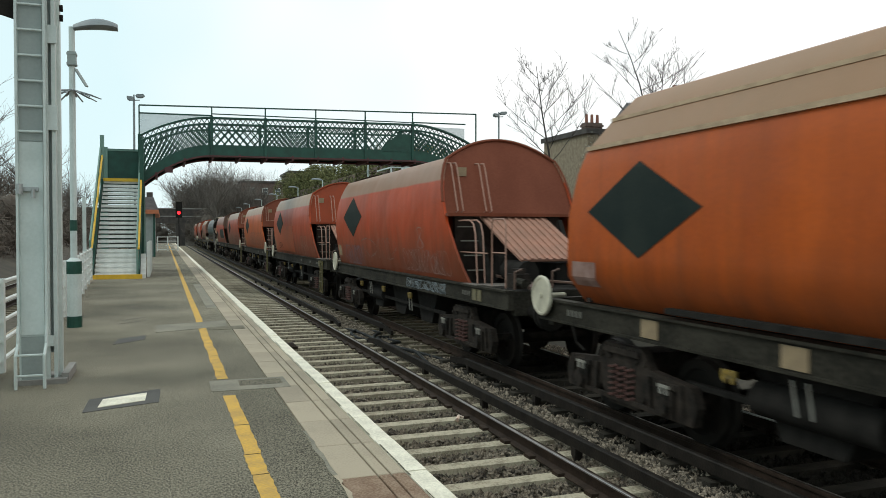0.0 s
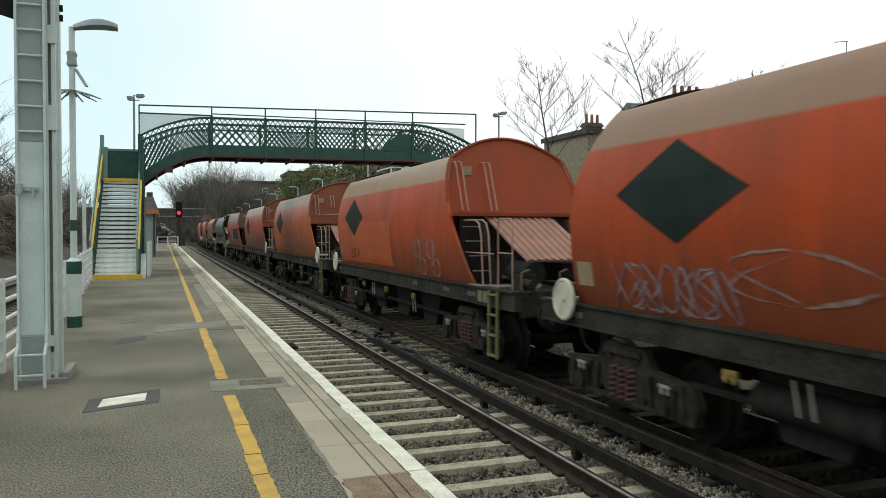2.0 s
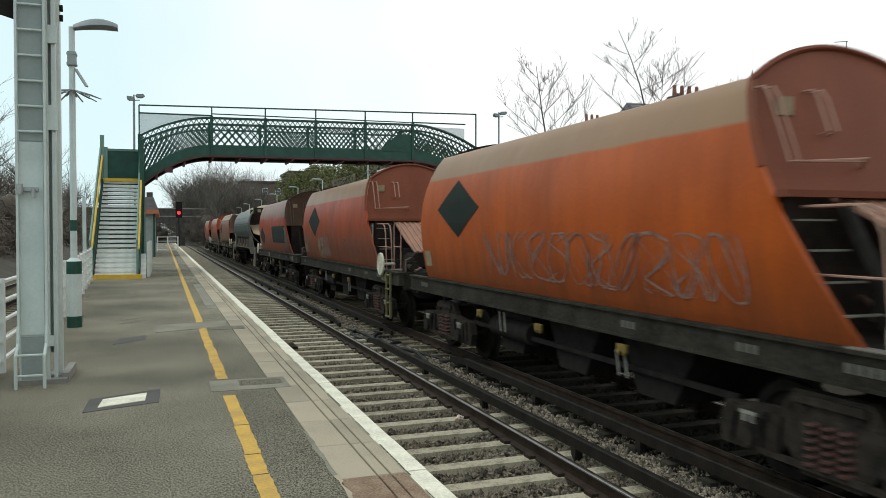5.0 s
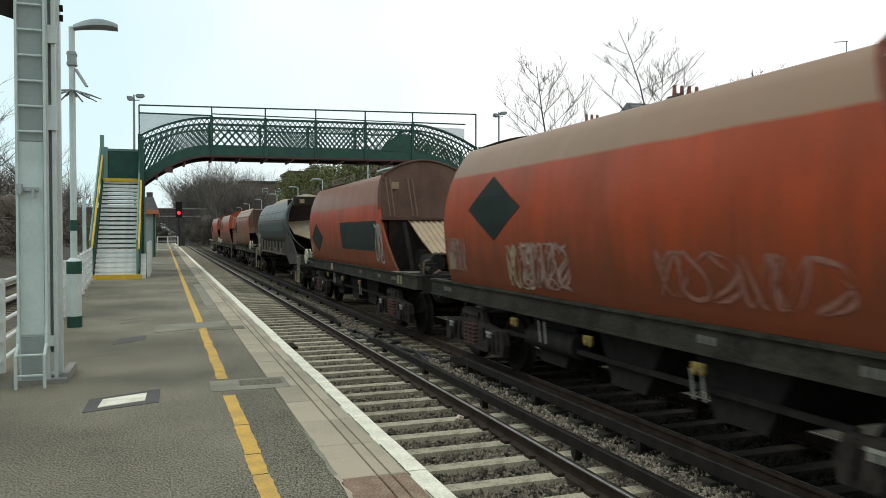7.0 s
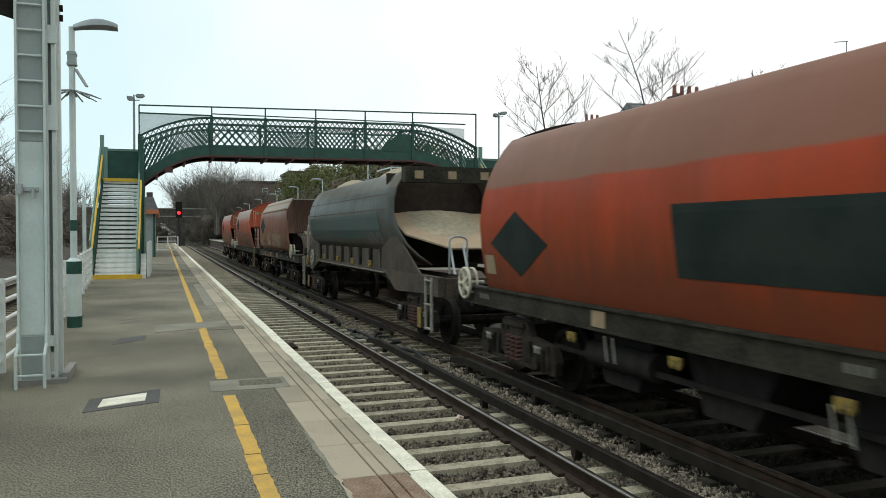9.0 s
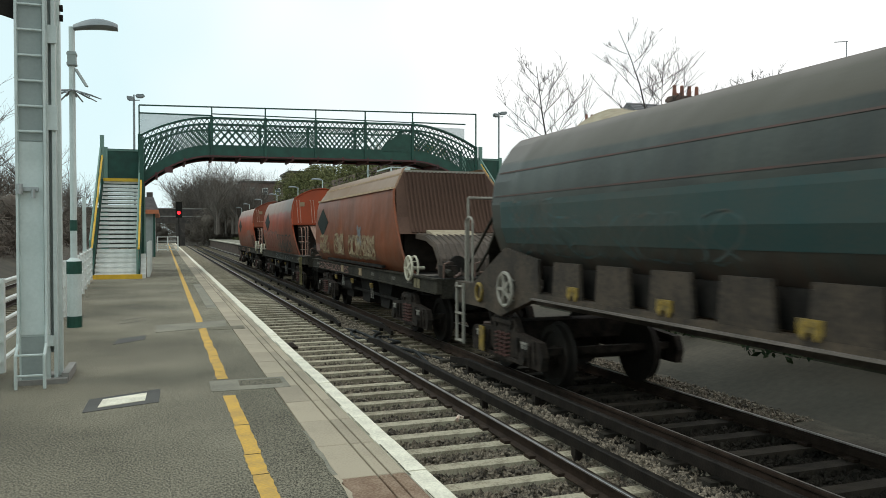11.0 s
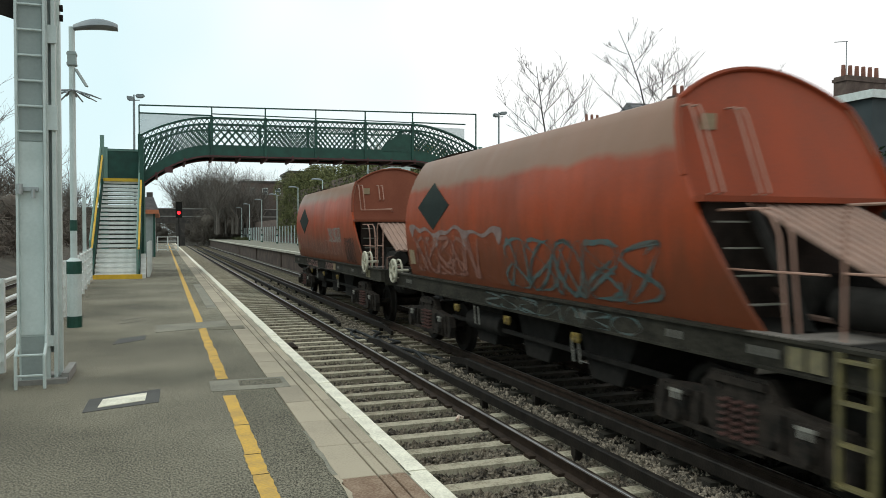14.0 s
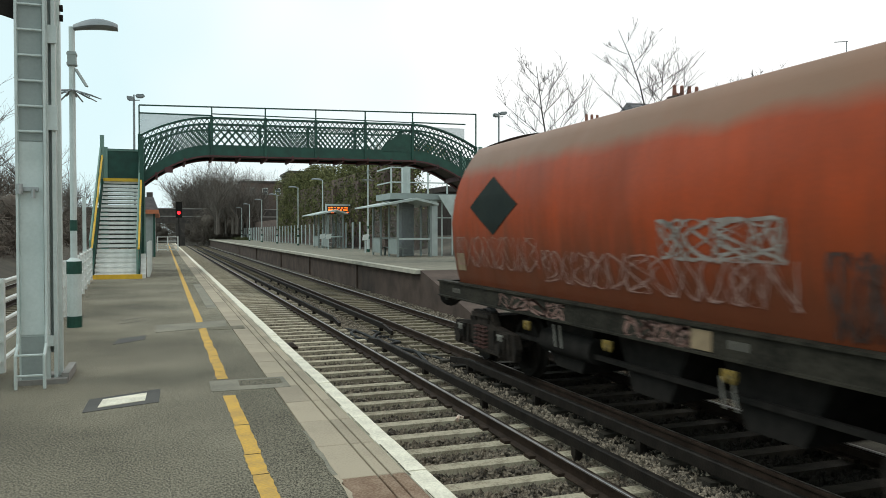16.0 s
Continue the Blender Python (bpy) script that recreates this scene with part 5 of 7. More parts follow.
def hopper_wagon(label, body, kind="round", sheet="sheet", chute="chute", near_wheel=False, far_wheel=True, low_ladder=False, rails=True, seed=1, rise=.12, spokes=True, rail_mat="handrail", lean=1.0, near_spokes=False, short_rails=False, deck_rails=True, near_at=-.75, far_at=BODY_L + .66):
    w = thing("hopper_wagon", label, "hopper wagon", group="goods train")
    prof = {"round": ROUND, "angled": ANGLED, "tall": ANGLED_A}[kind]
    part("hopper_body", shared("shell" + kind + body.name + str(lean), lambda: shell(prof, lean), body, True), None, w, "faded red-orange hopper side with dusty top")
    underframe(w)
    add_bogies(w, -.42, 8.6)
    load_heap(w, seed, rise)
    arch = .39 if kind == "round" else .02
    if kind == "round":
        bm, loop, yy = end_sheet(prof, lean, False, arch)
        part("end_sheet", bm, M[sheet], w, "dull red end sheet with arched top")
        rim = [(x, yy(z) - .02, z) for x, z in loop[1:-1]]
        part("end_rim", made(tube, rim, .03, 6), M[sheet], w)
        part("end_ledge", boxes((-1.36, 1.36, -.1, .04, 2.58, 2.64)), M[sheet], w)
        slope_plate(w, "chute", (.1, 2.61), (-1.62, 1.83), .66, .66, .62, 9, M[chute], "ribbed dusty sloping end plate")
        # dark bulkhead stands in for the shade under the sloping plate
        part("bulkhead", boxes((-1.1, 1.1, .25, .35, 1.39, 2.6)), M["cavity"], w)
        for s in (-1, 1):
            part("strut", shared("strut1%d" % s, lambda s=s: made(bar, (s * .5, -1.5, 1.39), (s * .5, -1.45, 1.8), .07), M["black"]), None, w)
            part("strut", shared("strut2%d" % s, lambda s=s: made(bar, (s * .85, -.9, 1.39), (s * .85, -.2, 2.5), .08), M["black"]), None, w)
        part("air_cylinder", shared("aircyl", lambda: made(tube, [(-.6, -.5, 1.65), (.6, -.5, 1.65)], .24, 12), M["black"], True), None, w)
        if rails:
            def sheet_rail(x, z0, side_run=0.0):
                """A pair of bent tubes standing off the end sheet, from near its top down to z0."""
                bm = bmesh.new()
                for dx in (0, .11):
                    foot = [(x + dx, near_y(z0, lean) - .09, z0)]
                    if side_run:
                        foot.append((x + side_run + dx * .3, near_y(z0, lean) - .09, z0 + .02 + dx * .25))
                        foot.append((x + side_run + .05 + dx * .3, near_y(z0, lean), z0 - .03))
                    else:
                        foot.append((x + dx, near_y(z0, lean) + .01, z0 - .02))
                    tube(bm, [(x + dx - .03, near_y(3.6, lean) + .02, 3.6), (x + dx, near_y(3.6, lean) - .07, 3.6), (x + dx, near_y(3.5, lean) - .09, 3.52)] + foot, .0125, 6)
                part("grab_rail", bm, M[rail_mat], w, "tubular grab rail on the end sheet")
            sheet_rail(-1.12, 2.9 if short_rails else 2.68, .85 if short_rails else 0)
            sheet_rail(-.55, 3.2 if short_rails else 2.68)
            def deck_frame(x):
                bm = bmesh.new()
                tube(bm, [(x, -1.5, 1.39), (x, -1.5, 2.42), (x, -1.55, 2.5), (x, -1.98, 2.5), (x, -2.05, 2.42), (x, -2.05, 1.39)], .014, 6)
                tube(bm, [(x, -1.5, 1.95), (x, -2.05, 1.95)], .012, 6)
                return bm
            if deck_rails:
                part("deck_rail", shared("deckrail" + rail_mat, lambda: deck_frame(-1.1), M[rail_mat], True), None, w, "upright tubular frame on the end deck")
                def bent_rail(x):
                    bm = bmesh.new()
                    tube(bm, [(x, -.02, 2.5), (x, -.55, 2.5), (x, -.72, 2.44), (x, -.82, 2.26), (x, -.92, 1.39)], .014, 6)
                    return bm
                for x in (-1.12, -.98):
                    part("bent_rail", shared("bentrail%.2f" % x + rail_mat, lambda x=x: bent_rail(x), M[rail_mat], True), None, w)
                part("mid_rail", shared("midrail" + rail_mat, lambda: made(tube, [(-1.12, -.1, 1.93), (-1.12, -1.35, 1.93)], .012, 6), M[rail_mat]), None, w)
                for k in range(4):
                    z = 1.6 + k * .26
                    part("rung", shared("rung%d" % k, lambda z=z: boxes((-1.12, -.7, near_y(z) + .1, near_y(z) + .13, z, z + .018)), M["handrail_grey"]), None, w)
            part("end_sign", boxes((-.98, -.8, near_y(3.45) - .03, near_y(3.45) - .01, 3.35, 3.52)), M["plate"], w)
    else:
        # raked corrugated end sheet and rolled hopper foot
        bm = bmesh.new()
        for k in range(22):
            x = -1.0 + k * 2.0 / 21
            part("rib", shared("endrib" + sheet, lambda: made(tube, [(0, near_y(3.68) - .01, 3.68), (0, near_y(2.63) - .01, 2.63), (0, near_y(2.28) - .01, 2.28)], .03, 6), M[sheet], True), None, w, loc=(x, 0, 0))
        rows = []
        for z in (3.68, 3.3, 2.63, 2.25):
            hw = side_x(prof, z) - .055
            rows.append([bm.verts.new(p) for p in ((-hw, near_y(z), z), (hw, near_y(z), z), (hw, near_y(z) + .05, z), (-hw, near_y(z) + .05, z))])
        for a, b in zip(rows, rows[1:]):
            for k in range(4):
                bm.faces.new((a[k], a[(k + 1) % 4], b[(k + 1) % 4], b[k]))
        bm.faces.new(rows[0])
        bm.faces.new(rows[-1][::-1])
        part("end_sheet", bm, M[sheet], w, "brown corrugated raked end sheet")
        part("end_crown", made(bar, (-1.0, near_y(3.7), 3.7), (1.0, near_y(3.7), 3.7), .08, .05), M["handrail_grey"], w)
        bm = bmesh.new()
        prof2 = [(-.15, 2.25), (-.9, 2.2), (-1.4, 2.05), (-1.7, 1.75), (-1.75, 1.4), (-1.65, 1.4), (-1.6, 1.7), (-1.33, 1.97), (-.88, 2.1), (-.15, 2.15)]
        prism(bm, prof2, -.95, .95, "x")
        for k in range(14):
            x = -.9 + k * 1.8 / 13
            part("foot_rib", shared("footrib", lambda: made(tube, [(0, p[0], p[1] + .005) for p in prof2[:5]], .025, 6), M["sheet_foot"], True), None, w, loc=(x, 0, 0))
        part("chute", bm, M["sheet_foot"], w, "rolled ribbed hopper foot")
        part("stone_spill", made(prism, [(-.8, 2.2), (-.15, 2.24), (-.15, 2.34), (-.4, 2.3)], -.7, .3, "x"), M["load"], w)
        # bulkhead coloured dark for the shade behind the hopper foot
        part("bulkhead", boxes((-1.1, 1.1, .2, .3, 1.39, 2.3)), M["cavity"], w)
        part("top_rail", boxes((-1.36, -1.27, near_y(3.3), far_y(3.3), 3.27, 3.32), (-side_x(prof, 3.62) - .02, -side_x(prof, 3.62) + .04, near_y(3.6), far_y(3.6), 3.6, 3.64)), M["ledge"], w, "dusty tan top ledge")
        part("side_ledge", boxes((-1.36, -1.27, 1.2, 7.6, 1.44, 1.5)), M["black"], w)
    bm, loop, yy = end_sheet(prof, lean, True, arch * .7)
    # far end plates share the painted recess shade
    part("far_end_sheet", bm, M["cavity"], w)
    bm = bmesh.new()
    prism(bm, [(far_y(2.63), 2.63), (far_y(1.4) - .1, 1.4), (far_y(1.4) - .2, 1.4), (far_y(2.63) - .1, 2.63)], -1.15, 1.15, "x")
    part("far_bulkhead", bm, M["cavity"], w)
    if far_wheel:
        handwheel(w, far_at, 1.42, spokes)
    if near_wheel:
        handwheel(w, near_at if kind == "round" else -.95, 1.53, near_spokes)
    if low_ladder:
        bm = bmesh.new()
        ladder(bm, -1.34, -1.85, .3, 1.36, .32, 4, .04)
        part("step_ladder", bm, M["ladder_olive"], w, "grimy yellow step ladder")
    side_patch(w, prof, 8.95 if kind != "round" else 9.15, 9.5, 1.62, 1.92, M["plate"] if kind == "round" else M["graf_grey"], name="data_panel")
    return w

M["sheet_foot"] = mat("grimy_brown_foot", (0.05, 0.036, 0.026), (0.1, 0.07, 0.05), 0.7, 0, 2.5, 30, 0.15, streak=0.4)
M["frame_brown"] = mat("brown_frame_grime", (0.028, 0.02, 0.013), (0.085, 0.06, 0.038), 0.75, 0, 2.5, 25, 0.25, grain=0.9)
M["stripe"] = mat("faded_red_stripe", (0.1, 0.05, 0.04), (0.065, 0.05, 0.042), 0.8, 0, 1.5, 20, 0)
M["skirt_brown"] = mat("brown_skirt_grime", (0.026, 0.019, 0.013), (0.066, 0.047, 0.031), 0.85, 0, 2.0, 25, 0.2, grain=0.9)
M["teal_stain"] = mat("faded_teal_stain", (0.022, 0.06, 0.058), (0.06, 0.066, 0.055), 0.6, 0, 0.9, 26, 0.06, streak=0.35)
M["ledge"] = mat("dusty_ledge", (0.5, 0.36, 0.23), (0.36, 0.25, 0.16), 0.8)
M["graf_smear"] = mat("grey_white_spray", (0.32, 0.29, 0.26), (0.23, 0.18, 0.15), 0.7, 0, 6, 30, 0)
M["graf_soot"] = mat("black_spray", (0.045, 0.025, 0.02), (0.09, 0.04, 0.026), 0.7, 0, 6, 30, 0)
M["graf_faint"] = mat("faint_spray", (0.2, 0.075, 0.05), (0.24, 0.1, 0.07), 0.7, 0, 6, 30, 0)
RED_A = mat_body("orange_wagon_paint", (0.49, 0.092, 0.01), (0.35, 0.066, 0.011), dust=(0.3, 0.2, 0.12), dust_z=3.25)
RED_B = mat_body("red_wagon_paint", (0.47, 0.06, 0.011), (0.33, 0.05, 0.013), dust=(0.29, 0.19, 0.125), dust_z=3.25, crust_z=.25, crust_most=.7)
RED_C = mat_body("deep_red_wagon_paint", (0.4, 0.05, 0.012), (0.27, 0.042, 0.014), dust=(0.215, 0.105, 0.066), dust_z=2.95, ragged=.1, crust_z=.3, crust_most=.7)
RED_E = mat_body("weathered_red_wagon_paint", (0.4, 0.056, 0.012), (0.27, 0.046, 0.015), dust=(0.3, 0.205, 0.135), dust_z=3.22, crust_z=.4, crust_most=.75)
RED_D = mat_body("red_orange_wagon_paint", (0.48, 0.06, 0.01), (0.34, 0.05, 0.012), dust=(0.33, 0.23, 0.14), dust_z=3.24, crust_z=.2, crust_most=.65)
RED_J = mat_body("grimy_red_wagon_paint", (0.42, 0.062, 0.013), (0.29, 0.05, 0.015), dust=(0.25, 0.16, 0.105), dust_z=3.2, crust_z=.35, crust_most=.8, ragged=.3, fade=.2)
RED_I = mat_body("dusty_red_wagon_paint", (0.39, 0.06, 0.015), (0.26, 0.048, 0.017), dust=(0.26, 0.16, 0.105), dust_z=3.08, crust_z=.35, crust_most=.75, ragged=.34, fade=.12)
BROWN_H = mat_body("brown_wagon_paint", (0.24, 0.064, 0.022), (0.15, 0.05, 0.024), dust=(0.29, 0.19, 0.12), dust_z=3.27)
GREY_G = mat_body("grey_wagon_paint", (0.07, 0.074, 0.062), (0.042, 0.043, 0.037), dust=(0.1, 0.083, 0.062), dust_z=3.3)

def wagon_a():
    w = hopper_wagon("orange angular hopper wagon with a black diamond panel", RED_A, "tall", "sheet_brown", seed=1, far_wheel=True, far_at=10.35, spokes=False)
    diamond(w, ANGLED, 8.05, 2.53, .53)
    solebar_plates(w, 7.95, 5.9)
    return w

def wagon_b():
    w = hopper_wagon("red-orange rounded hopper wagon with white graffiti scrawls", RED_B, far_at=9.75, seed=2, far_wheel=True, spokes=False)
    diamond(w, ROUND, 7.45, 2.7, .53)
    graffiti(w, ROUND, 6.6, 8.7, 1.42, 1.95, M["graf_purple"], 11, 7, .03, 2)
    graffiti(w, ROUND, 3.3, 6.7, 1.65, 2.15, M["graf_grey"], 12, 4, .025)
    graffiti(w, ROUND, 0, 2.9, 1.46, 1.95, M["graf_white"], 13, 8, .016, 2)
    graffiti(w, ROUND, 1.35, 1.85, 1.95, 2.4, M["graf_white"], 17, 1, .016, 3, (2, 1))
    graffiti(w, ROUND, .2, 2.7, 1.13, 1.32, M["graf_blue"], 14, 8, .022, 3)
    return w

def wagon_c():
    w = hopper_wagon("red rounded hopper wagon with a pale loop tag", RED_D, "round", "sheet_bright", seed=3, far_at=9.95, spokes=False, far_wheel=True, low_ladder=True, rail_mat="handrail")
    diamond(w, ROUND, 7.55, 2.68, .5)
    side_patch(w, ROUND, 4.1, 9.35, 1.5, 2.55, M["orange_repaint"], -.1, "repainted_panel")
    for y in (2.1, 1.26):
        loop_tag(w, ROUND, y, 1.96, M["graf_white"])
    graffiti(w, ROUND, 7.1, 8.2, 1.6, 1.85, M["patch_black"], 22, 4, .03)
    return w

def wagon_d():
    w = hopper_wagon("orange-red rounded hopper wagon with grey scrawls and a brake wheel", RED_A, "round", "sheet", seed=4, far_wheel=False, near_wheel=True, near_at=-1.35, short_rails=True, low_ladder=True, spokes=True)
    diamond(w, ROUND, 7.55, 2.7, .5)
    graffiti(w, ROUND, .4, 6.4, 1.6, 2.3, M["graf_grey"], 31, 11, .025, 2)
    return w

def wagon_e():
    w = hopper_wagon("deep red rounded hopper wagon with pale smeared graffiti", RED_E, "round", "sheet", seed=5, near_wheel=True, near_at=-1.25, short_rails=True, far_wheel=False, low_ladder=True, rise=.12)
    diamond(w, ROUND, 7.35, 2.66, .5)
    graffiti(w, ROUND, 5.0, 6.4, 1.5, 2.15, M["graf_grey"], 41, 4, .05, 3)
    graffiti(w, ROUND, 6.1, 6.9, 1.45, 2.1, M["graf_cream"], 42, 2, .06, 2)
    graffiti(w, ROUND, .6, 3.1, 1.6, 2.1, M["graf_faint"], 43, 6, .05, 1)
    graffiti(w, ROUND, 8.6, 9.5, 1.6, 2.2, M["graf_grey"], 44, 3, .035, 2)
    return w

def wagon_f():
    w = hopper_wagon("red rounded hopper wagon with a black oblong painted panel", RED_C, "round", "sheet_brown", "chute_tan", seed=6, far_wheel=True, rails=True, rail_mat="rail_brown", lean=1.15, deck_rails=False)
    diamond(w, ROUND, 8.25, 2.11, .48)
    solebar_plates(w, 6.05)
    side_patch(w, ROUND, .55, 4.5, 1.82, 2.57, M["patch_black"], slant=-.15)
    graffiti(w, ROUND, -.05, .7, 1.55, 2.5, M["graf_smear"], 51, 2, .06, 3)
    return w

def wagon_h():
    w = hopper_wagon("brown corrugated-end hopper wagon with cream graffiti", BROWN_H, "angled", "sheet_brown", seed=8, near_wheel=True, far_wheel=False, near_spokes=True)
    diamond(w, ANGLED, 8.35, 2.6, .45)
    solebar_plates(w, 5.8, 3.6)
    graffiti(w, ANGLED, 1.8, 4.7, 1.6, 2.2, M["graf_cream"], 61, 6, .06, 4)
    graffiti(w, ANGLED, 5.3, 6.6, 1.65, 2.25, M["graf_cream"], 65, 2, .07, 4)
    graffiti(w, ANGLED, 7.4, 8.8, 1.62, 2.2, M["graf_cream"], 62, 2, .065, 4)
    graffiti(w, ANGLED, 3.2, 3.6, 1.95, 2.45, M["graf_blue"], 63, 1, .1, 3)
    graffiti(w, ANGLED, 5.0, 9.4, 1.12, 1.32, M["graf_grey"], 64, 8, .02, 2)
    return w

def wagon_i():
    w = hopper_wagon("red rounded hopper wagon with faded teal graffiti along its lower side", RED_I, "round", "sheet_bright", "chute_dust", far_at=10.55, seed=9, far_wheel=True, low_ladder=True, rise=.12)
    diamond(w, ROUND, 7.8, 2.78, .45)
    graffiti(w, ROUND, .6, 4.6, 1.45, 2.2, M["graf_teal"], 71, 5, .06, 2)
    graffiti(w, ROUND, 5.6, 9.0, 1.5, 2.2, M["graf_faint"], 72, 5, .07, 2)
    wavy_band(w, ROUND, 4.6, 9.3, 2.3, M["graf_band"])
    graffiti(w, ROUND, 1.0, 5.4, 1.12, 1.33, M["graf_teal"], 73, 7, .03, 1)
    return w

def wagon_j():
    w = hopper_wagon("red rounded tail wagon with white graffiti along its lower side", RED_J, "round", "sheet", "chute_dust", near_at=-1.25, short_rails=True, seed=10, near_wheel=True, far_wheel=False, near_spokes=True)
    diamond(w, ROUND, 7.8, 2.7, .46)
    solebar_plates(w, 2.85)
    graffiti(w, ROUND, 6.3, 9.45, 1.7, 2.22, M["graf_white"], 81, 8, .018, 2)
    graffiti(w, ROUND, 1.7, 3.5, 2.0, 2.42, M["graf_smear"], 82, 4, .035, 3)
    graffiti(w, ROUND, .1, 1.3, 1.42, 2.15, M["graf_soot"], 86, 6, .035, 2)
    graffiti(w, ROUND, 1.6, 6.2, 1.6, 2.05, M["graf_white"], 83, 11, .018, 2)
    graffiti(w, ROUND, 5.6, 7.7, 1.12, 1.33, M["graf_grey"], 84, 4, .04, 2)
    graffiti(w, ROUND, 3.0, 4.2, 1.12, 1.33, M["graf_grey"], 85, 4, .04, 2)
    return w

def wagon_g():
    """The grey self-discharge hopper with a deep frame and canopied open end."""
    w = thing("hopper_wagon", "grimy grey barrel-sided hopper wagon with a canopied end", "hopper wagon", group="goods train")
    def barrel():
        bm = bmesh.new()
        n = 12
        for s in (-1, 1):
            rows = [[bm.verts.new((s * hw, y0 + (12.45 - .03 * k - y0) * i / n, z)) for i in range(n + 1)] for k, (hw, z) in enumerate(BARREL) for y0 in (.25 * max(0, z - 2.7) - .7 * max(0, 2.7 - z) + .4,)]
            for a, b in zip(rows, rows[1:]):
                for i in range(n):
                    bm.faces.new((a[i], a[i + 1], b[i + 1], b[i]))
        return bm
    bod = part("hopper_body", barrel(), GREY_G, w, "grimy grey rolled hopper side", True)
    md = bod.modifiers.new("thick", "SOLIDIFY")
    md.thickness = .05
    md.offset = -1
    add_bogies(w, -.6, 12.3)
    part("canopy", boxes((-1.12, 1.12, .3, .6, 3.42, 3.78)), M["frame"], w, "dark canopy beam")
    for x in (-.8, 0, .8):
        part("label_plate", boxes((x - .1, x + .1, .285, .297, 3.5, 3.68)), M["plate"], w)
    # bulkhead in painted shade at the back of the open end
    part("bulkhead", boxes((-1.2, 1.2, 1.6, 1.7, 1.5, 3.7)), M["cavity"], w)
    slope_plate(w, "chute", (1.5, 2.75), (-.6, 1.95), 1.25, 1.15, .35, 0, M["chute_tan"], "pale stone-dusted slope sheet")
    bm = bmesh.new()
    g = []
    for i in range(17):
        x = -1.12 + 2.24 * i / 16
        c = max(0, 1 - (x / 1.14) ** 2)
        g.append([bm.verts.new((x, 1.55 - 1.9 * v * c ** .3, 2.72 - .75 * v * c ** .3 + .1 * c * (1 - v) ** .7 + .08 * c * math.sin(v * 3.1) + .01 * noise.noise((x * 5, v * 5, 0)))) for v in [j / 10 for j in range(11)]])
    for a, b in zip(g, g[1:]):
        for j in range(10):
            bm.faces.new((a[j], a[j + 1], b[j + 1], b[j]))
    part("spilled_stone", bm, M["load"], w, "drift of spilled stone dust", True)
    def sole(bm, s):
        x0, x1 = (s * 1.16, s * 1.3) if s > 0 else (s * 1.3, s * 1.16)
        if s:
            prism(bm, [(-2.4, 1.05), (-1.4, 1.05), (.5, .98), (1.4, 1.33), (10.9, 1.33), (12.2, .98), (12.9, 1.05), (14.4, 1.05), (14.4, 1.42), (-2.4, 1.42)], x0, x1, "x")
    for s in (-1, 1):
        part("solebar", made(sole, s), M["frame_brown"], w, "deep brown grimy solebar")
    for y in (-2.4, 14.28):
        part("headstock", boxes((-1.15, 1.15, y + .002, y + .118, 1.0, 1.4)), M["frame_brown"], w)
    part("centre_sill", boxes((-.25, .25, -2.27, 14.27, 1.05, 1.3)), M["frame_brown"], w)
    # skirt of door panels with dark gaps, closed by sloping plates at both ends
    for k in range(7):
        y = 1.9 + k * 1.25
        part("door_panel", made(prism, [(y, 1.421), (y + .85, 1.421), (y + .8, 1.88), (y + .05, 1.88)], -1.3, -1.25, "x"), M["skirt_brown"], w, "brown grimy door panel")
    # black block painting the shade seen through the door gaps
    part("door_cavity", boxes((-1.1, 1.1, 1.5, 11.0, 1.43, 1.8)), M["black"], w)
    part("end_plate", made(prism, [(10.7, 1.421), (13.5, 1.421), (12.0, 2.05), (10.75, 1.9)], -1.3, -1.25, "x"), M["skirt_brown"], w, "sloping brown end plate")
    part("end_plate", made(prism, [(-1.3, 1.421), (1.8, 1.421), (1.75, 1.9), (.6, 2.3), (-.5, 1.8)], -1.3, -1.25, "x"), M["skirt_brown"], w, "sloping brown end plate")
    part("bottom_flange", made(bar, (-1.32, 1.4, 1.34), (-1.32, 10.9, 1.34), .05, .025), M["deck_dust"], w)
    for z in (2.82, 3.18):
        side_patch(w, BARREL, 1.0, 12.2, z, z + .022, M["stripe"], 0, "lining_stripe")
    def buf(bm, x, a, b, c):
        tube(bm, [(x, a, 1.06), (x, b, 1.06)], .09, 10)
        tube(bm, [(x, b - .01 * (c - b), 1.06), (x, c, 1.06)], .22, 14)
    for x in (-.87, .87):
        for a, b, c in ((-2.4, -2.75, -2.9), (14.4, 14.75, 14.9)):
            part("buffer", made(buf, x, a, b, c), M["black"], w)
    for y in (9.6, 7.4, 5.2, 3.0):
        part("door_lever", shared("lever", lambda: made(lever), M["dirty_yellow"]), None, w, "grimy yellow door lever", loc=(-1.31, y, 1.52))
    for y in (-1.3, 13.0):
        part("axle_marker", boxes((-1.33, -1.3, y - .1, y + .1, .35, .75)), M["dirty_yellow"], w)
    part("ring_hook", made(tube, [(-1.33, 13.1 + .14 * math.cos(k), 1.3 + .14 * math.sin(k)) for k in [i * math.tau / 14 for i in range(14)]], .03, 6, closed=True), M["dirty_yellow"], w)
    handwheel(w, 11.85, 1.42, True, mat_="handrail_grey")
    bm = bmesh.new()
    ladder(bm, -1.32, 14.1, .35, 1.4, .36, 3)
    hoop(bm, -1.15, 14.1, 1.4, 2.55, .36, "y")
    hoop(bm, 1.0, 14.1, 1.4, 2.9, .4, "y")
    tube(bm, [(-1.1, 14.3, 2.9), (1.1, 14.3, 2.9)], .025, 6)
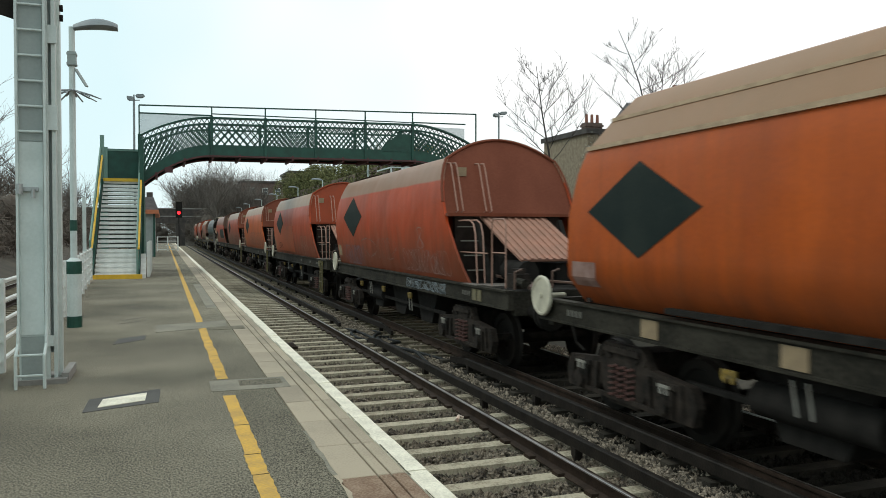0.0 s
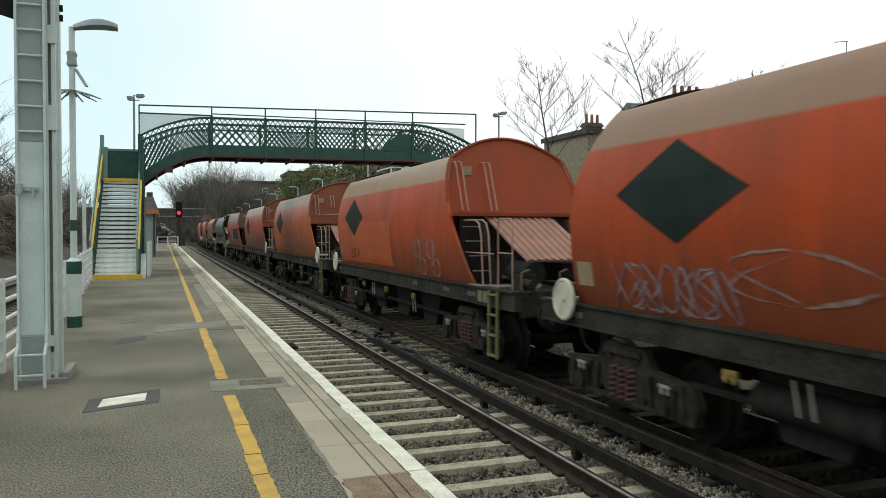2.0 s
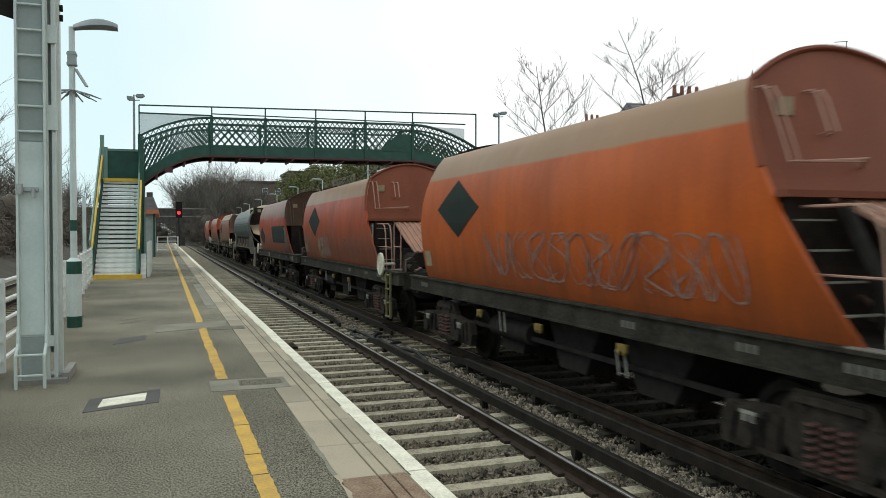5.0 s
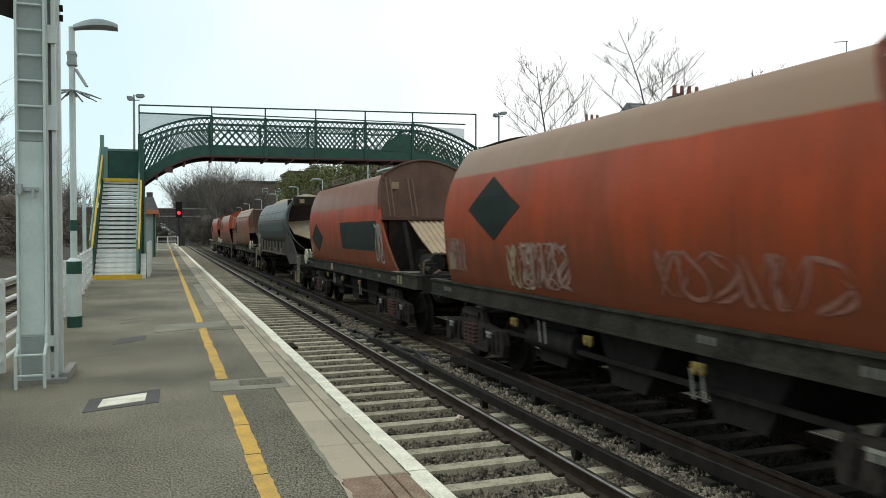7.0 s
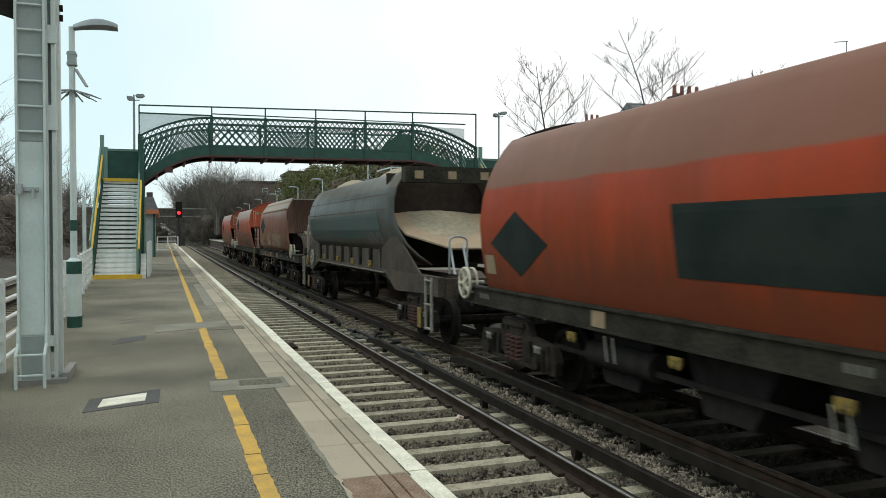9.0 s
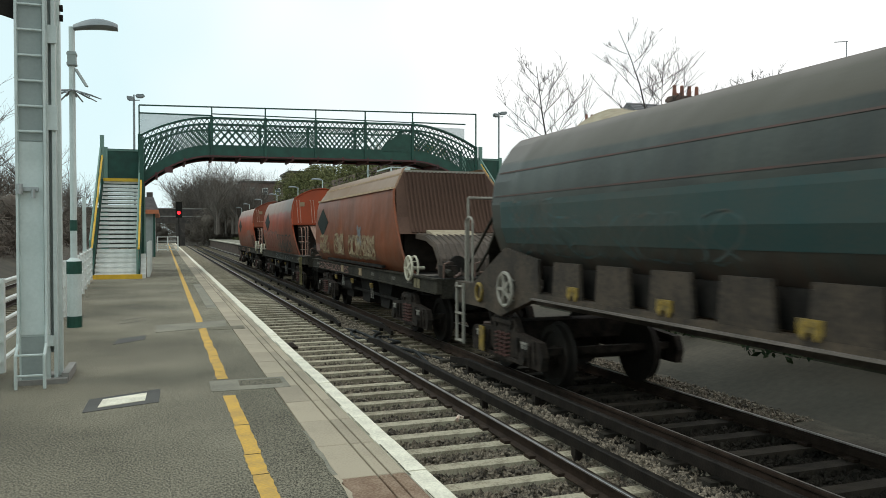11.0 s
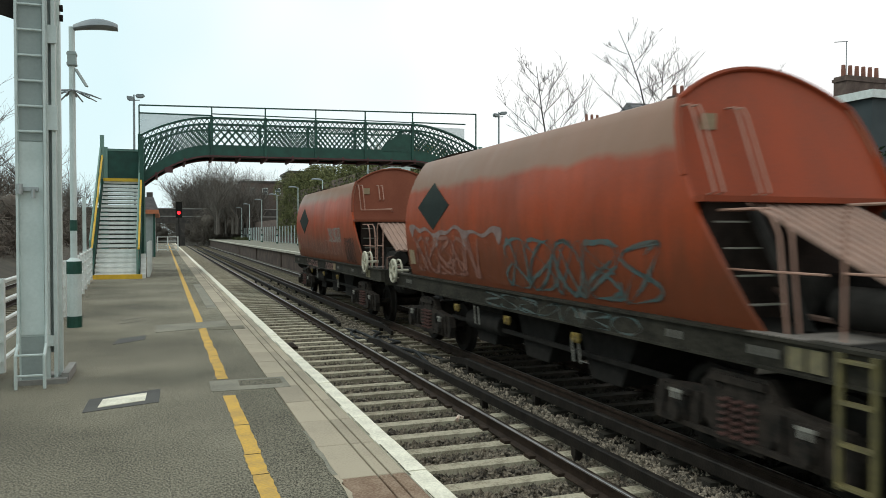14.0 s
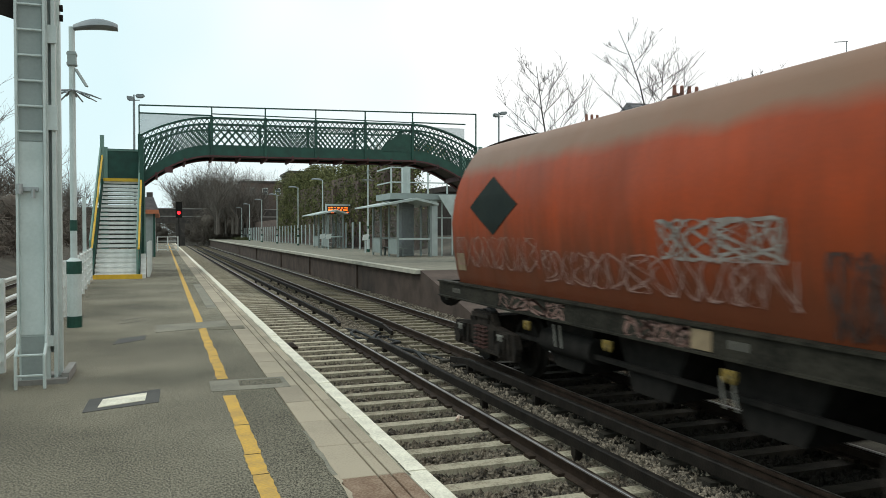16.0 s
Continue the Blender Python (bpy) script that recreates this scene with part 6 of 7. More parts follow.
    tube(bm, [(-1.1, 14.3, 1.4), (-1.1, 14.3, 2.9)], .025, 6)
    part("end_rail", bm, M["handrail_grey"], w, "grey end ladder and rails")
    bm = bmesh.new()
    ladder(bm, -1.32, -1.9, .35, 1.4, .36, 3)
    part("step_ladder", bm, M["handrail_grey"], w)
    bm = bmesh.new()
    for x in (-.5, -.2):
        tube(bm, [(x, -1.2, 1.4), (x, -.9, 2.0)], .025, 6)
    hoop(bm, -.35, -1.0, 1.4, 2.2, .4)
    part("near_rail", bm, M["galv"], w)
    # raked far end
    slope_plate(w, "far_slope", (12.1, 2.9), (14.0, 1.5), 1.2, 1.1, .8, 6, M["frame"], "")
    part("far_bulkhead", boxes((-.95, .95, 12.0, 12.08, 2.7, 3.45)), M["cavity"], w)
    load_heap(w, 15, .2, (1.8, 11.9))
    graffiti(w, BARREL, 1.6, 3.2, 1.75, 2.3, M["graf_purple"], 91, 3, .025, 2)
    graffiti(w, BARREL, 10.0, 11.6, 2.2, 2.75, M["graf_teal"], 92, 3, .03, 2)
    side_patch(w, BARREL, 1.6, 12.0, 2.12, 2.74, M["teal_stain"], .3, "teal_band")
    graffiti(w, BARREL, 6.0, 11.6, 1.95, 2.5, M["graf_teal"], 93, 8, .03, 2)
    # this wagon is shorter over its far half than the drawing above
    common = set(SHARED.values())
    for ob in w.children:
        if ob.location.y > 1:
            ob.location.y = 1 + (ob.location.y - 1) * .88
        elif ob.data not in common:
            for v in ob.data.vertices:
                if v.co.y > 1:
                    v.co.y = 1 + (v.co.y - 1) * .88
    return w

# where each wagon's body starts at 0 s
TRAIN = [(wagon_a, -.86), (wagon_b, 13.3), (wagon_c, 27.23), (wagon_d, 41.45), (wagon_e, 55.38), (wagon_f, 69.36),
         (wagon_g, 83.6), (wagon_h, 100.0), (wagon_i, 114.73), (wagon_j, 129.14)]
for fn, y0 in TRAIN:
    WAGONS.append((fn(), y0))

def run(t):
    """How far the train has come after t seconds."""
    return 6.98 * t + .055 * t * t


# ---- platform furniture ----
def gantry_column():
    g = thing("gantry_column", "pale grey steel box column with a caged ladder", "column", at=(-1.19, 8.4, 0))
    # local: x across, y away
    part("casing", boxes((-.17, .07, .25, .5, 0.0, 4.6)), M["pale"], g, "pale grey steel casing")
    part("front_panel", boxes((-.15, .06, .235, .25, .5, 2.42)), M["pale"], g)
    part("upper_panel", boxes((-.15, .06, .235, .25, 2.43, 4.6)), M["pale_dark"], g)
    part("lower_panel", boxes((-.15, .06, .235, .25, .05, .48)), M["pale_dark"], g)
    bm = boxes((.07, .105, .26, .32, 0, 4.6), (.135, .17, .3, .5, 0.05, 4.6), (.17, .2, .42, .52, 0.05, 4.6))
    part("side_channel", bm, M["pale"], g)
    part("gap_strip", boxes((.07, .134, .36, .48, .3, 4.6)), M["pale_dark"], g)
    bm = boxes((.06, .19, .27, .3, 2.55, 2.8), (.06, .19, .27, .3, 3.42, 3.6), (.06, .14, .22, .3, .38, .48))
    part("bracket", bm, M["pale"], g)
    bm = bmesh.new()
    for x in (-.165, .085):
        tube(bm, [(x, .0, 0.0), (x, .0, .32), (x, .14, .42), (x, .18, .6)], .016, 6)
        bar(bm, (x, .2, .5), (x, .2, 4.6), .022, .04)
    for k in range(2):
        tube(bm, [(-.165, .0, .13 + k * .2), (.085, .0, .13 + k * .2)], .012, 6)
    for k in range(9):
        z = 2.52 + .25 * k
        tube(bm, [(-.165, .2, z), (.085, .2, z)], .012, 6)
    part("ladder", bm, M["pale"], g, "pale grey access ladder")
    bm = bmesh.new()
    box(bm, -.15, .02, .2, .24, 1.93, 1.97)
    tube(bm, [(-.14, .17, 1.9), (-.14, .17, 2.0)], .03, 8)
    tube(bm, [(-.02, .17, 1.86), (-.02, .17, 1.95)], .02, 8)
    part("latch", bm, M["galv"], g, "galvanised padlock latch")
    part("plinth", boxes((-.22, .26, .2, .7, 0, .05), (.2, .27, .3, 1.0, 0, .09)), M["concrete"], g)
    bm = bmesh.new()
    box(bm, -.9, -.17, .3, .7, 3.86, 3.95)
    prism(bm, [(-.9, 3.85), (-.18, 3.85), (-.18, 3.64)], .3, .36)
    box(bm, -.9, .3, .5, .9, 4.6, 4.75)
    part("arm", bm, M["black"], g, "dark gantry arm")
    bm = bmesh.new()
    for k in range(2):
        tube(bm, [(.2, .45, 3.72 + .1 * k), (.23, .45, 3.72 + .1 * k)], .035, 8)
    part("bolts", bm, M["black"], g)
gantry_column()

def lamp_post(x, y, zb, h, label, arm=.6, door=True, band="green", spikes=False, side=1, group="platform lamp posts"):
    l = thing("lamp_post", label, "lamp post", group=group, at=(x, y, zb))
    part("base", made(tube, [(0, 0, 0), (0, 0, .18)], .115, 12), M[band], l)
    part("lower_shaft", made(tube, [(0, 0, .18), (0, 0, 1.02)], .11, 12), M["pale"], l)
    part("collar_band", made(tube, [(0, 0, .86), (0, 0, 1.06)], .114, 12), M[band], l, "green band")
    part("shoulder", made(tube, [(0, 0, 1.06), (0, 0, 1.12)], .12, 12, .05), M["pale"], l)
    part("shaft", made(tube, [(0, 0, 1.06), (0, 0, h)], .052, 10, .045), M["pale"], l)
    part("shaft_band", made(tube, [(0, 0, 1.55), (0, 0, 1.72)], .056, 10), M[band], l)
    def head(bm):
        n = 10
        rings = []
        for i in range(n + 1):
            u = i / n
            ww = (.05 + .1 * math.sin(min(1, u * 1.25) * math.pi * .62)) * (1 if u < .97 else .6)
            hh = .05 + .12 * math.sin(u * math.pi * .8 + .25)
            cx, cz = side * (.02 + arm * u), h - .02 + .06 * math.sin(u * 2.2)
            rings.append([bm.verts.new((cx, ww * math.cos(a), cz + (hh if math.sin(a) > 0 else .05) * math.sin(a) * .75)) for a in [k * math.tau / 10 for k in range(10)]])
        for a, b in zip(rings, rings[1:]):
            for k in range(10):
                bm.faces.new((a[k], a[(k + 1) % 10], b[(k + 1) % 10], b[k]))
        bm.faces.new(rings[0][::-1])
        bm.faces.new(rings[-1])
    part("lantern", made(head), M["lamp_grey"], l, "grey street lantern", True)
    if spikes:
        bm = bmesh.new()
        for k in range(26):
            a = k * math.tau / 26
            r = .38 + .08 * math.sin(k * 7)
            bar(bm, (.045 * math.cos(a), .045 * math.sin(a), h - 1.0), (r * math.cos(a), r * math.sin(a), h - 1.0 - .1 - .05 * math.sin(k * 3)), .02, .012)
        part("spike_collar", bm, M["lamp_grey"], l, "anti-climb spike collar")
        bm = boxes((-.062, .062, -.08, .08, h - .62, h - .4), (-.072, .072, -.085, .085, h - .61, h - .58), (-.072, .072, -.085, .085, h - .45, h - .42))
        bar(bm, (.05, 0, h - .66), (.22, -.1, h - .95), .07, .02)
        part("bracket", bm, M["pale_dark"], l)
    return l
lamp_post(-1.36, 13.7, 0, 4.8, "pale grey lamp post with green bands and a spiked collar", .66, spikes=True)

def fence(pts, z, h, label, gap=1.9, rails=4):
    f = thing("railing", label, "fence", group="platform railings")
    for seg, (a, b) in enumerate(zip(pts, pts[1:])):
        a, b = Vector((*a, z)), Vector((*b, z))
        n = max(1, round((b - a).length / gap))
        for k in range(0 if seg == 0 else 1, n + 1):
            p = a + (b - a) * k / n
            part("post", boxes((p.x - .05, p.x + .05, p.y - .05, p.y + .05, z, z + h)), M["white"], f)
        for k in range(rails):
            zz = z + .12 + (h - .16) * k / (rails - 1)
            part("rail", made(tube, [a + Vector((0, 0, zz - z)), b + Vector((0, 0, zz - z))], .025, 6), M["white"], f)
fence([(-1.68, 3.8), (-1.68, 9.5), (-1.68, 11.4), (-1.72, 17.4), (-2.0, 22.8), (-2.2, 27)], 0, 1.02, "white tubular railing running to the footbridge stairs", 2.1, 5)
fence([(-.5, 28.4), (-.5, 33.5)], 0, 1.2, "white railing beside the stairs", 1.2, 5)
fence([(-.5, 68), (1.1, 68.3)], 0, 1.2, "white railing across the platform end", .8, 4)
post = part("post", boxes((-2.32, -2.22, 25.8, 25.9, 0, 2.6)), M["pale"])
post.name = "white_post"
tagged(post, "white-painted post standing beside the stairs", "post")

def station_hut():
    h = thing("station_building", "small station building with a red-brown fascia and slate roof", "building")
    part("wall", boxes((-1.2, -.6, 52, 66, 0, 2.7)), M["pale_dark"], h)
    part("fascia", boxes((-1.3, -.3, 51.6, 66.4, 2.7, 2.95)), M["orange"], h, "red-brown canopy fascia")
    part("roof", made(prism, [(-1.35, 2.95), (-.3, 2.95), (-.6, 3.75), (-1.2, 3.75)], 51.8, 66), M["slate"], h)
    part("chimney", boxes((-1.1, -.7, 57, 57.8, 3.7, 4.3)), M["bridge_dark"], h)
    part("dark_post", boxes((-.62, -.5, 51.9, 52.05, 0, 2.7)), M["green"], h)
    part("window", boxes((-.61, -.58, 54, 55.4, .9, 2.1)), M["glass"], h)
station_hut()

# ---- far end: road bridge and signal ----
rb = thing("road_bridge", "dark sooty road bridge across the cutting", "bridge")
part("abutment", boxes((-16, -4.6, 160, 168, -1.2, 3.4)), M["bridge_dark"], rb)
part("pier", boxes((2.3, 3.9, 160, 168, -1.2, 3.39)), M["bridge_dark"], rb)
part("abutment", boxes((8.6, 26, 160, 168, -1.2, 3.4)), M["bridge_dark"], rb)
part("deck", boxes((-16, 26, 160.2, 167.5, 3.4, 4.3)), M["bridge_dark"], rb)
part("parapet", boxes((-16, 26, 159.9, 160.2, 3.3, 6.1)), M["bridge_dark"], rb)
part("coping", boxes((-16, 26, 159.8, 160.3, 6.1, 6.3), (-16, 26, 159.8, 159.9, 4.6, 4.8)), M["concrete"], rb)
sg = thing("signal", "colour-light signal showing red", "railway signal", at=(1.75, 100, 0))
part("mast", made(tube, [(0, .3, -1), (0, .3, 3.6)], .06, 8), M["black"], sg)
part("head", boxes((-.38, .38, 0, .3, 3.35, 5.3)), M["black"], sg, "black signal head")
part("hood", boxes((-.35, .35, -.25, 0, 4.15, 4.25)), M["black"], sg)
part("red_lens", made(tube, [(0, -.02, 3.94), (0, .02, 3.94)], .2, 16), M["signal_red"], sg, "glowing red lens")

# ---- far platform ----
FZ = .24
fp = thing("far_platform", "far platform with pale coping and dark brick face", "platform", kind="structure")
part("surface", boxes((8.35, 14.6, 25, 152, FZ - .15, FZ)), M["asphalt_patch"], fp)
part("coping", boxes((8.02, 8.36, 25, 152, FZ - .13, FZ + .012)), M["coping_far"], fp, "pale coping edge")
part("face_wall", boxes((8.2, 14.5, 25, 152, BED - .1, FZ - .151)), M["brick_soot"], fp, "dark sooty brick face")
part("ramp", made(prism, [(25, FZ), (25, BED - .1), (19.5, BED - .1), (19.5, BED + .1)], 8.2, 12.5, "x"), M["brick_soot"], fp)
def pilasters():
    bm = bmesh.new()
    for y in (34, 46, 58, 74, 92):
        box(bm, 8.12, 8.21, y, y + .5, BED, FZ - .16)
    part("pier", bm, M["brick_soot"], fp)
pilasters()
for x, y, h in ((12.8, 50.2, 5.85), (12.6, 64.8, 5.7), (12.6, 77.5, 5.75), (12.5, 92, 5.7), (12.5, 107, 5.7), (12.4, 122, 5.6), (12.9, 140, 5.6)):
    lamp_post(x, y, FZ, h, "pale lamp post on the far platform", .9, side=-1, group="far platform lamp posts", spikes=y < 60)

def platform_shelter(y0, y1, x0, x1, z, h, label):
    s = thing("platform_shelter", label, "shelter")
    for x in (x0, x1):
        for k in range(4):
            y = y0 + (y1 - y0) * k / 3
            part("post", boxes((x - .05, x + .05, y - .05, y + .05, z, z + h)), M["pale_dark"], s)
    for k in range(3):
        ya, yb = y0 + (y1 - y0) * k / 3 + .06, y0 + (y1 - y0) * (k + 1) / 3 - .06
        part("pane", boxes((x1 - .02, x1 + .02, ya, yb, z + .15, z + h - .2)), M["shelter_glass"], s)
        if k != 1:
            part("pane", boxes((x0 - .02, x0 + .02, ya, yb, z + 1.0, z + h - .2)), M["shelter_glass"], s)
            part("lower_panel", boxes((x0 - .03, x0 + .03, ya, yb, z + .15, z + .95)), M["pale_dark"], s)
    for y in (y0, y1):
        part("end_pane", boxes((x0 + .06, x1 - .06, y - .02, y + .02, z + .15, z + h - .2)), M["shelter_glass"], s)
        part("end_rail", boxes((x0 + .06, x1 - .06, y - .04, y + .04, z + .9, z + 1.0)), M["pale"], s)
    part("roof", made(prism, [(x0 - 1.0, z + h - .12), (x0 + .4, z + h + .12), ((x0 + x1) / 2, z + h + .22), (x1 + .3, z + h - .05), (x1 + .3, z + h + .08), ((x0 + x1) / 2, z + h + .34), (x0 - 1.0, z + h - .04)], y0 - .4, y1 + .4), M["pale"], s, "pale curved roof")
    part("bench", boxes((x0 + .3, x0 + .7, y0 + .5, y1 - .5, z + .42, z + .47), (x0 + .45, x0 + .55, y0 + .7, y0 + .8, z, z + .42), (x0 + .45, x0 + .55, y1 - .8, y1 - .7, z, z + .42)), M["pale_dark"], s)
platform_shelter(38.5, 43.5, 11.4, 13.2, FZ, 2.75, "pale steel and glass waiting shelter beside the footbridge")
platform_shelter(61.5, 67.5, 12.4, 13.6, FZ, 2.8, "curved-roof glazed waiting shelter on the far platform")

def lift_tower():
    s = thing("equipment_platform", "pale steel raised platform with railings over the shelter", "platform structure")
    part("deck", boxes((11.3, 15.6, 39.5, 42.5, 3.3, 3.62)), M["pale_dark"], s)
    bm = bmesh.new()
    for x in (11.35, 12.3, 13.4, 14.5, 15.55):
        bar(bm, (x, 39.55, 3.6), (x, 39.55, 5.0), .07)
    for z in (4.2, 4.98):
        bar(bm, (11.3, 39.55, z), (15.6, 39.55, z), .06)
        bar(bm, (11.35, 39.55, z), (11.35, 42.4, z), .06)
    part("railing", bm, M["pale"], s)
    part("cabinet", boxes((12.15, 12.55, 40.0, 40.35, 3.62, 5.1)), M["pale"], s, "tall white cabinet")
    part("column", boxes((12.3, 13.0, 40.8, 41.5, .24, 3.3)), M["lamp_grey"], s)
    part("column", boxes((13.6, 14.0, 39.7, 40.1, .24, 3.3)), M["pale"], s)
    for x in (14.3, 14.9, 15.5):
        part("slender_post", boxes((x - .035, x + .035, 39.8, 39.87, .24, 3.3)), M["pale"], s)
    part("cross_rail", boxes((13.9, 15.5, 39.88, 39.92, 1.2, 1.27), (13.9, 15.5, 39.88, 39.92, 2.3, 2.37)), M["pale"], s)
    part("sloping_panel", made(prism, [(13.9, 3.55), (15.2, 3.55), (15.0, 1.9)], 39.3, 39.36), M["pale"], s)
lift_tower()

db = thing("departure_board", "hanging departure display with orange lit text bars", "display board", at=(12.7, 63.5, 0))
part("housing", boxes((0, 1.9, 0, .3, 3.05, 3.75)), M["bridge_dark"], db)
part("housing_top", boxes((-.05, 1.95, -.02, .32, 3.751, 3.87)), M["pale"], db)
part("post", boxes((-.1, .12, .02, .2, FZ, 3.9)), M["pale"], db)
def led_rows(bm):
    rng = random.Random(2)
    for r in range(3):
        x = .12
        while x < 1.75:
            ww = rng.uniform(.06, .2)
            box(bm, x, min(1.8, x + ww), -.012, -.002, 3.16 + r * .19 + rng.uniform(-.02, .02), 3.24 + r * .19 + rng.uniform(-.02, .03))
            x += ww + rng.choice((.03, .04, .14))
part("display", made(led_rows), M["led"], db, "glowing orange display bars")

def palisade():
    f = thing("palisade_fence", "pale vertical-board fence behind the far platform", "fence")
    y = 55.0
    while y < 150:
        part("board", shared("pale_board", lambda: boxes((-.05, .05, -.1, .1, 0, 2.1)), M["pale"]), None, f, loc=(14.0, y, FZ))
        y += 2.4
    part("rail", boxes((14.05, 14.1, 55, 150, FZ + .9, FZ + .96)), M["bridge_dark"], f)
palisade()
for x, y in ((11.8, 58.5), (11.9, 61.5), (12.1, 48.2)):
    b = thing("platform_sign", "small tilted white information sign on a post", "sign", group="platform signs", at=(x, y, FZ))
    part("post", boxes((-.03, .03, 0, .06, 0, .9)), M["pale"], b)
    part("board", made(prism, [(-.2, .78), (.2, .84), (.26, 1.2), (-.14, 1.14)], -.02, .02), M["white"], b)

# ---- leaves, hedges, trees ----
def leaf_cloud(name, blobs, count, size, material, label, seed, category="hedge", spread=(.72, 1.04), slim=.5):
    """Many small folded leaves over and inside lumpy volumes."""
    rng = np.random.RandomState(seed)
    v, f = [], []
    vol = np.array([b[3] * b[4] * b[5] for b in blobs]) ** .67
    pick = rng.choice(len(blobs), count, p=vol / vol.sum())
    for k in range(count):
        cx, cy, cz, rx, ry, rz = blobs[pick[k]]
        d = rng.normal(size=3)
        d /= np.linalg.norm(d)
        lump = 1 + .22 * noise.noise((cx + d[0] * 2.3, cy + d[1] * 2.3, cz + d[2] * 2.3 + seed))
        r = rng.uniform(*spread) * lump
        p = np.array((cx + d[0] * rx * r, cy + d[1] * ry * r, cz + d[2] * rz * r))
        a = rng.normal(size=3)
        a /= np.linalg.norm(a)
        b = np.cross(a, d + rng.normal(size=3) * .5)
        b /= np.linalg.norm(b) + 1e-6
        s = size * rng.uniform(.6, 1.3)
        i = len(v)
        v.extend(map(tuple, (p - a * s, p + b * s * slim, p + a * s, p - b * s * slim)))
        f.append((i, i + 1, i + 2, i + 3))
    return soup(name, v, f, material, label, category)

def core(name, blobs, material, label, category="hedge", fill=.78):
    bm = bmesh.new()
    for cx, cy, cz, rx, ry, rz in blobs:
        res = bmesh.ops.create_icosphere(bm, subdivisions=2, radius=1.0)
        for vv in res["verts"]:
            k = fill * (1 + .2 * noise.noise(vv.co * 2 + Vector((cx, cy, cz))))
            vv.co = Vector((cx + vv.co.x * rx * k, cy + vv.co.y * ry * k, cz + vv.co.z * rz * k))
    ob = part(name, bm, material)
    return tagged(ob, label, category, kind="stuff")

rng = random.Random(4)
bank = part("embankment", made(prism, [(8.6, BED - .05), (9.6, -.7), (11.4, .35), (14.8, .9), (18, 1.3), (18, -2), (8.6, -2)], -14, 19.4), M["leaf_litter"])
tagged(bank, "scrubby earth bank beside the goods line", "bank", kind="structure")
scrub = [(10.9 + rng.uniform(-1.2, 2.6), -6 + .4 * k, .1 + rng.uniform(-.3, .7), 1.0, .9, .7) for k in range(60)]
leaf_cloud("bank_ivy", scrub, 34000, .075, M["leaf"], "dark ivy and brambles covering the bank", 17, "brambles")
hedge = [(14.6, 17.2, 1.2, .9, .8, 1.3), (15.2, 16.8, 1.4, 1.0, .9, 1.5)] + [(15.6 + rng.uniform(-.5, .8), 2 + 1.1 * k + rng.uniform(-.4, .4), 1.3 + rng.uniform(-.3, .5), 1.4, 1.3, 2.0 + rng.uniform(-.3, .3)) for k in range(14)]
leaf_cloud("evergreen_hedge", hedge, 42000, .07, M["leaf"], "dark evergreen hedge on the bank", 7)
# dark core paints the shade between the hedge leaves
core("hedge_core", hedge, M["leaf_litter"], "evergreen hedge core coloured dark for the shade inside")
bush = [(13.0, 18.2, 1.7, .45, .5, .8), (13.5, 17.9, 2.5, .4, .5, .6), (14.1, 18.0, 2.3, .5, .6, .9), (14.2, 18.1, 3.1, .3, .4, .4), (15.4, 18.2, 4.1, .5, .5, .5), (16.3, 18.0, 3.4, .55, .6, .6), (15.9, 17.8, 2.8, .5, .5, .5), (15.0, 18.2, 3.0, .4, .5, .6)]
leaf_cloud("yellow_bush", bush, 3000, .05, M["leaf_yellow"], "thin yellow-leaved bush beside the hedge", 9, "bush", (.2, 1.2))
def bush_stems(bm):
    rg_ = random.Random(19)
    for cx, cy, cz, rx, ry, rz in bush:
        for k in range(7):
            foot = Vector((cx * .6 + 5.9 + rg_.uniform(-.3, .3), cy, .6))
            tip = Vector((cx + rg_.uniform(-1.2, 1.2) * rx, cy + rg_.uniform(-1, 1) * ry, cz + rg_.uniform(-.2, 1.3) * rz))
            mid = foot.lerp(tip, .5) + Vector((rg_.uniform(-.2, .2), 0, .3))
            tube(bm, [foot, mid, tip], .014, 4, .004)
tagged(part("bush_stems", made(bush_stems), M["bark"]), "thin bare stems of the yellow bush", "bush", kind="stuff")
M["seed_head"] = mat("pale_seed_heads", (0.5, 0.48, 0.4), (0.3, 0.28, 0.22), 0.9, 0, 2, 9, 0)
pale_bush = [(18.0 + .35 * k + rng.uniform(-.3, .3), 30 + rng.uniform(-.5, .5), 3.4 + rng.uniform(-.9, 1.6), .7, .6, .9) for k in range(10)]
leaf_cloud("pale_bush", pale_bush, 2600, .045, M["seed_head"], "climber with pale seed heads over bare twigs", 23, "bush", (.2, 1.25))
leaf_cloud("pale_bush_twigs", pale_bush, 2400, .3, M["bark_far"], "grey-brown tangled twigs of the climber", 24, "bush", (.2, 1.2), .03)
low = [(14.5 + rng.uniform(-.5, .8), 19 + 1.3 * k, .3 + rng.uniform(-.2, .5), 1.2, 1.2, 1.2) for k in range(9)]
leaf_cloud("bramble_bank", low, 6000, .1, M["leaf_olive"], "olive brambles on the bank", 10)
core("bramble_core", low, M["leaf_olive"], "shaded inside of the brambles")

ivy = [(15.6 + rng.uniform(-.2, .3), 49 + 2.1 * k, 2.6 + (k % 2) * 2.0 + rng.uniform(-.4, .5), 1.0, 1.7, 2.4 + rng.uniform(-.4, .5)) for k in range(26)]
ivy += [(16.8 + rng.uniform(-.6, .6), 50 + 2.6 * k, 6.3 + rng.uniform(-.6, .5), 1.4, 1.8, 1.1) for k in range(20)]
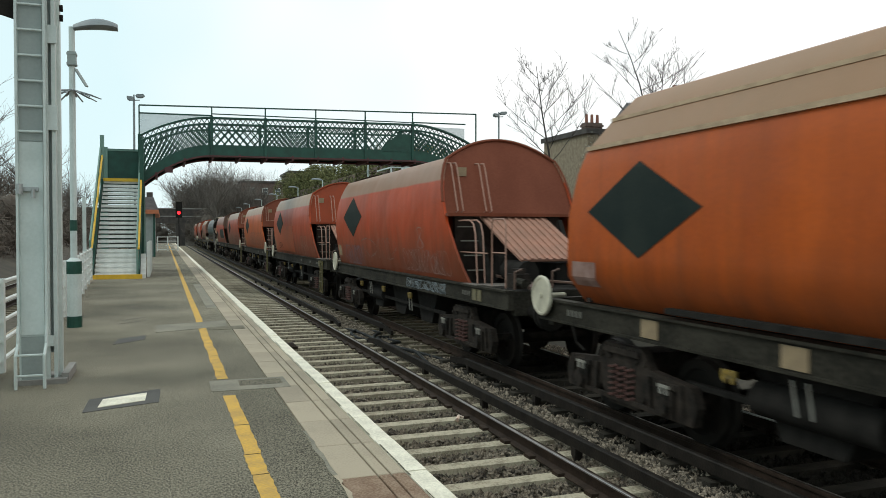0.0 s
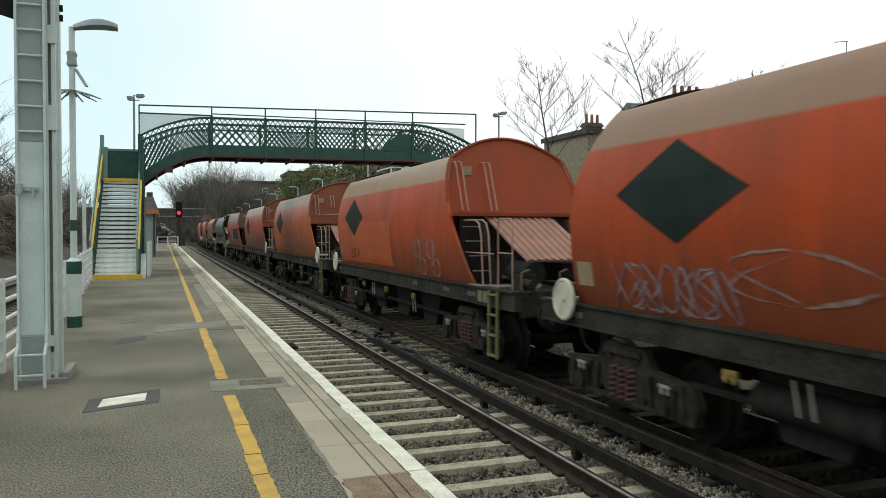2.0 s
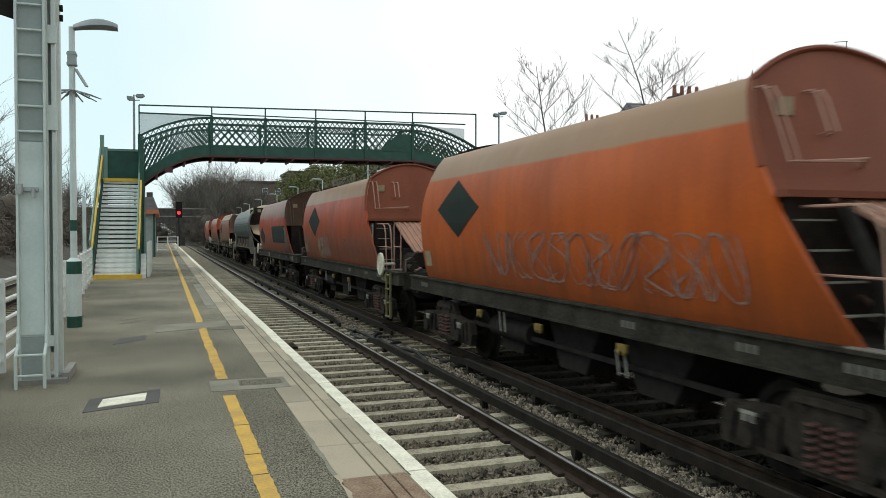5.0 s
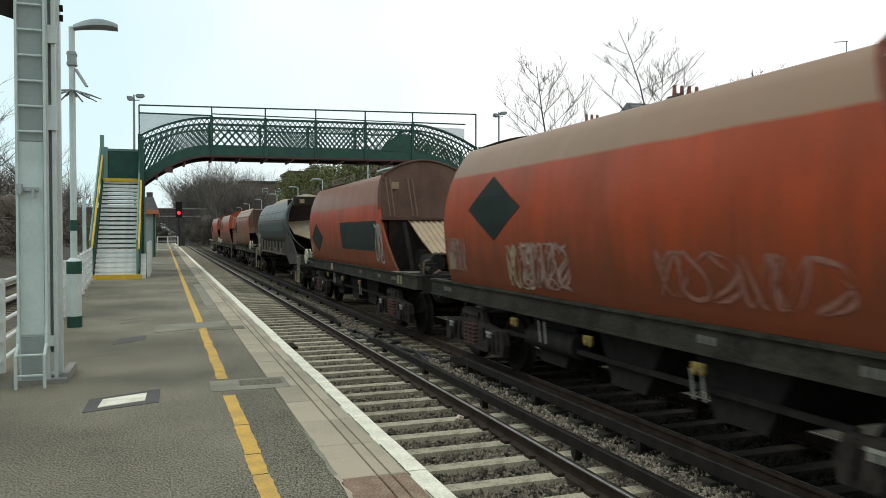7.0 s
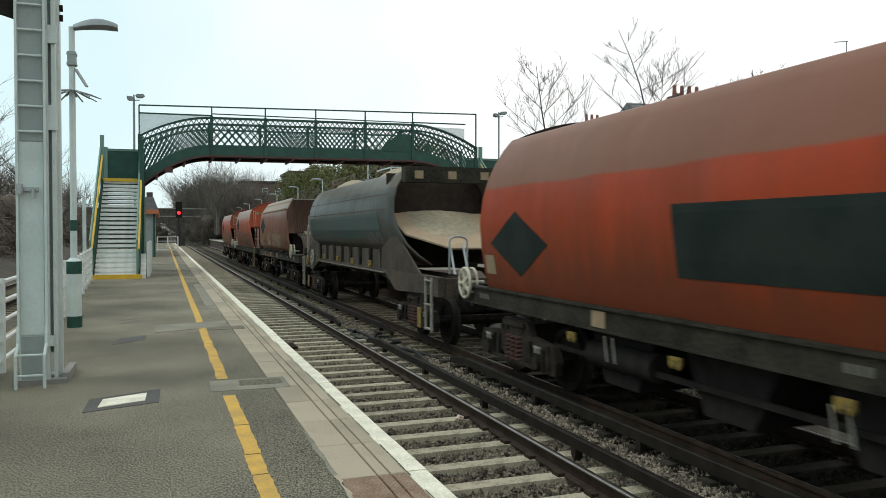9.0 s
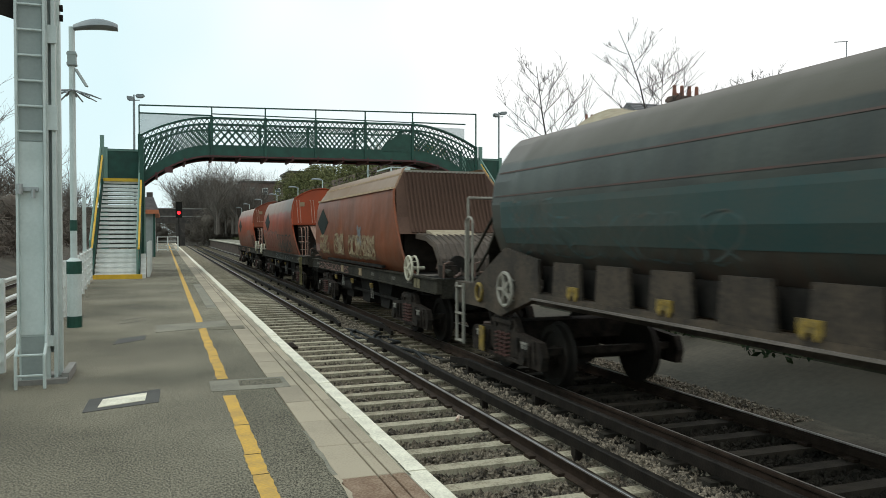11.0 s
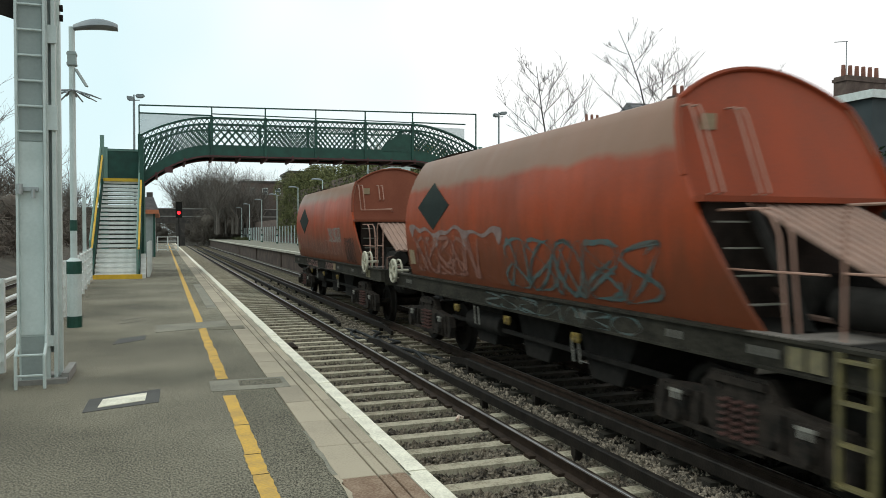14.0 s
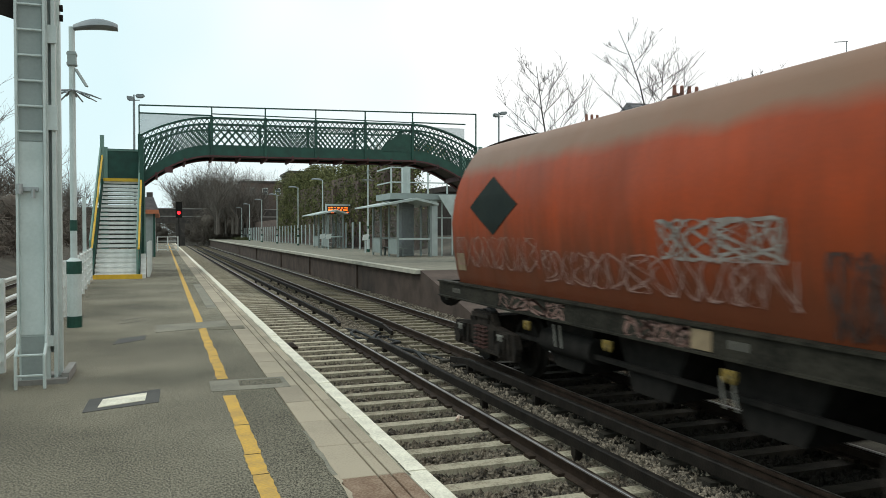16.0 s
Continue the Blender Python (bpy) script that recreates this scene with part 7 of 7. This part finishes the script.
ivy += [(17.0 + rng.uniform(-.6, .6), 62 + 3.0 * k, 7.3 + .035 * 3 * k * .5 + rng.uniform(-.5, .5), 1.6, 2.0, 1.2) for k in range(17)]
ivy += [(15.8 + rng.uniform(-.4, .8), 93 + 1.6 * k, 2.2 + (k % 3) * 2.4 + rng.uniform(-.5, .6), 1.2, 1.8, 2.0) for k in range(13)]
leaf_cloud("ivy", ivy, 66000, .12, M["leaf_olive"], "olive-brown ivy smothering the brick wall", 12, "ivy")
wall = thing("retaining_wall", "ivy-hung brick retaining wall behind the far platform", "wall", kind="structure")
part("wall_face", boxes((15.4, 16.2, 48, 165, -1, 3.4)), M["brick"], wall)
part("wall_upper", boxes((15.5, 16.3, 51, 104, 3.4, 6.6)), M["brick"], wall)
for y in (54, 62, 72):
    part("pier", boxes((15.0, 15.41, y, y + .9, 0, 5.8)), M["brick"], wall)

def grow(bm, p, d, r, length, depth, rng, twist=.5, sides=5):
    pts = [Vector(p)]
    d = Vector(d).normalized()
    n = 4
    for i in range(n):
        d = (d + Vector((rng.uniform(-1, 1), rng.uniform(-1, 1), rng.uniform(-.3, .7))) * .13).normalized()
        pts.append(pts[-1] + d * length / n)
    tube(bm, pts, r, sides if depth > 1 else 3, r * .55)
    if depth == 0:
        return
    kids = rng.choice((3, 4)) if depth > 1 else rng.choice((3, 4, 5))
    for k in range(kids):
        i = rng.randint(1, n)
        side = Vector((rng.uniform(-1, 1), rng.uniform(-1, 1), rng.uniform(-.1, .8))).normalized()
        nd = (d * rng.uniform(.55, 1.0) + side * twist * rng.uniform(.7, 1.3)).normalized()
        grow(bm, pts[i], nd, r * rng.uniform(.42, .6), length * rng.uniform(.55, .8), depth - 1, rng, twist, sides)

def bare_tree(x, y, z, h, seed, label, depth=4, r=.12, twist=.6, material="bark", group="bare trees", trunk=.35):
    t = thing("bare_tree", label, "tree", group=group, at=(x, y, z))
    rg = random.Random(seed)
    bm = bmesh.new()
    tube(bm, [(0, 0, -.3), (0.04, 0, h * trunk * .5), (0, .03, h * trunk)], r * 1.25, 8, r)
    part("trunk", bm, M[material], t)
    bm = bmesh.new()
    if depth > 4:
        # a fine open crown: one leader with long arching side shoots
        for k in range(3):
            grow(bm, (0, 0, h * trunk), (rg.uniform(-.25, .25), rg.uniform(-.25, .25), 1), r * .6, h * rg.uniform(.26, .36), 3, rg, twist, 4)
        depth = 4
    for k in range(4 + depth // 2):
        a = rg.uniform(0, 6.28)
        grow(bm, (0, 0, h * trunk * rg.uniform(.7, 1.0)), (math.cos(a) * .7, math.sin(a) * .7, rg.uniform(.6, 1.2)), r * rg.uniform(.4, .6), h * .32, depth - 1, rg, twist)
    part("crown", bm, M[material], t)
    return t

# trees behind the far platform, seen over the train
def leader_tree(x, y, z, top, half, low, seed, label, r=.11, lean=0.0, limbs=13):
    """An upright stem with long side limbs that rise at a slant and break into fine twigs."""
    t = thing("bare_tree", label, "tree", group="trees behind the platform", at=(x, y, z))
    rg = random.Random(seed)
    h = top - z
    stem = [Vector((.12 * math.sin(k * 1.1 + seed) + lean * max(0, k - 4) ** 1.5 / 8, .1 * math.cos(k * .9), h * k / 8)) for k in range(9)]
    part("trunk", made(tube, stem, r, 7, .014), M["bark"], t)
    def twig(bm, p, d, length, rad, level):
        pts = [p]
        for i in range(5):
            d = (d + Vector((rg.uniform(-.09, .09), rg.uniform(-.09, .09), rg.uniform(-.03, .14)))).normalized()
            pts.append(pts[-1] + d * length / 5)
        tube(bm, pts, rad, 4 if level else 3, max(.006, rad * .4))
        if level:
            for k in range(8 if level > 1 else 4):
                i = rg.randint(1, 4)
                side = Vector((rg.uniform(-1, 1), rg.uniform(-1, 1), rg.uniform(-.1, .5))).normalized()
                twig(bm, pts[i], (d + side * .85).normalized(), length * rg.uniform(.22, .5), max(.008, rad * .55), level - 1)
    n = limbs
    for k in range(n):
        u = k / (n - 1)
        zz = (low - z) + (h * .93 - (low - z)) * u
        f = zz / h * 8
        i = min(7, int(f))
        p = stem[i].lerp(stem[i + 1], f - i)
        a = k * 2.4 + rg.uniform(-.5, .5)
        reach = half * (1.2 - .8 * u) * rg.uniform(.75, 1.2)
        bm = bmesh.new()
        twig(bm, p, Vector((math.cos(a), math.sin(a), rg.uniform(.35, .95))).normalized(), reach * 1.3, .026 - .01 * u, 2)
        part("limb", bm, M["bark"], t)
    return t
leader_tree(21.4, 41, 1.0, 11.3, 3.0, 5.6, 5, "bare upright tree with slanting twiggy limbs", lean=-.9, limbs=15)
leader_tree(28.4, 41, 1.0, 13.9, 3.1, 7.6, 7, "tall bare tree leaning to one side with long slanting limbs", lean=-2.2, limbs=11)
leader_tree(29.6, 41.8, 1.0, 12.9, 2.4, 8.4, 8, "bare slender tree with fine twigs", .05, lean=.6, limbs=11)
leader_tree(36.4, 40.6, 1.0, 12.1, 2.0, 8.4, 9, "small bare tree fanning out beside the houses", .05, lean=-.3, limbs=12)

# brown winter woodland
protos = [bare_tree(-30 - 3 * k, 240, 2, 10 + k, 50 + k, "grey-brown bare woodland tree, bark paled for distance haze", 4, .16, .7, "bark_far", "woodland trees", .3) for k in range(4)]
rg = random.Random(77)
spots = []
for k in range(70):
    spots.append((rg.uniform(5.5, 17), rg.uniform(170, 215)))
for k in range(22):
    spots.append((rg.uniform(17, 60), rg.uniform(165, 230)))
for k in range(16):
    spots.append((rg.uniform(14, 24), rg.uniform(178, 196)))
for k in range(34):
    spots.append((rg.uniform(-16, -10.5), rg.uniform(24, 140)))
for k in range(26):
    spots.append((rg.uniform(8.6, 17), rg.uniform(140, 158)))
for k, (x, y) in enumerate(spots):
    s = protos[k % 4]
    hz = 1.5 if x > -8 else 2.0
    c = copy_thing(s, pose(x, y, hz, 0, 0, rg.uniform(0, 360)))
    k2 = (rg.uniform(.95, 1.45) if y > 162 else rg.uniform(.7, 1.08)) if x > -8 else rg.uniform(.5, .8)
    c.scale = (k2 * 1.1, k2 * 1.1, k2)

und = [(rg.uniform(6, 16), rg.uniform(153, 160), rg.uniform(.5, 4), 2.2, 2.5, 2.6) for k in range(26)]
und += [(rg.uniform(-8, 9), rg.uniform(215, 235), rg.uniform(0, 4.5), 4, 4, 3.5) for k in range(24)]
und += [(rg.uniform(3, 24), rg.uniform(172, 200), rg.uniform(2, 7.5), 3.5, 3.5, 3.2) for k in range(40)]
und += [(rg.uniform(-13.5, -10.2), rg.uniform(14, 150), rg.uniform(.3, 3.4), 2.0, 2.8, 2.0) for k in range(64)]
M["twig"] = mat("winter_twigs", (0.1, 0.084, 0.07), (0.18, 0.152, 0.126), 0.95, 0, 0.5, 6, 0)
M["twig"].node_tree.nodes["Principled BSDF"].inputs["Specular IOR Level"].default_value = 0.1
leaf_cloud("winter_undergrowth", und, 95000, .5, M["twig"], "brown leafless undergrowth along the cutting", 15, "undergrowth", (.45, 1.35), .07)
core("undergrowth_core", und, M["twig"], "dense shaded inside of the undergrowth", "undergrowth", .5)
leaf_cloud("grass_verge", [(13.2, 135 + 3 * k, .35, 1.2, 2, .35) for k in range(8)], 1500, .2, M["grass"], "grass tuft verge at the platform end", 16, "grass")

# ---- houses on the rise ----
def window_(h, x, y, z, w, hh, face):
    """A white-framed sash window on a wall that faces -y or -x."""
    if face == "y":
        part("window", boxes((x - w / 2, x + w / 2, y - .05, y + .05, z, z + hh)), M["glass"], h)
        fr = boxes((x - w / 2 - .08, x - w / 2 + .05, y - .1, y + .05, z - .08, z + hh + .08), (x + w / 2 - .05, x + w / 2 + .08, y - .1, y + .05, z - .08, z + hh + .08),
                   (x - w / 2, x + w / 2, y - .1, y + .05, z + hh - .05, z + hh + .08), (x - w / 2, x + w / 2, y - .14, y + .05, z - .1, z + .05), (x - w / 2, x + w / 2, y - .08, y + .05, z + hh / 2 - .04, z + hh / 2 + .04))
    else:
        part("window", boxes((x - .05, x + .05, y - w / 2, y + w / 2, z, z + hh)), M["glass"], h)
        fr = boxes((x - .1, x + .05, y - w / 2 - .08, y - w / 2 + .05, z - .08, z + hh + .08), (x - .1, x + .05, y + w / 2 - .05, y + w / 2 + .08, z - .08, z + hh + .08),
                   (x - .1, x + .05, y - w / 2, y + w / 2, z + hh - .05, z + hh + .08), (x - .14, x + .05, y - w / 2, y + w / 2, z - .1, z + .05), (x - .08, x + .05, y - w / 2, y + w / 2, z + hh / 2 - .04, z + hh / 2 + .04))
    part("window_frame", fr, M["white"], h)

def chimney(h, x, y, z0, z1, pots, w=1.6, d=.8):
    c = part("chimney", boxes((x - w / 2, x + w / 2, y - d / 2, y + d / 2, z0, z1), (x - w / 2 - .08, x + w / 2 + .08, y - d / 2 - .08, y + d / 2 + .08, z1 - .35, z1 - .15)), M["brick"], h, "brick chimney stack")
    for k in range(pots):
        px_ = x - w / 2 + w * (k + .5) / pots
        part("chimney_pot", made(tube, [(px_, y, z1), (px_, y, z1 + .75)], .15, 8, .12), M["terracotta"], c)

def house(x0, x1, y0, y1, zg, ze, zr, wallm, label, ridge="x"):
    h = thing("house", label, "house", group="houses beside the line")
    part("wall", boxes((x0, x1, y0, y1, zg, ze)), M[wallm], h)
    xm, ym = (x0 + x1) / 2, (y0 + y1) / 2
    if zr > ze:
        bm = bmesh.new()
        if ridge == "x":
            prism(bm, [(y0 - .3, ze - .1), (y1 + .3, ze - .1), (ym, zr)], x0 - .2, x1 + .2, "x")
        else:
            prism(bm, [(x0 - .3, ze - .1), (x1 + .3, ze - .1), (xm, zr)], y0 - .2, y1 + .2, "y")
        part("roof", bm, M["slate"], h, "grey slate roof")
        # slate courses
        if ridge == "x":
            for k in range(1, 12):
                u = k / 12
                part("slate_course", boxes((x0 - .2, x1 + .2, y0 - .3 + (ym - y0 + .3) * u - .03, y0 - .3 + (ym - y0 + .3) * u, ze - .1 + (zr - ze + .1) * u - .02, ze - .1 + (zr - ze + .1) * u + .035)), M["slate"], h)
        else:
            for k in range(1, 12):
                u = k / 12
                part("slate_course", boxes((x0 - .3 + (xm - x0 + .3) * u - .03, x0 - .3 + (xm - x0 + .3) * u, y0 - .2, y1 + .2, ze - .1 + (zr - ze + .1) * u - .02, ze - .1 + (zr - ze + .1) * u + .035)), M["slate"], h)
        part("gutter", boxes((x0 - .35, x1 + .35, y0 - .42, y0 - .28, ze - .2, ze - .08)), M["white"] if wallm == "dark_render" else M["black"], h)
    else:
        part("roof", boxes((x0 - .2, x1 + .2, y0 - .2, y1 + .2, ze, ze + .12)), M["slate"], h)
        part("fascia", boxes((x0 - .25, x1 + .25, y0 - .26, y0 - .2, ze - .3, ze + .14), (x0 - .26, x0 - .2, y0 - .2, y1 + .2, ze - .3, ze + .14)), M["white"] if wallm == "dark_render" else M["bridge_dark"], h, "fascia board")
    return h
h1 = house(36.0, 46, 31.6, 35.1, 1, 9.08, 9.08, "dark_render", "dark grey rendered flat-roofed house behind the hedge")
window_(h1, 36.0, 33.3, 7.1, .7, .85, "x")
h6 = house(41.2, 52, 37, 42.5, 1, 8.4, 9.7, "brick", "brick house with a broad stack of red chimney pots")
chimney(h6, 42.8, 38.5, 8.8, 11.6, 6, 3.4, 1.0)
part("aerial", made(tube, [(41.3, 38.2, 9.0), (41.3, 38.2, 13.8)], .03, 5), M["lamp_grey"], h6)
part("aerial_arm", made(tube, [(40.3, 38.2, 13.65), (41.4, 38.2, 13.8)], .03, 5), M["lamp_grey"], h6)
h2 = house(33.0, 50, 47, 53.5, 1, 9.25, 11.3, "brick", "long brick terrace with a slate roof behind the trees")
window_(h2, 41.0, 47, 6.0, .9, 1.8, "y")
chimney(h2, 39.0, 52.5, 9.4, 12.0, 3, 1.0, .8)
h8 = thing("house", "older brick house wing with a gable and a tall chimney", "house", group="houses beside the line")
part("wall", boxes((30.75, 36.5, 43.5, 46.9, 1, 9.2)), M["brick_brown"], h8, "brown stock brick wall")
part("cornice", boxes((30.65, 34.4, 43.35, 43.5, 9.0, 9.1)), M["white"], h8, "thin white cornice")
part("coping", boxes((30.65, 36.6, 43.4, 47.0, 9.2, 9.45)), M["bridge_dark"], h8)
part("gable", made(prism, [(34.4, 8.2), (36.6, 8.2), (36.6, 8.5), (35.4, 9.75), (34.4, 8.9)], 42.9, 43.45), M["brick_brown"], h8, "small brick gable")
part("gable_bay", boxes((34.45, 36.55, 42.95, 43.49, 1, 8.19)), M["brick_brown"], h8)
part("roof", made(prism, [(42.5, 7.6), (43.49, 8.95), (43.49, 8.8), (42.5, 7.5)], 32.2, 34.35, "x"), M["slate"], h8, "lean-to slate roof")
part("lean_to", boxes((32.3, 34.3, 42.6, 43.48, 1, 7.6)), M["dark_render"], h8)
window_(h8, 35.6, 42.93, 5.9, .85, 2.0, "y")
window_(h8, 31.65, 43.48, 6.1, .55, 1.5, "y")
chimney(h8, 33.5, 44.2, 9.46, 10.75, 4, 2.4, .9)
h3 = house(34.0, 41.2, 58, 66, 1, 10.25, 10.25, "brick_yellow", "yellow brick house with a flat parapet")
chimney(h3, 35.0, 59, 10.3, 11.0, 3, 1.6, .8)
window_(h3, 37.0, 58, 6.8, 1.0, 1.8, "y")
h4 = house(15.6, 25.5, 169, 176, 2, 12.4, 12.4, "brick", "flat-roofed brick house beyond the woodland")
h7 = house(22, 30, 60, 67, 1, 5.2, 5.2, "bridge_dark", "low grey flat-roofed building behind the far platform")
for k in range(3):
    window_(h4, 17.7 + 2.75 * k, 169, 9.6, 1.1, 1.4, "y")
h5 = house(18.2, 24, 119, 128, 2, 10.8, 10.8, "brick", "flat-topped brick house above the ivy wall")

platform_slabs()


# ---- everything that moves ----
def motions():
    slow = [i * .5 for i in range(33)]
    fast = [i / 15 for i in range(241)]
    for w, y0 in WAGONS:
        walk(w, [(t, pose(T2, y0 - run(t), RAIL)) for t in slow])
    turns = [(t, math.degrees(run(t) / .46)) for t in fast]
    for ws, dy in WHEELSETS:
        walk(ws, [(t, pose(0, dy, .46, a % 360)) for t, a in turns])


motions()
